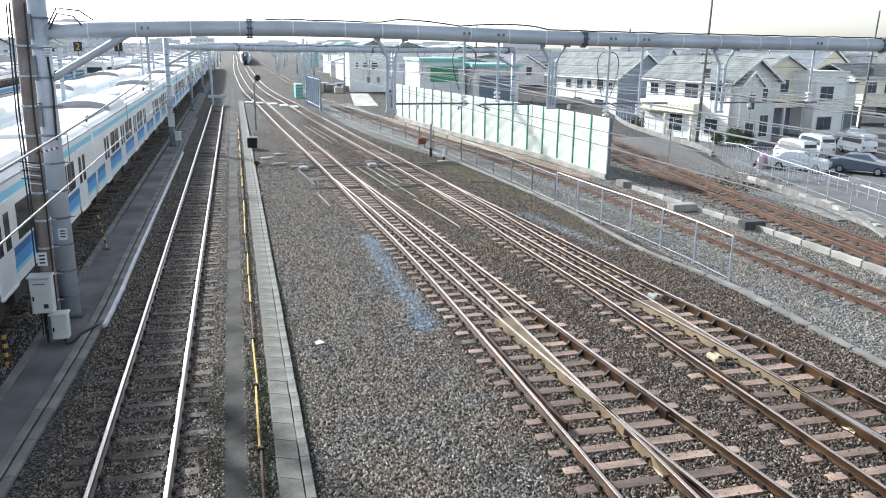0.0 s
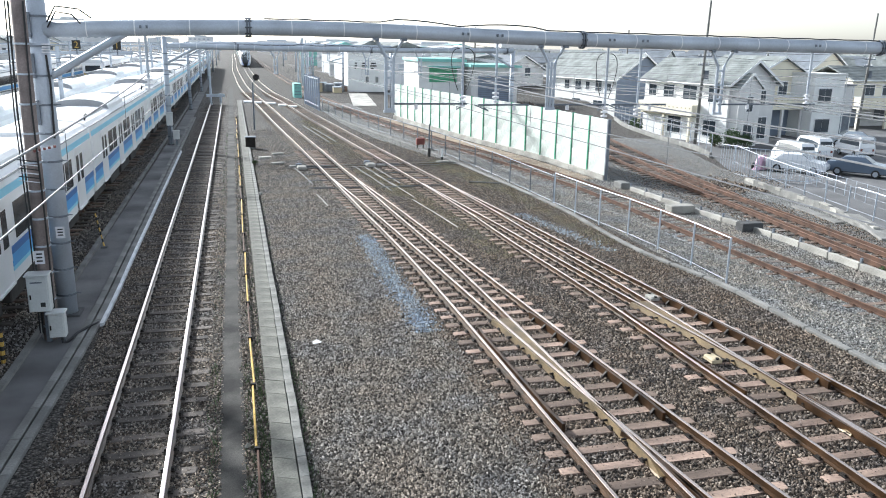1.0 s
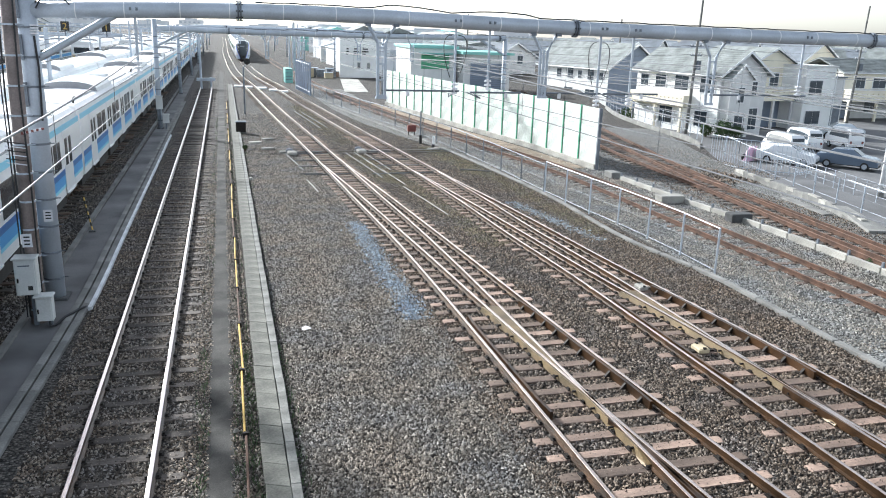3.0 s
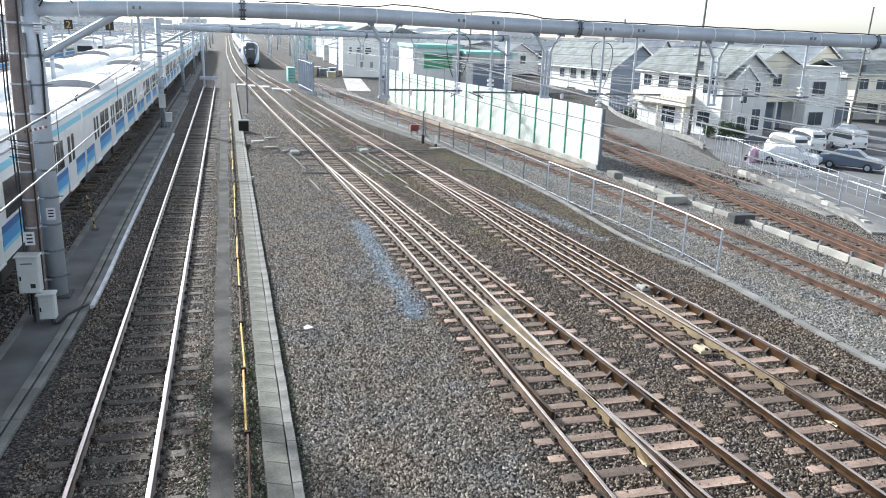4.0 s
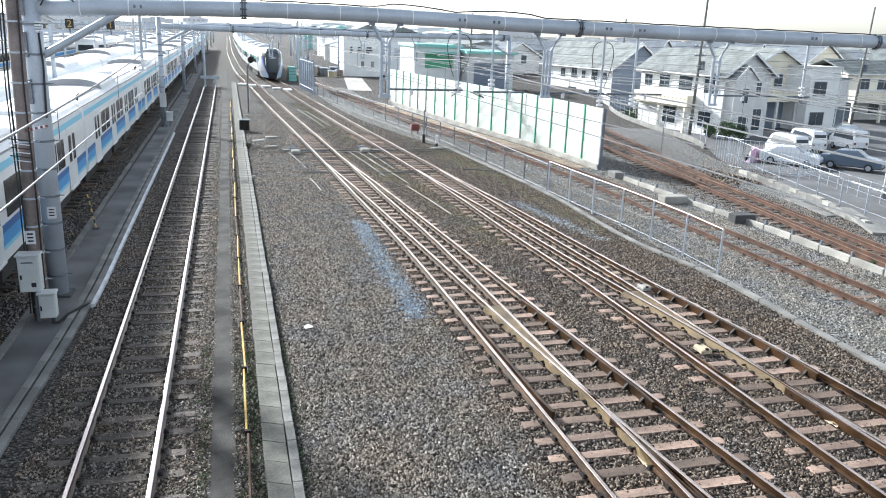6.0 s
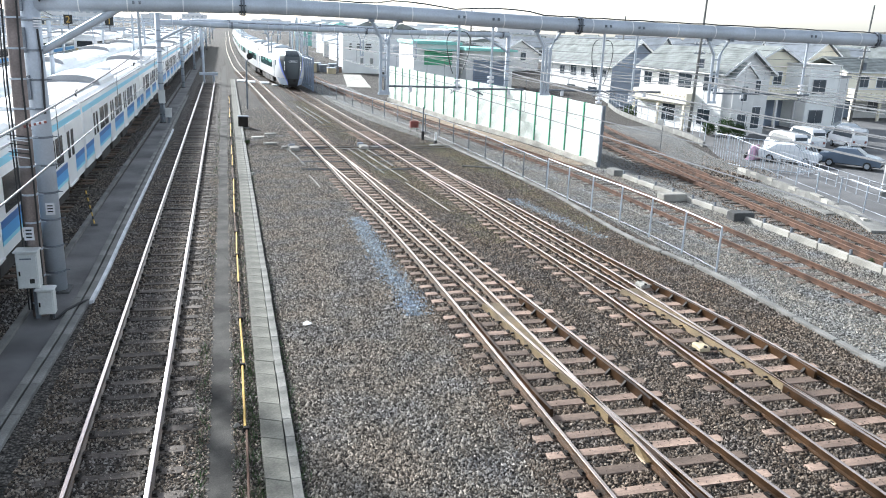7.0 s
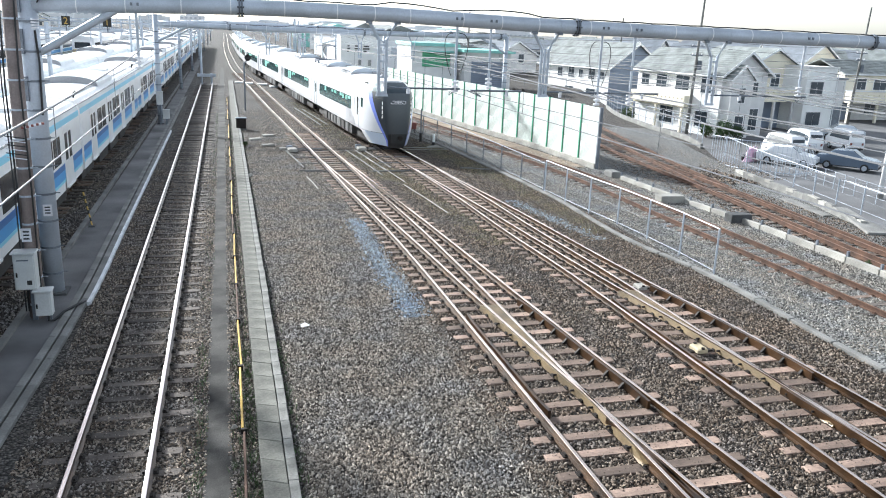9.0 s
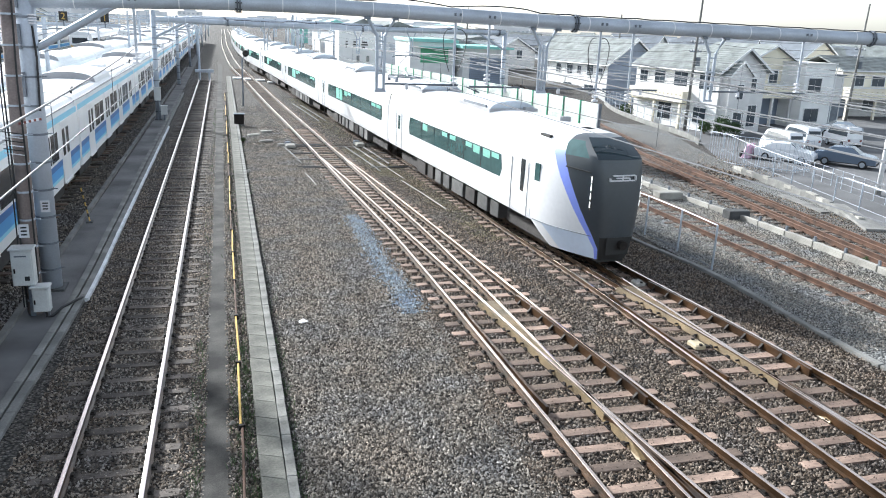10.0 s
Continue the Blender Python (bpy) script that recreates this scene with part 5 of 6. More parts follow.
def express_front():
    """Leading carriage; its nose points along -y."""
    t = thing("express_carriage", (0, 0, 0), "white express carriage with dark upright nose and slanted violet-blue stripe", "train carriage", "express train")
    L, NOSE = 8.55, -7.15
    p = express_profile()
    profile_prism(p + [(-x, z) for x, z in reversed(p)], NOSE, L).ob("body", "train_white", t)
    express_sides(t, -4.85, 5.1, L, doors=(6.75,))
    # nose skin: level outlines from the flat face round to the full width
    levels = [0.28, 0.36, 0.6, 0.95, 1.3, 1.7, 2.1, 2.5, 2.8, 3.0, 3.12, 3.22, 3.32, 3.42, 3.52, 3.62, 3.68, 3.74]
    prof_z = [q[1] for q in p]
    prof_x = [q[0] for q in p]
    back = -NOSE

    def width(z):
        return float(np.interp(z, [0.28] + prof_z + [3.745], [1.22] + prof_x + [0.15]))

    def setback(z):
        return float(np.interp(z, [0.28, 0.8, 1.6, 2.4, 2.9, 3.12, 3.22, 3.45, 3.62, 3.74], [0.14, 0.02, 0.0, 0.06, 0.13, 0.18, 0.30, 0.68, 1.05, 1.9]))

    def face(z):
        return float(np.interp(z, [0.28, 0.8, 2.0, 3.0, 3.4, 3.62, 3.74], [0.44, 0.52, 0.64, 0.70, 0.67, 0.55, 0.14]))

    def outline(z, s):
        """Half width at s metres behind the foremost point of this level."""
        w, n = width(z), setback(z)
        wf = face(z)
        u = min(1.0, max(0.0, (s - n - 0.10) / (back_len - n - 0.10)))
        return wf + (w - wf) * math.sin(u * math.pi / 2) ** 0.95

    back_len = NOSE + 9.9
    grid, kinds = [], []
    for z in levels:
        w, n = width(z), setback(z)
        wf = face(z)
        edge = max(n + 0.13, 0.13 + max(0.0, z - 0.6) * 0.50)
        band = edge + 0.04 + 0.12 * z
        s_side = list(np.linspace(n + 0.10, edge, 5)) + list(np.linspace(edge, band, 3))[1:] + list(band + (back_len - max(0.0, 0.95 - z) * 1.3 - band) * np.linspace(0, 1, 9) ** 1.1)[1:]
        pts = [(wf * i / 4, -9.9 + n + 0.10 * (i / 4) ** 2) for i in range(4)] + [(outline(z, s), -9.9 + s) for s in s_side]
        grid.append([(x, y, z) for x, y in pts])
    cols = len(grid[0])
    sets = {}

    def kind(z, c):
        if c < 4 and 3.12 < z < 3.62:
            return "windscreen"
        if 4 < c < 8 and 3.12 < z < 3.52:
            return "quarter"
        if c < 4 and z < 0.92:
            return "apron"
        if c < 8:
            return "mask" if z < 3.66 else "white"
        if c < 10 and z < 3.2:
            return "stripe"
        # foot of the flank gets the painted bluish shade
        return "skirt" if z < 1.0 and c < 16 else "white"

    for sx in (1, -1):
        for k in range(len(levels) - 1):
            for c in range(cols - 1):
                q = [grid[k][c], grid[k][c + 1], grid[k + 1][c + 1], grid[k + 1][c]]
                part_kind = kind((levels[k] + levels[k + 1]) / 2, c)
                s = sets.setdefault((part_kind, 0 if part_kind in ("mask", "windscreen", "apron") else sx), Shape())
                b = len(s.v)
                s.v += [(sx * x, y, z) for x, y, z in q]
                s.f.append((b, b + 1, b + 2, b + 3))
    for name, key, mat, label in (("nose", "white", "train_white", "white nose flank"), ("skirt", "skirt", "train_shade_blue", "skirt with bluish shade painted into its white"), ("side_stripe", "stripe", "train_blue", "slanted violet-blue stripe"),
                                  ("face", "mask", "mask", "dark grey upright face"), ("windscreen", "windscreen", "screen", "dark tinted windscreen"), ("quarter_window", "quarter", "window", "tinted corner window"), ("apron", "apron", "black", "black lower apron round the coupler")):
        for side in (-1, 0, 1):
            if (key, side) not in sets:
                continue
            o = sets[key, side].ob(name, mat, t, label, smooth=False)
            bm = bmesh.new()
            bm.from_mesh(o.data)
            bmesh.ops.remove_doubles(bm, verts=bm.verts, dist=0.002)
            bmesh.ops.recalc_face_normals(bm, faces=bm.faces)
            bm.to_mesh(o.data)
            bm.free()
            o.data.polygons.foreach_set("use_smooth", [True] * len(o.data.polygons))
    # floor of the nose, coupler recess, lamps and badge
    F = -9.9
    box("nose_floor", (0, -7.9, 0.42), (1.2, 2.9, 0.25), "under", t)
    r = box("coupler_recess", (0.0, F + 0.06, 0.72), (0.72, 0.12, 0.5), "black", t)
    Shape().tube([(0.1, F - 0.02, 0.76), (0.1, F - 0.16, 0.76)], 0.13, 12).ob("coupler", "iron", r)
    box("plough", (0, F + 0.48, 0.24), (0.85, 0.3, 0.14), "black", t)
    for sx in (-1, 1):
        h = box("lamp_strip", (sx * (outline(2.2, 0.42) - 0.045), F + 0.42, 2.2), (0.07, 0.14, 0.95), "black", t)
        for z in (1.86, 2.10, 2.34, 2.56):
            Shape().quadbox((sx * (outline(2.2, 0.40) + 0.004), F + 0.37, z), (0.03, 0.06, 0.17), sx * 0.5, 1.0, 0.01).ob("headlight", "lamp", h, "lit headlight")
        box("mirror_slot", (sx * 1.12, F + 2.6, 3.48), (0.10, 0.6, 0.07), "black", t)
        box("door_window", (sx * 1.452, -6.55, 2.15), (0.03, 0.24, 1.0), "train_window", t)
        box("cab_window", (sx * (outline(2.25, 2.40) + 0.0), -7.5, 2.42), (0.03, 0.26, 0.52), "window", t, rz=-sx * 0.10)
        d = Shape()
        for y in (-5.75, -6.95):
            d.quadbox((sx * 1.462, y, 1.72), (0.014, 0.025, 1.75))
        d.ob("door_joint", "steel_dark", t)
    for sx in (-1, 1):
        Shape().tube([(sx * (outline(0.95, q) + 0.002), F + q, 0.95) for q in np.linspace(0.35, 2.6, 10)], 0.010, 5).ob("seam", "steel_dark", t)
        Shape().tube([(sx * (outline(2.72, q) + 0.004), F + q, 2.72 + 0.06 * q) for q in np.linspace(0.42, 1.25, 6)], 0.022, 5).ob("lamp_slot", "black", t)
    bd = Shape()
    for x0, x1, z in ((-0.30, 0.02, 2.71), (-0.40, 0.02, 2.57), (0.04, 0.22, 2.71), (0.04, 0.22, 2.64), (0.04, 0.22, 2.57), (0.25, 0.40, 2.71), (0.25, 0.40, 2.57), (-0.20, 0.0, 2.64)):
        bd.quadbox(((x0 + x1) / 2, F + 0.105, z), (x1 - x0, 0.09, 0.034))
    for x, z, h in ((-0.38, 2.60, 0.07), (0.015, 2.64, 0.16), (0.23, 2.60, 0.08), (0.42, 2.64, 0.13)):
        bd.quadbox((x, F + 0.105, z), (0.034, 0.09, h))
    bd.ob("badge", "insulator", t, "pale abstract badge")
    roof_gear(t, (-1.0, 6.6))
    Shape().quadbox((0.35, -5.6, WHITE_TOP + 0.05), (0.4, 0.2, 0.16), bevel=0.03).ob("horn_cover", "ac_grey", t)
    under_floor(t, L, (-6.3, 5.8))
    return t


front_car = express_front()
express_cars = [front_car]
middle = express_middle()
middle_pan = express_middle(True)
express_cars += [middle_pan, middle, copy_thing(middle, pose(0, 0, 0)), copy_thing(middle_pan, pose(0, 0, 0)), copy_thing(middle, pose(0, 0, 0)),
                 copy_thing(middle, pose(0, 0, 0)), copy_thing(middle_pan, pose(0, 0, 0)), copy_thing(middle, pose(0, 0, 0))]

# distance of the train's nose from the footbridge, second by second
NOSE_Y = [(0.0, 252.0), (0.5, 238.0), (1.0, 223.0), (1.5, 208.0), (2.0, 191.5), (2.7, 168.0), (3.3, 152.5), (3.8, 140.5), (4.5, 126.0), (5.0, 116.8), (5.5, 108.3),
          (6.0, 100.0), (6.5, 92.0), (7.0, 83.2), (7.5, 73.4), (8.0, 63.4), (8.5, 52.7), (9.0, 42.2), (9.5, 31.6), (10.0, 19.5)]


def motions():
    """The express runs towards the footbridge on the right-hand route."""
    ys = np.linspace(-5, 520, 4201)
    xs = np.array([main_rr(float(y)) for y in ys])
    arc = np.concatenate([[0], np.cumsum(np.hypot(np.diff(xs), np.diff(ys)))])

    def place(s):
        return np.interp(s, arc, xs), np.interp(s, arc, ys)

    for k, car in enumerate(express_cars):
        rows = []
        for t, y in NOSE_Y:
            s = float(np.interp(y * 0.973, ys, arc)) + 9.9 + (0.0 if k == 0 else 18.5 * k - 0.6)
            xa, ya = place(s - 6.4)
            xb, yb = place(s + 6.4)
            rows.append((t, pose((xa + xb) / 2, (ya + yb) / 2, RAIL_Z, 0, 0, math.degrees(math.atan2(-(xb - xa), yb - ya)))))
        walk(car, rows)



# ---- car park and town ----
def window(parent, x, y, z, w, h, face, frame_mat="white_paint"):
    """face: -x or -y wall of a house, in its own space."""
    if face == "x":
        f = box("window", (x - 0.02, y, z), (0.06, w + 0.14, h + 0.14), frame_mat, parent)
        box("pane", (x - 0.045, y - w / 4, z), (0.03, w / 2 - 0.03, h), "glass", f)
        box("pane", (x - 0.045, y + w / 4, z), (0.03, w / 2 - 0.03, h), "glass", f)
    else:
        f = box("window", (x, y - 0.02, z), (w + 0.14, 0.06, h + 0.14), frame_mat, parent)
        box("pane", (x - w / 4, y - 0.045, z), (w / 2 - 0.03, 0.03, h), "glass", f)
        box("pane", (x + w / 4, y - 0.045, z), (w / 2 - 0.03, 0.03, h), "glass", f)


def roof_gable(parent, x0, x1, y0, y1, eave, ridge, mat, over=0.45, trim="white_paint", courses=12):
    """Ridge along y; slabs 0.16 thick with pale barge boards."""
    xm = (x0 + x1) / 2
    for sx, xe in ((-1, x0 - over), (1, x1 + over)):
        drop = (ridge - eave) / (xm - x0) * over
        r = Shape().poly([(xe, y0 - over, eave - drop), (xm, y0 - over, ridge), (xm, y0 - over, ridge + 0.16), (xe, y0 - over, eave - drop + 0.16)], (0, y1 - y0 + 2 * over, 0)).ob("roof", mat, parent)
        Shape().poly([(xe, y0 - over - 0.03, eave - drop - 0.05), (xm, y0 - over - 0.03, ridge - 0.05), (xm, y0 - over - 0.03, ridge + 0.18), (xe, y0 - over - 0.03, eave - drop + 0.18)], (0, 0.03, 0)).ob("barge_board", trim, r)
        Shape().tube([(xe, y0 - over, eave - drop + 0.02), (xe, y1 + over, eave - drop + 0.02)], 0.07, 8).ob("gutter", trim, r)
        # courses of tiles
        k = 1
        while k < courses:
            u = k / 12
            a, b = xe + (xm - xe) * u, xe + (xm - xe) * (u + 0.012)
            z = eave - drop + (ridge - eave + drop) * u + 0.16
            Shape().quadbox(((a + b) / 2, (y0 + y1) / 2, z + 0.005), (0.05, y1 - y0 + 2 * over - 0.02, 0.035)).ob("tile_course", mat, r)
            k += 1


def house(place, rz, W, D, eave, ridge, front, side, roof, label, bay=False, balcony=None, wins=(), gwins=(), group="houses"):
    t = thing("house", place, label, "house", group, rz=rz)
    t.scale = (1.1, 1.1, 1.1)
    mid = Shape()
    xm = D / 2
    mid.poly([(0, 0, -0.3), (D, 0, -0.3), (D, 0, eave), (xm, 0, ridge), (0, 0, eave)], (0, W, 0))
    mid.ob("wall", side, t)
    box("facade", (-0.03, W / 2, eave / 2 - 0.15), (0.06, W - 0.02, eave + 0.26), front, t)
    roof_gable(t, 0, D, 0, W, eave, ridge, roof, courses=12 if balcony or D < 7.5 else 1)
    for y, z, w, h in wins:
        window(t, -0.06, y, z, w, h, "x")
    for x, z, w, h in gwins:
        window(t, x, 0, z, w, h, "y")
    if balcony:
        y0, y1, m = balcony
        b = box("balcony", (-0.55, (y0 + y1) / 2, eave * 0.52), (1.0, y1 - y0, 0.95), m, t, bevel=0.03)
        for k in range(int((y1 - y0) / 0.5)):
            box("slot", (-1.055, y0 + 0.3 + 0.5 * k, eave * 0.52 + 0.16), (0.02, 0.13, 0.10), "tan", b)
        box("shade_panel", (-0.3, (y0 + y1) / 2, eave * 0.52 - 0.6), (0.5, y1 - y0, 0.1), m, b)
        for y in np.linspace(y0 + 0.3, y1 - 0.3, 3):
            box("pillar", (-0.95, y, eave * 0.19), (0.2, 0.2, eave * 0.42), m, b)
    if bay:
        x0, x1, dep, h, rh = bay
        b = Shape().poly([(x0, -dep, -0.3), (x1, -dep, -0.3), (x1, -dep, h), ((x0 + x1) / 2, -dep, rh), (x0, -dep, h)], (0, dep, 0)).ob("bay", "siding", t)
        roof_gable(b, x0, x1, -dep, 0.3, h, rh, roof, over=0.2)
        window(b, (x0 + x1) / 2, -dep, h * 0.72, 0.7, 1.2, "y")
        window(b, (x0 + x1) / 2, -dep, h * 0.25, 1.0, 1.2, "y")
    return t


Z = LOW
house((44.00, 63.69, Z), 13, 10.2, 5.4, 5.25, 6.95, "plaster", "siding", "tile", "white two-storey house with cream balcony, grey gable and roof", bay=(0.2, 2.7, 0.9, 4.9, 5.9), balcony=(3.0, 10.0, "cream"),
      wins=((1.4, 4.2, 1.6, 1.3), (4.4, 4.2, 1.6, 1.2), (7.0, 4.2, 1.3, 1.1), (9.1, 4.2, 1.0, 1.0), (1.8, 1.3, 1.4, 1.3), (6.0, 1.3, 1.6, 1.4)), gwins=((4.0, 4.0, 0.6, 1.1), (4.1, 1.4, 1.2, 1.8)))


def roof_cross(parent, x0, x1, y0, y1, eave, ridge, mat, over=0.4):
    """Ridge along x: one slope towards the railway, one behind; courses of tiles on the near slope."""
    ym = (y0 + y1) / 2
    slope = (ridge - eave) / (ym - y0)
    for sy, ye in ((-1, y0 - over), (1, y1 + over)):
        z = eave - slope * over
        r = Shape().poly([(x0 - over, ye, z), (x0 - over, ym, ridge), (x0 - over, ym, ridge + 0.16), (x0 - over, ye, z + 0.16)], (x1 - x0 + 2 * over, 0, 0)).ob("roof", mat, parent)
        Shape().tube([(x0 - over, ye, z + 0.04), (x1 + over, ye, z + 0.04)], 0.08, 8).ob("gutter", "white_paint", r)
        if sy < 0:
            for k in range(1, 9):
                u = k / 9
                Shape().quadbox(((x0 + x1) / 2, ye + (ym - ye) * u, z + (ridge - z) * u + 0.165), (x1 - x0 + 2 * over - 0.02, 0.05, 0.035)).ob("tile_course", mat, r)


def stepped_house():
    """Gabled house with a flat-topped white bay, a cream balcony and an open carport beside it."""
    t = thing("house", (56.9, 68.1, Z), "beige house with a tall white bay, cream balcony and open carport", "house", "houses", rz=6)
    Shape().poly([(-4.8, 3.2, -0.3), (1.9, 3.2, -0.3), (1.9, 3.2, 6.3), (-1.45, 3.2, 8.0), (-4.8, 3.2, 6.3)], (0, 8.5, 0)).ob("wall", "cream", t)
    roof_gable(t, -4.8, 1.9, 3.2, 11.7, 6.3, 8.0, "tile", courses=1)
    window(t, -3.4, 3.2, 4.95, 1.7, 1.3, "y")
    window(t, -1.2, 3.2, 4.95, 1.1, 1.3, "y")
    b = box("balcony", (-2.6, 2.2, 3.5), (5.0, 2.1, 1.25), "cream", t, "cream balcony with a row of small slots", bevel=0.04)
    for k in range(6):
        box("slot", (-4.5 + 0.72 * k, 1.14, 3.8), (0.16, 0.03, 0.11), "tan", b)
    box("coping", (-2.6, 2.2, 4.16), (5.1, 2.2, 0.08), "white_paint", b)
    # flat dark sheet on the wall imitates the carport's shaded depth
    box("carport", (-2.6, 3.17, 1.3), (5.0, 0.08, 3.0), "slate_blue", t, "dark sheet painting the carport's shade under the balcony")
    for x in (-5.0, -2.7, -0.3):
        box("pillar", (x, 1.3, 1.3), (0.24, 0.24, 3.2), "siding", t)
    y = box("bay", (1.9, 4.0, 3.1), (4.0, 8.0, 6.6), "plaster", t, "tall white bay with a flat top", bevel=0.04)
    box("parapet", (1.9, 4.0, 6.46), (4.2, 8.2, 0.16), "siding", y)
    box("parapet_band", (1.9, -0.03, 3.3), (4.02, 0.06, 0.12), "siding", y)
    window(y, 1.3, 0, 4.3, 1.7, 1.4, "y", "siding")
    window(y, 1.4, 0, 1.3, 1.9, 1.3, "y", "siding")
    box("side_wall", (4.9, 4.4, 2.5), (2.0, 7.6, 5.6), "siding", t, "beige side wing")
    box("wing_roof", (4.9, 4.4, 5.36), (2.3, 7.9, 0.16), "tile_dark", t)
    box("garage_door", (4.9, 0.57, 1.2), (1.6, 0.06, 2.4), "steel_dark", t)
    Shape().tube([(3.95, -0.07, -0.1), (3.95, -0.07, 6.3)], 0.05, 6).ob("downpipe", "white_paint", t)


def carport_house():
    """Long cream house whose roof slopes towards the railway, over a dark open ground floor."""
    t = thing("house", (69.3, 76.8, Z), "cream house with grey tiled roof above a dark carport", "house", "houses", rz=2)
    box("wall", (6.5, 4.0, 4.0), (13.0, 7.6, 3.3), "cream", t)
    box("ground_wall", (6.5, 5.2, 1.0), (13.0, 5.2, 2.9), "siding", t, "shaded grey ground floor wall")
    roof_cross(t, 0, 13.0, 0.2, 7.8, 5.6, 6.95, "tile")
    for x, w in ((2.6, 1.3), (5.4, 1.9), (9.0, 1.9), (11.8, 1.2)):
        window(t, x, 0.2, 4.4, w, 1.2, "y")
    b = box("balcony", (6.5, -0.5, 2.95), (12.6, 1.3, 1.3), "cream", t, "cream balcony running along the house", bevel=0.04)
    box("coping", (6.5, -0.5, 3.64), (12.7, 1.4, 0.08), "white_paint", b)
    for k in range(15):
        box("slot", (1.0 + 0.8 * k, -1.16, 3.2), (0.16, 0.03, 0.11), "tan", b)
    for x in (0.3, 4.4, 8.6, 12.7):
        box("pillar", (x, -0.9, 1.0), (0.26, 0.26, 2.6), "cream", t)
    box("door", (3.0, 2.57, 1.0), (1.0, 0.06, 2.2), "slate_blue", t)
    window(t, 7.0, 2.6, 1.5, 1.8, 1.3, "y")


stepped_house()
carport_house()
house((45.32, 88.66, Z), 13, 13.0, 7.4, 4.6, 7.1, "plaster", "slate_blue", "tile", "white house with slate-blue gable and wide grey roof",
      wins=((1.2, 3.6, 0.8, 0.8), (3.0, 3.7, 1.1, 1.2), (5.0, 3.6, 0.7, 0.9), (6.8, 3.7, 1.1, 1.2), (9.0, 3.6, 0.9, 1.0), (3.0, 1.2, 1.6, 1.6), (7.0, 1.2, 1.6, 1.6)), gwins=())
for x, y, rz, m, rf, W, D, e, r in ((61, 84, 40, "plaster", "tile_dark", 9, 8, 5.4, 7.6), (74, 90, 20, "cream", "tile_dark", 10, 9, 5.6, 7.9), (50, 96, 32, "plaster", "tile_dark", 9, 9, 5.2, 7.2),
                                    (84, 78, 32, "siding", "tile", 9, 8, 5.6, 7.4), (57, 118, 25, "cream", "tile", 10, 9, 5.2, 7.3), (40, 116, 25, "siding", "tile_dark", 14, 9, 4.4, 6.4), (72, 125, 40, "plaster", "tile_dark", 9, 8, 5.5, 7.6)):
    house((x * 1.1, y * 1.1, Z), rz, W, D, e, r, m, m, rf, "two-storey house behind the first row with a tiled roof", wins=((1.5, 4.0, 1.3, 1.2), (4.5, 4.0, 1.3, 1.2), (7.2, 4.0, 1.2, 1.2)), gwins=((2.2, 4.0, 1.2, 1.2), (5.4, 4.0, 1.2, 1.2)))


def far_town():
    rnd = random.Random(5)
    spots = []
    for k in range(92):
        y = rnd.uniform(130, 640)
        x = rnd.uniform(0.2, 1.05) * y + 16
        spots.append((x, y))
    for k in range(36):
        y = rnd.uniform(190, 640)
        spots.append((-rnd.uniform(0.16, 0.42) * y - 14, y))
    protos = []
    for i in range(4):
        W, D, e = rnd.uniform(8, 12), rnd.uniform(7, 9), rnd.uniform(4.8, 5.6)
        t = thing("far_house", (0, 0, 0), "distant house with pale walls and a dark tiled roof", "house", "distant houses")
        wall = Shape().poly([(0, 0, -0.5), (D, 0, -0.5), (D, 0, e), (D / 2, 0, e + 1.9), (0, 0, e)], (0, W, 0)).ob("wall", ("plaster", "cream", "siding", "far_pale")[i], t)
        for xe in (-0.5, D + 0.5):
            Shape().poly([(xe, -0.5, e - 0.25), (D / 2, -0.5, e + 1.9), (D / 2, -0.5, e + 2.1), (xe, -0.5, e - 0.05)], (0, W + 1, 0)).ob("roof", ("tile", "tile_dark", "tile", "tile_dark")[i], t)
        for y in (W * 0.25, W * 0.7):
            for z in (1.4, 3.9):
                box("window", (-0.02, y, z), (0.06, 1.5, 1.2), "glass", t)
        for x in (D * 0.3, D * 0.7):
            box("window", (x, -0.02, 3.9), (1.2, 0.06, 1.2), "glass", t)
        protos.append(t)
    for i, (x, y) in enumerate(spots):
        m = pose(x, y, LOW if x > 0 else -0.3, 0, 0, rnd.choice((10, 32, 45, 60)))
        if i < 4:
            protos[i].matrix_basis = m
        else:
            copy_thing(protos[i % 4], m)
    # walls, roofs and panes use colours paled as painted haze
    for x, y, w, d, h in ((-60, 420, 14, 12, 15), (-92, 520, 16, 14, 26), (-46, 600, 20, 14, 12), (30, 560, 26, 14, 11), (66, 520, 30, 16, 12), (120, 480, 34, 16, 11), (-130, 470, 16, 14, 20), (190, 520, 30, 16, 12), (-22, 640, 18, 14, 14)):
        t = thing("apartment_block", (x, y, -0.5), "distant apartment block with haze painted into its pale colours", "apartment block", "distant blocks")
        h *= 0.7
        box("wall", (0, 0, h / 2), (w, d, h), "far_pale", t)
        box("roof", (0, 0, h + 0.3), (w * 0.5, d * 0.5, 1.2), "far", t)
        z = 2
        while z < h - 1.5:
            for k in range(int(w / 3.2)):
                box("window", (-w / 2 + 1.7 + 3.2 * k, -d / 2 - 0.05, z), (1.6, 0.12, 1.2), "hazed_window", t)
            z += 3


far_town()


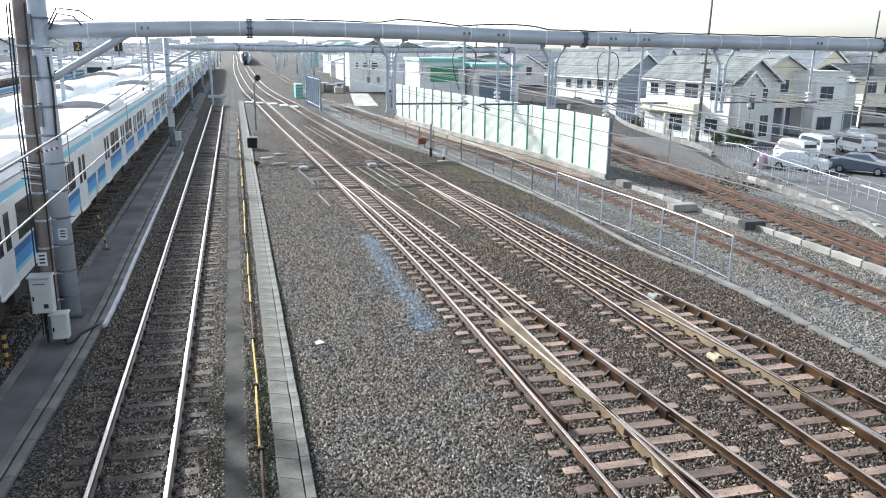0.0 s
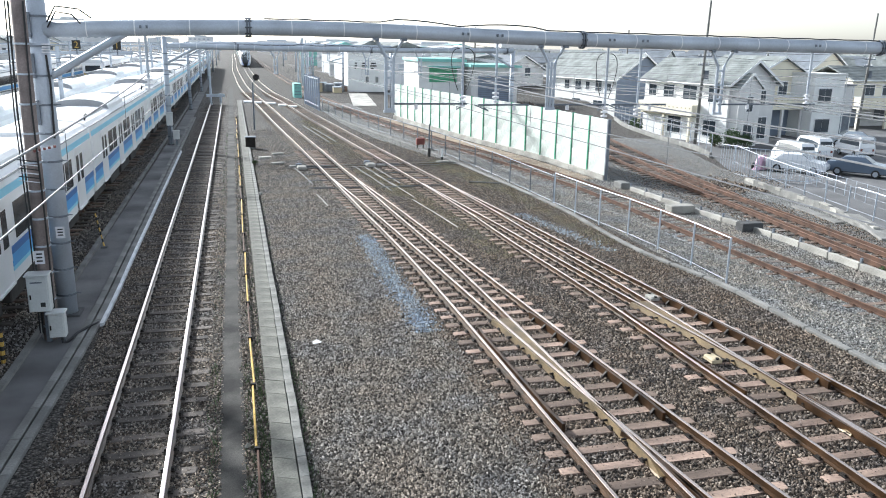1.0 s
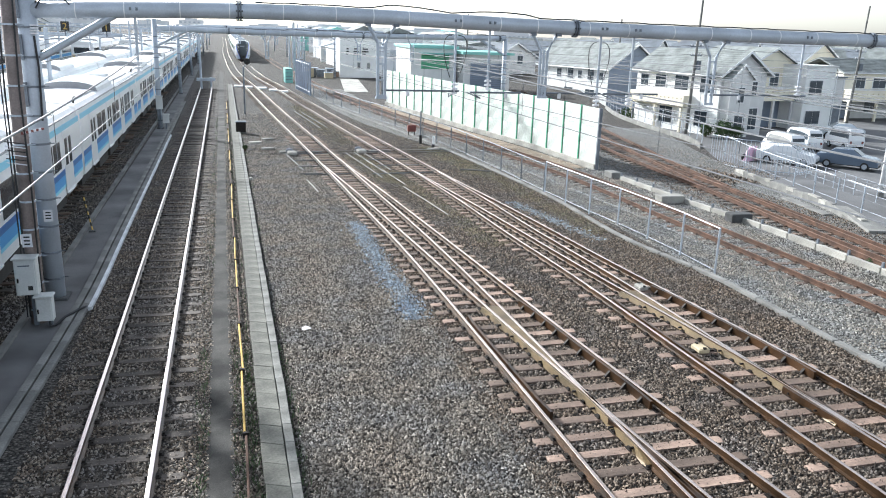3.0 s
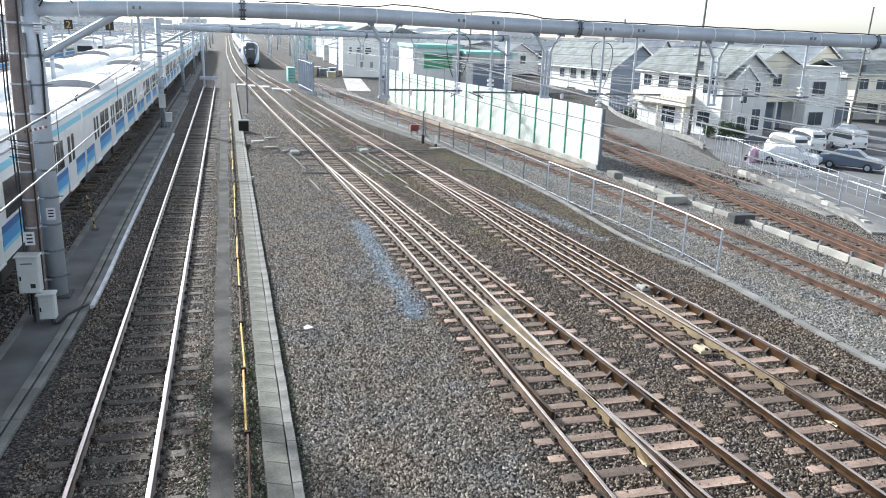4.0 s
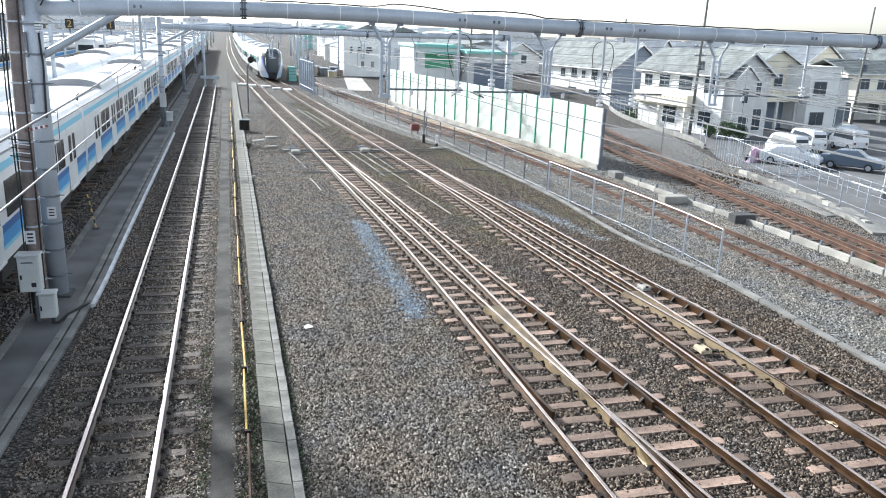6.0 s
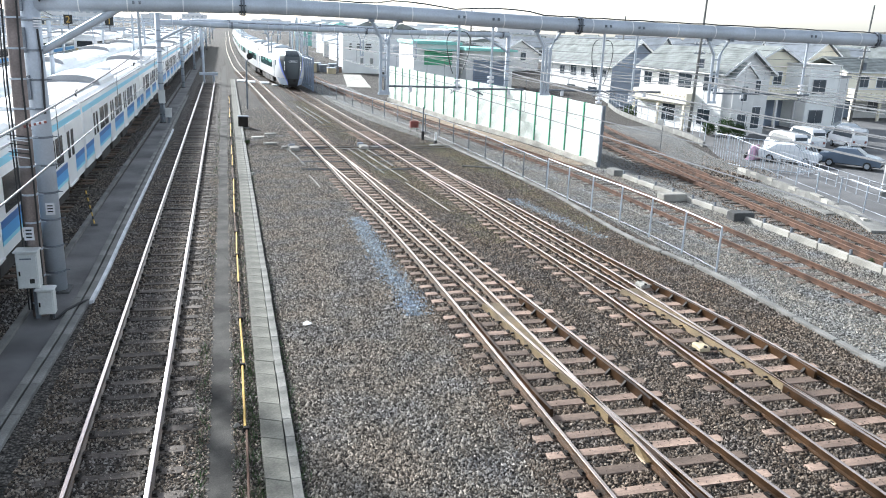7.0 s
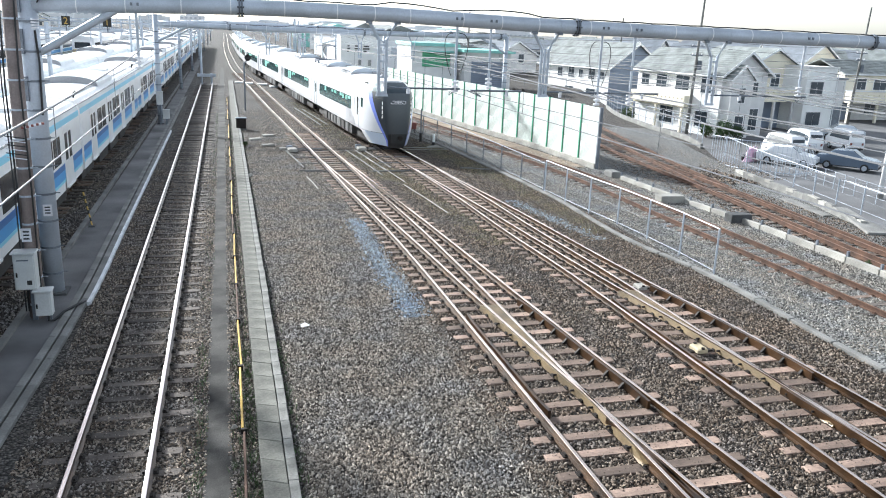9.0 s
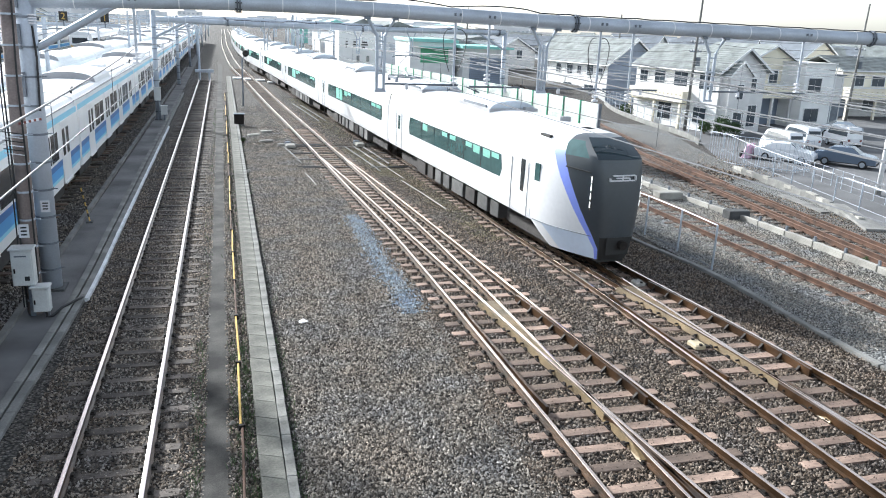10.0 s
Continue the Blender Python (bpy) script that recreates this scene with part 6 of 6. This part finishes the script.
# ---- buildings by the line ----
def depot_buildings():
    t = thing("warehouse", (21.0, 90, 0), "white warehouse with a green roller shutter and teal eaves", "warehouse")
    box("wall", (2.5, 4, 2.3), (5.4, 8, 5.0), "plaster", t)
    box("roof", (2.5, 3.8, 4.95), (5.9, 8.6, 0.35), "teal", t, bevel=0.05)
    sh = box("shutter", (2.7, -0.03, 3.25), (3.3, 0.1, 1.6), "shutter", t, "green roller shutter")
    for k in range(8):
        box("slat", (2.7, -0.09, 2.55 + 0.2 * k), (3.26, 0.03, 0.03), "green", sh)
    box("canopy", (2.7, -0.5, 4.2), (3.8, 1.0, 0.14), "teal", t)
    t = thing("shed", (26.6, 88, 0), "grey-green corrugated shed with a dark opening", "shed")
    box("wall", (2.8, 4, 2.1), (5.6, 8, 4.4), "siding", t)
    box("roof", (2.8, 3.8, 4.4), (6.2, 8.8, 0.3), "teal", t)
    box("door", (2.9, -0.03, 1.75), (4.2, 0.1, 3.0), "slate_blue", t, "dark shutter door")
    for k in range(12):
        box("rib", (2.9, -0.1, 0.45 + 0.24 * k), (4.2, 0.04, 0.04), "steel_dark", t)
    t = thing("office_building", (15.4, 112, 0), "white office block with small dark windows and sign marks", "office building")
    box("wall", (2.9, 3, 2.6), (5.2, 6, 5.5), "plaster", t)
    box("parapet", (2.9, 3, 5.4), (5.4, 6.2, 0.2), "far_pale", t)
    for x in (3.0, 4.4):
        box("window", (x, -0.03, 1.7), (0.4, 0.08, 0.8), "glass", t)
    for x, w in ((1.4, 0.35), (2.6, 0.7), (3.9, 0.9)):
        s = box("sign_mark", (x, -0.04, 3.6), (w, 0.06, 0.18), "black", t)
        box("sign_mark", (x, -0.04, 3.95), (w * 0.8, 0.06, 0.18), "black", t)
        box("sign_mark", (x - w * 0.2, -0.04, 3.25), (w * 0.5, 0.06, 0.2), "black", t)
    pad = Shape().poly([(12.6, 86, 0), (15.2, 86, 0), (17.6, 108, 0), (15.2, 108, 0)], (0, 0, 0.055)).ob("pavement", "concrete_pale")
    tagged(pad, "pale concrete yard beside the sidings", "yard", kind="structure")
    rnd = random.Random(9)
    for k in range(7):
        x, y = 10.9 + 0.75 * k + rnd.uniform(-0.2, 0.2), 112 + rnd.uniform(-3, 3)
        t = thing("storage_crate", (x, y, 0), "tan storage crate stacked in the depot yard", "crate", "storage crates")
        h = rnd.uniform(0.7, 1.3)
        box("body", (0, 0, h / 2), (1.1, 1.3, h), rnd.choice(("tan", "sleeper", "steel_dark")), t, bevel=0.03)
        box("lid", (0, 0, h + 0.04), (1.2, 1.4, 0.08), "steel", t)
    t = thing("container", (7.7, 101, 0), "small teal container beside the line", "container")
    box("body", (0, 0, 0.85), (0.9, 3.0, 1.7), "teal", t, bevel=0.03)
    for k in range(4):
        box("rib", (0, -1.53, 0.4 + 0.4 * k), (0.8, 0.05, 0.06), "steel_dark", t)
    for k in range(14):
        t = thing("line_post", (9.5 + 0.9 * k + rnd.uniform(-0.4, 0.4), 118 + 9 * k, 0), "slender grey line post far along the yard", "post", "far line posts")
        Shape().tube([(0, 0, -0.1), (0, 0, rnd.uniform(6.0, 7.5))], 0.12, 8).ob("shaft", "steel", t)
        Shape().tube([(-1.5, 0, 5.6), (1.2, 0, 5.6)], 0.05, 6).ob("arm", "steel", t)
    for k in range(16):
        t = thing("line_post", (rnd.choice((-8.6, -12.8, -16.9, -21.1, -25.4)), 50 + 11 * k, 0), "slender grey line post between the parked trains", "post", "yard line posts")
        Shape().tube([(0, 0, -0.1), (0, 0, rnd.uniform(5.8, 7.2))], 0.1, 8).ob("shaft", "steel", t)
        Shape().tube([(-1.6, 0, 5.5), (1.6, 0, 5.5)], 0.04, 6).ob("arm", "steel", t)


def depot_rows():
    """Low sheds and offices that fill the far depot beside the line."""
    rnd = random.Random(77)
    y = 128.0
    while y < 520:
        for u in (0.075, 0.13, 0.19, 0.25):
            x = 9 + u * y + rnd.uniform(-3, 3)
            w, dp, h = rnd.uniform(5, 11), rnd.uniform(7, 14), rnd.uniform(3.0, 6.2)
            t = thing("depot_shed", (x, y + rnd.uniform(-6, 6), -0.1), "pale low depot shed far along the line", "shed", "depot sheds", rz=rnd.uniform(-20, 20))
            # mostly pale colours, haze painted in; panes lightened likewise
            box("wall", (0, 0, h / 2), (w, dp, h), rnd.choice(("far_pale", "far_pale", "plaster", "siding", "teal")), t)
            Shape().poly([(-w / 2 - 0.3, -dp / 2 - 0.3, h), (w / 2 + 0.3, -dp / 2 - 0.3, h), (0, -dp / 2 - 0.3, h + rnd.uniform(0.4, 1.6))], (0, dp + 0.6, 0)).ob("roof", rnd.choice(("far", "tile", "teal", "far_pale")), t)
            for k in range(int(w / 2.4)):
                box("window", (-w / 2 + 1.3 + 2.4 * k, -dp / 2 - 0.03, h * 0.6), (1.3, 0.1, 0.9), "hazed_window", t)
        y += rnd.uniform(14, 22)


depot_buildings()
depot_rows()


# ---- cars ----
def car(place, rz, paint, label, van=False):
    t = thing("van" if van else "car", place, label, "van" if van else "car", "parked cars", rz=rz)
    t.scale = (0.8, 0.86, 0.95) if van else (0.92, 0.95, 0.97)
    L, w = (4.4, 0.83) if van else (4.5, 0.86)
    if van:
        prof = [(-2.15, 0.32), (-2.2, 0.95), (-2.12, 1.55), (-1.95, 1.88), (1.2, 1.9), (1.62, 1.75), (2.05, 1.05), (2.2, 0.85), (2.2, 0.32)]
        glass = [(-1.95, 1.12), (-1.9, 1.68), (1.28, 1.72), (1.72, 1.12)]
    else:
        prof = [(-2.2, 0.34), (-2.25, 0.8), (-2.1, 0.98), (-1.55, 1.02), (-0.95, 1.42), (0.35, 1.46), (1.05, 1.02), (1.95, 0.88), (2.25, 0.66), (2.25, 0.34)]
        glass = [(-1.38, 1.03), (-0.92, 1.37), (0.32, 1.40), (0.9, 1.03)]
    n = len(prof)
    s = Shape()
    for k, (x, ins) in enumerate(((-w, 0.0), (-w + 0.1, 0.05), (w - 0.1, 0.05), (w, 0.0))):
        for a, z in prof:
            narrow = 0.0 if z < 1.0 else (z - 1.0) * 0.22
            xx = x + (narrow if x < 0 else -narrow)
            grow = 0.04 if ins else 0.0
            s.v.append((a * (1 + grow * 0.3), xx, z + (grow * 0.6 if z > 0.5 else 0)))
    for k in range(3):
        for i in range(n):
            j = (i + 1) % n
            s.f.append((k * n + i, k * n + j, (k + 1) * n + j, (k + 1) * n + i))
    s.f += [tuple(range(n)), tuple(3 * n + i for i in reversed(range(n)))]
    s.ob("body", paint, t)
    for sy in (-1, 1):
        y0 = sy * (w - 0.055)
        Shape().poly([(a, y0 - sy * (z - 1.0) * 0.2, z) for a, z in glass], (0, sy * 0.04, 0)).ob("side_window", "glass", t)
        for x in (-1.35, 1.35):
            wh = Shape().tube([(x, sy * (w - 0.16), 0.31), (x, sy * (w + 0.01), 0.31)], 0.31, 18).ob("wheel", "rubber", t)
            Shape().tube([(x, sy * (w - 0.02), 0.31), (x, sy * (w + 0.025), 0.31)], 0.19, 14).ob("rim", "car_silver", wh)
    if van:
        box("rear_window", (-2.13, 0, 1.42), (0.08, 1.2, 0.5), "glass", t)
        Shape().poly([(1.30, -0.68, 1.74), (1.80, -0.72, 1.12), (1.80, 0.72, 1.12), (1.30, 0.68, 1.74)], (0.05, 0, 0.03)).ob("windscreen", "glass", t)
    else:
        Shape().poly([(0.40, -0.62, 1.45), (1.0, -0.70, 1.06), (1.0, 0.70, 1.06), (0.40, 0.62, 1.45)], (0.03, 0, 0.03)).ob("windscreen", "glass", t)
        Shape().poly([(-0.98, -0.62, 1.42), (-1.5, -0.70, 1.06), (-1.5, 0.70, 1.06), (-0.98, 0.62, 1.42)], (-0.03, 0, 0.03)).ob("rear_window", "glass", t)
    for sy in (-0.6, 0.6):
        box("headlight", (2.18, sy, 0.72), (0.12, 0.3, 0.14), "insulator", t)
        box("tail_light", (-2.2, sy, 0.8), (0.08, 0.2, 0.2), "red", t)
    box("bumper", (0, 0, 0.36), (L + 0.06, 1.5, 0.16), "rubber", t)
    box("plate_bar", (-2.24, 0, 0.62), (0.03, 0.33, 0.15), "insulator", t)
    return t


car((42.46, 52.36, Z), 88, "car_white", "white van parked with its tail to the railway", True)
car((46.64, 55.22, Z), 84, "car_white", "white small van parked beside another van", True)
car((51.26, 55.66, Z), 80, "car_white", "white hatchback van parked by the houses", True)
car((56.65, 62.26, Z), 150, "car_silver", "silver estate car parked close to the houses")
car((43.56, 46.64, Z), -52, "car_dark", "dark blue saloon with a pale bonnet in the car park")
car((39.93, 48.62, Z), -50, "car_white", "white saloon beside the fence of the car park")


# ---- car park edge ----
def lot_edge():
    t = thing("edge_wall", (0, 0, 0), "low concrete edge wall with flaking whitewash above the car park", "low wall", kind="structure")
    rnd = random.Random(31)
    y = 23.6
    while y < 34.6:
        ln = rnd.uniform(0.35, 0.9)
        h = rnd.uniform(0.28, 0.36)
        turn = -math.degrees(math.atan2(bank(y + 0.6) - bank(y - 0.2), 0.8))
        x, yc = bank(y + ln / 2) - 0.12, y + ln / 2
        o = Shape().quadbox((0, 0, h / 2 - 0.2), (0.2, ln + 0.05, h + 0.4), 0, 1.0, 0.02).ob("wall_block", "concrete", t)
        o.matrix_basis = pose(x, yc, 0, 0, 0, turn)
        w = rnd.uniform(0.05, 0.2)
        if rnd.random() < 0.35:
            y += ln
            continue
        f = Shape().quadbox((-0.012, rnd.uniform(-0.1, 0.1), h - w / 2 + 0.006), (0.21, ln * rnd.uniform(0.8, 1.08), w), 0, 1.0, 0.004).ob("whitewash", "concrete_pale", o, "flaking whitewash along the top")
        y += ln
    ramp = Shape().poly([(22.6, 22.6, 0.02), (23.4, 22.4, 0.02), (24.0, 25.3, 0.30), (23.6, 25.6, 0.30)], (0, 0, 0.10)).ob("sloping_slab", "concrete")
    tagged(ramp, "white sloping concrete slab at the end of the edge wall", "slab")
    plate = Shape().poly([(23.0, 25.4, 0), (23.4, 25.4, 0), (24.0, 28.6, 0), (23.6, 28.8, 0)], (0, 0, 0.08)).ob("concrete_slab", "concrete")
    tagged(plate, "flat pale concrete slabs lying beside the edge wall", "slab")
    t = thing("boundary_wall", (0, 0, 0), "pale boundary wall with a pipe fence behind the sidings", "wall", kind="structure")
    k = 0
    y = 43.4
    while y < 68:
        a, b = bank(y) - 0.35, bank(y + 1.6) - 0.35
        turn = -math.degrees(math.atan2(b - a, 1.6))
        o = Shape().quadbox((0, 0, 0.2), (0.16, 1.62 * math.hypot(1, (b - a) / 1.6), 0.45), bevel=0.02).ob("panel", "concrete", t)
        o.matrix_basis = pose((a + b) / 2, y + 0.8, -0.1, 0, 0, turn)
        Shape().tube([(a, y, 0.4), (a, y, 1.65)], 0.024, 6).ob("post", "steel", t)
        y += 1.6
    for z in (0.75, 1.2, 1.62):
        Shape().tube([(bank(43.4 + k) - 0.35, 43.4 + k, z) for k in range(26)], 0.012, 6).ob("rail", "steel_dark", t)
    t = thing("railing", (34.5, 46.7, LOW), "galvanised stair railing with upright bars", "railing")
    for a, b in (((0, 0), (2.4, -2.6)), ((2.4, -2.6), (4.4, -2.0)), ((0, 0), (-0.6, 2.6))):
        n = 12
        for k in range(n + 1):
            u = k / n
            x, y = a[0] + (b[0] - a[0]) * u, a[1] + (b[1] - a[1]) * u
            Shape().tube([(x, y, 0), (x, y, 2.1)], 0.016, 5).ob("bar", "steel", t)
        for z in (0.15, 2.1):
            Shape().tube([(a[0], a[1], z), (b[0], b[1], z)], 0.03, 6).ob("rail", "steel", t)
    t = thing("bar_fence", (0, 0, LOW), "low grey bar fence round the parking places", "fence", kind="structure")
    p, q = Vector((38.0, 47.5, 0)), Vector((34.5, 29.2, 0))
    for k in range(18):
        c = p.lerp(q, k / 17)
        Shape().tube([(c.x, c.y, 0), (c.x, c.y, 1.1)], 0.025, 6).ob("post", "steel", t)
    for z in (0.35, 0.7, 1.08):
        Shape().tube([(p.x, p.y, z), (q.x, q.y, z)], 0.013, 6).ob("rail", "steel_dark", t)
    t = thing("white_pole", (37.3, 37.0, LOW), "white painted steel pole in the car park", "pole")
    Shape().tube([(0, 0, -0.05), (0, 0, 5.6)], 0.14, 12).ob("shaft", "white_paint", t, smooth=True)
    Shape().tube([(0, 0, 0), (0, 0, 0.3)], 0.2, 12).ob("foot", "concrete", t)
    t = thing("covered_scooter", (38.2, 50.4, LOW), "parked scooter under a pink and purple cover", "scooter")
    Shape().quadbox((0, 0, 0.55), (1.7, 0.7, 1.05), 0.4, 0.6, 0.2).ob("cover", "pink", t)
    for dx in (-0.6, 0.6):
        Shape().tube([(dx, -0.06, 0.26), (dx, 0.06, 0.26)], 0.27, 14).ob("wheel", "rubber", t)


lot_edge()


def utility_pole(x, y, h, lean, label):
    t = thing("utility_pole", (x, y, LOW), label, "utility pole", "utility poles")
    Shape().tube([(0, 0, -0.1), (lean, 0, h)], 0.16, 12, r_end=0.09).ob("shaft", "concrete", t, smooth=True)
    for z, w in ((h * 0.70, 1.7), (h * 0.62, 1.5), (h * 0.56, 1.2)):
        c = lean * z / h
        a = Shape().quadbox((c, 0, z), (w, 0.09, 0.09)).ob("crossarm", "steel_dark", t)
        for k in (-0.4, -0.15, 0.15, 0.4):
            Shape().tube([(c + w * k, 0, z + 0.04), (c + w * k, 0, z + 0.22)], 0.05, 8).ob("insulator", "insulator", a)
    Shape().tube([(0.35 + lean * 0.5, 0, h * 0.46), (0.35 + lean * 0.5, 0, h * 0.46 + 0.8)], 0.25, 12).ob("transformer", "steel_dark", t)
    for k in range(6):
        z = 1.8 + 0.9 * k
        Shape().tube([(lean * z / h - 0.28, 0, z), (lean * z / h + 0.28, 0, z)], 0.014, 5).ob("step", "iron", t)
    return t


utility_pole(42.1, 65.6, 13.0, 0.25, "grey concrete utility pole with crossarms before the houses")
utility_pole(67.6, 73.5, 12.8, 0.5, "tall concrete utility pole beside the cream house")
utility_pole(50.6, 96.8, 11.0, 0.1, "concrete utility pole behind the blue-gabled house")
utility_pole(30.5, 100.0, 11.0, 0.1, "concrete utility pole near the warehouse")
for z in (6.9, 6.2, 5.4):
    feeder("sagging street wire between utility poles", (42.3, 65.6, z), (67.9, 73.5, z - 0.1), 0.5, 0.018, "cable")
    feeder("sagging street wire between utility poles", (42.3, 65.6, z), (30.6, 100, z - 0.2), 0.7, 0.018, "cable")


# ---- shrubs ----
def shrub(place, r, label, seed):
    t = thing("shrub", place, label, "shrub", "shrubs")
    rnd = random.Random(seed)
    for k in range(5):
        a = 1.26 * k
        Shape().tube([(0, 0, -0.05), (0.35 * r * math.cos(a), 0.35 * r * math.sin(a), 0.6 * r), (0.7 * r * math.cos(a), 0.7 * r * math.sin(a), 1.0 * r)], 0.04, 5, r_end=0.012).ob("branch", "bark", t)
    s = Shape()
    for k in range(900 if r > 0.5 else 160):
        d = Vector((rnd.gauss(0, 1), rnd.gauss(0, 1), rnd.gauss(0, 0.8))).normalized() * r * rnd.uniform(0.45, 1.0) * (0.8 + 0.35 * noise.noise(Vector((k * 0.13, seed, 0))))
        c = d + Vector((0, 0, r * 0.85))
        if c.z < 0.05:
            continue
        u = Vector((rnd.gauss(0, 1), rnd.gauss(0, 1), rnd.gauss(0, 1))).normalized()
        w = u.cross(Vector((0.3, 0.5, 0.8))).normalized()
        q = 0.09 * r ** 0.5
        b = len(s.v)
        s.v += [tuple(c - u * q), tuple(c + w * q * 0.5), tuple(c + u * q), tuple(c - w * q * 0.5)]
        s.f.append((b, b + 1, b + 2, b + 3))
    tagged(s.ob("leaves", "leaf", t), kind="stuff")


for i, (x, y, z, r) in enumerate(((43.9, 62.3, LOW, 1.1), (42.8, 63.4, LOW, 0.8), (45.1, 62.0, LOW, 0.8), (39.8, 73.2, LOW, 1.1), (19.2, 19.0, 0.02, 0.15), (0.95, 44.3, 0.02, 0.2), (18.2, 75.0, 0.0, 0.9))):
    shrub((x, y, z), r, "green shrub growing beside the wall" if r > 0.5 else "small weed tuft growing in the ballast", i)


def weeds():
    rng = random.Random(17)
    s = Shape()
    for k in range(3200):
        y = rng.uniform(9, 60) if rng.random() < 0.5 else rng.uniform(7.5, 16)
        x = rng.choice((0.22, 0.22, 0.02, -0.62, 0.93)) + rng.gauss(0, 0.06)
        h, a = rng.uniform(0.04, 0.17), rng.uniform(0, 6.28)
        dx, dy = math.cos(a), math.sin(a)
        b = len(s.v)
        s.v += [(x - dy * 0.008, y + dx * 0.008, 0.0), (x + dy * 0.008, y - dx * 0.008, 0.0), (x + dx * h * 0.6, y + dy * h * 0.6, h)]
        s.f.append((b, b + 1, b + 2))
    tagged(s.ob("grass_tufts", "leaf"), "sparse grass tufts growing along the cable trough", "grass", kind="stuff")


weeds()
motions()
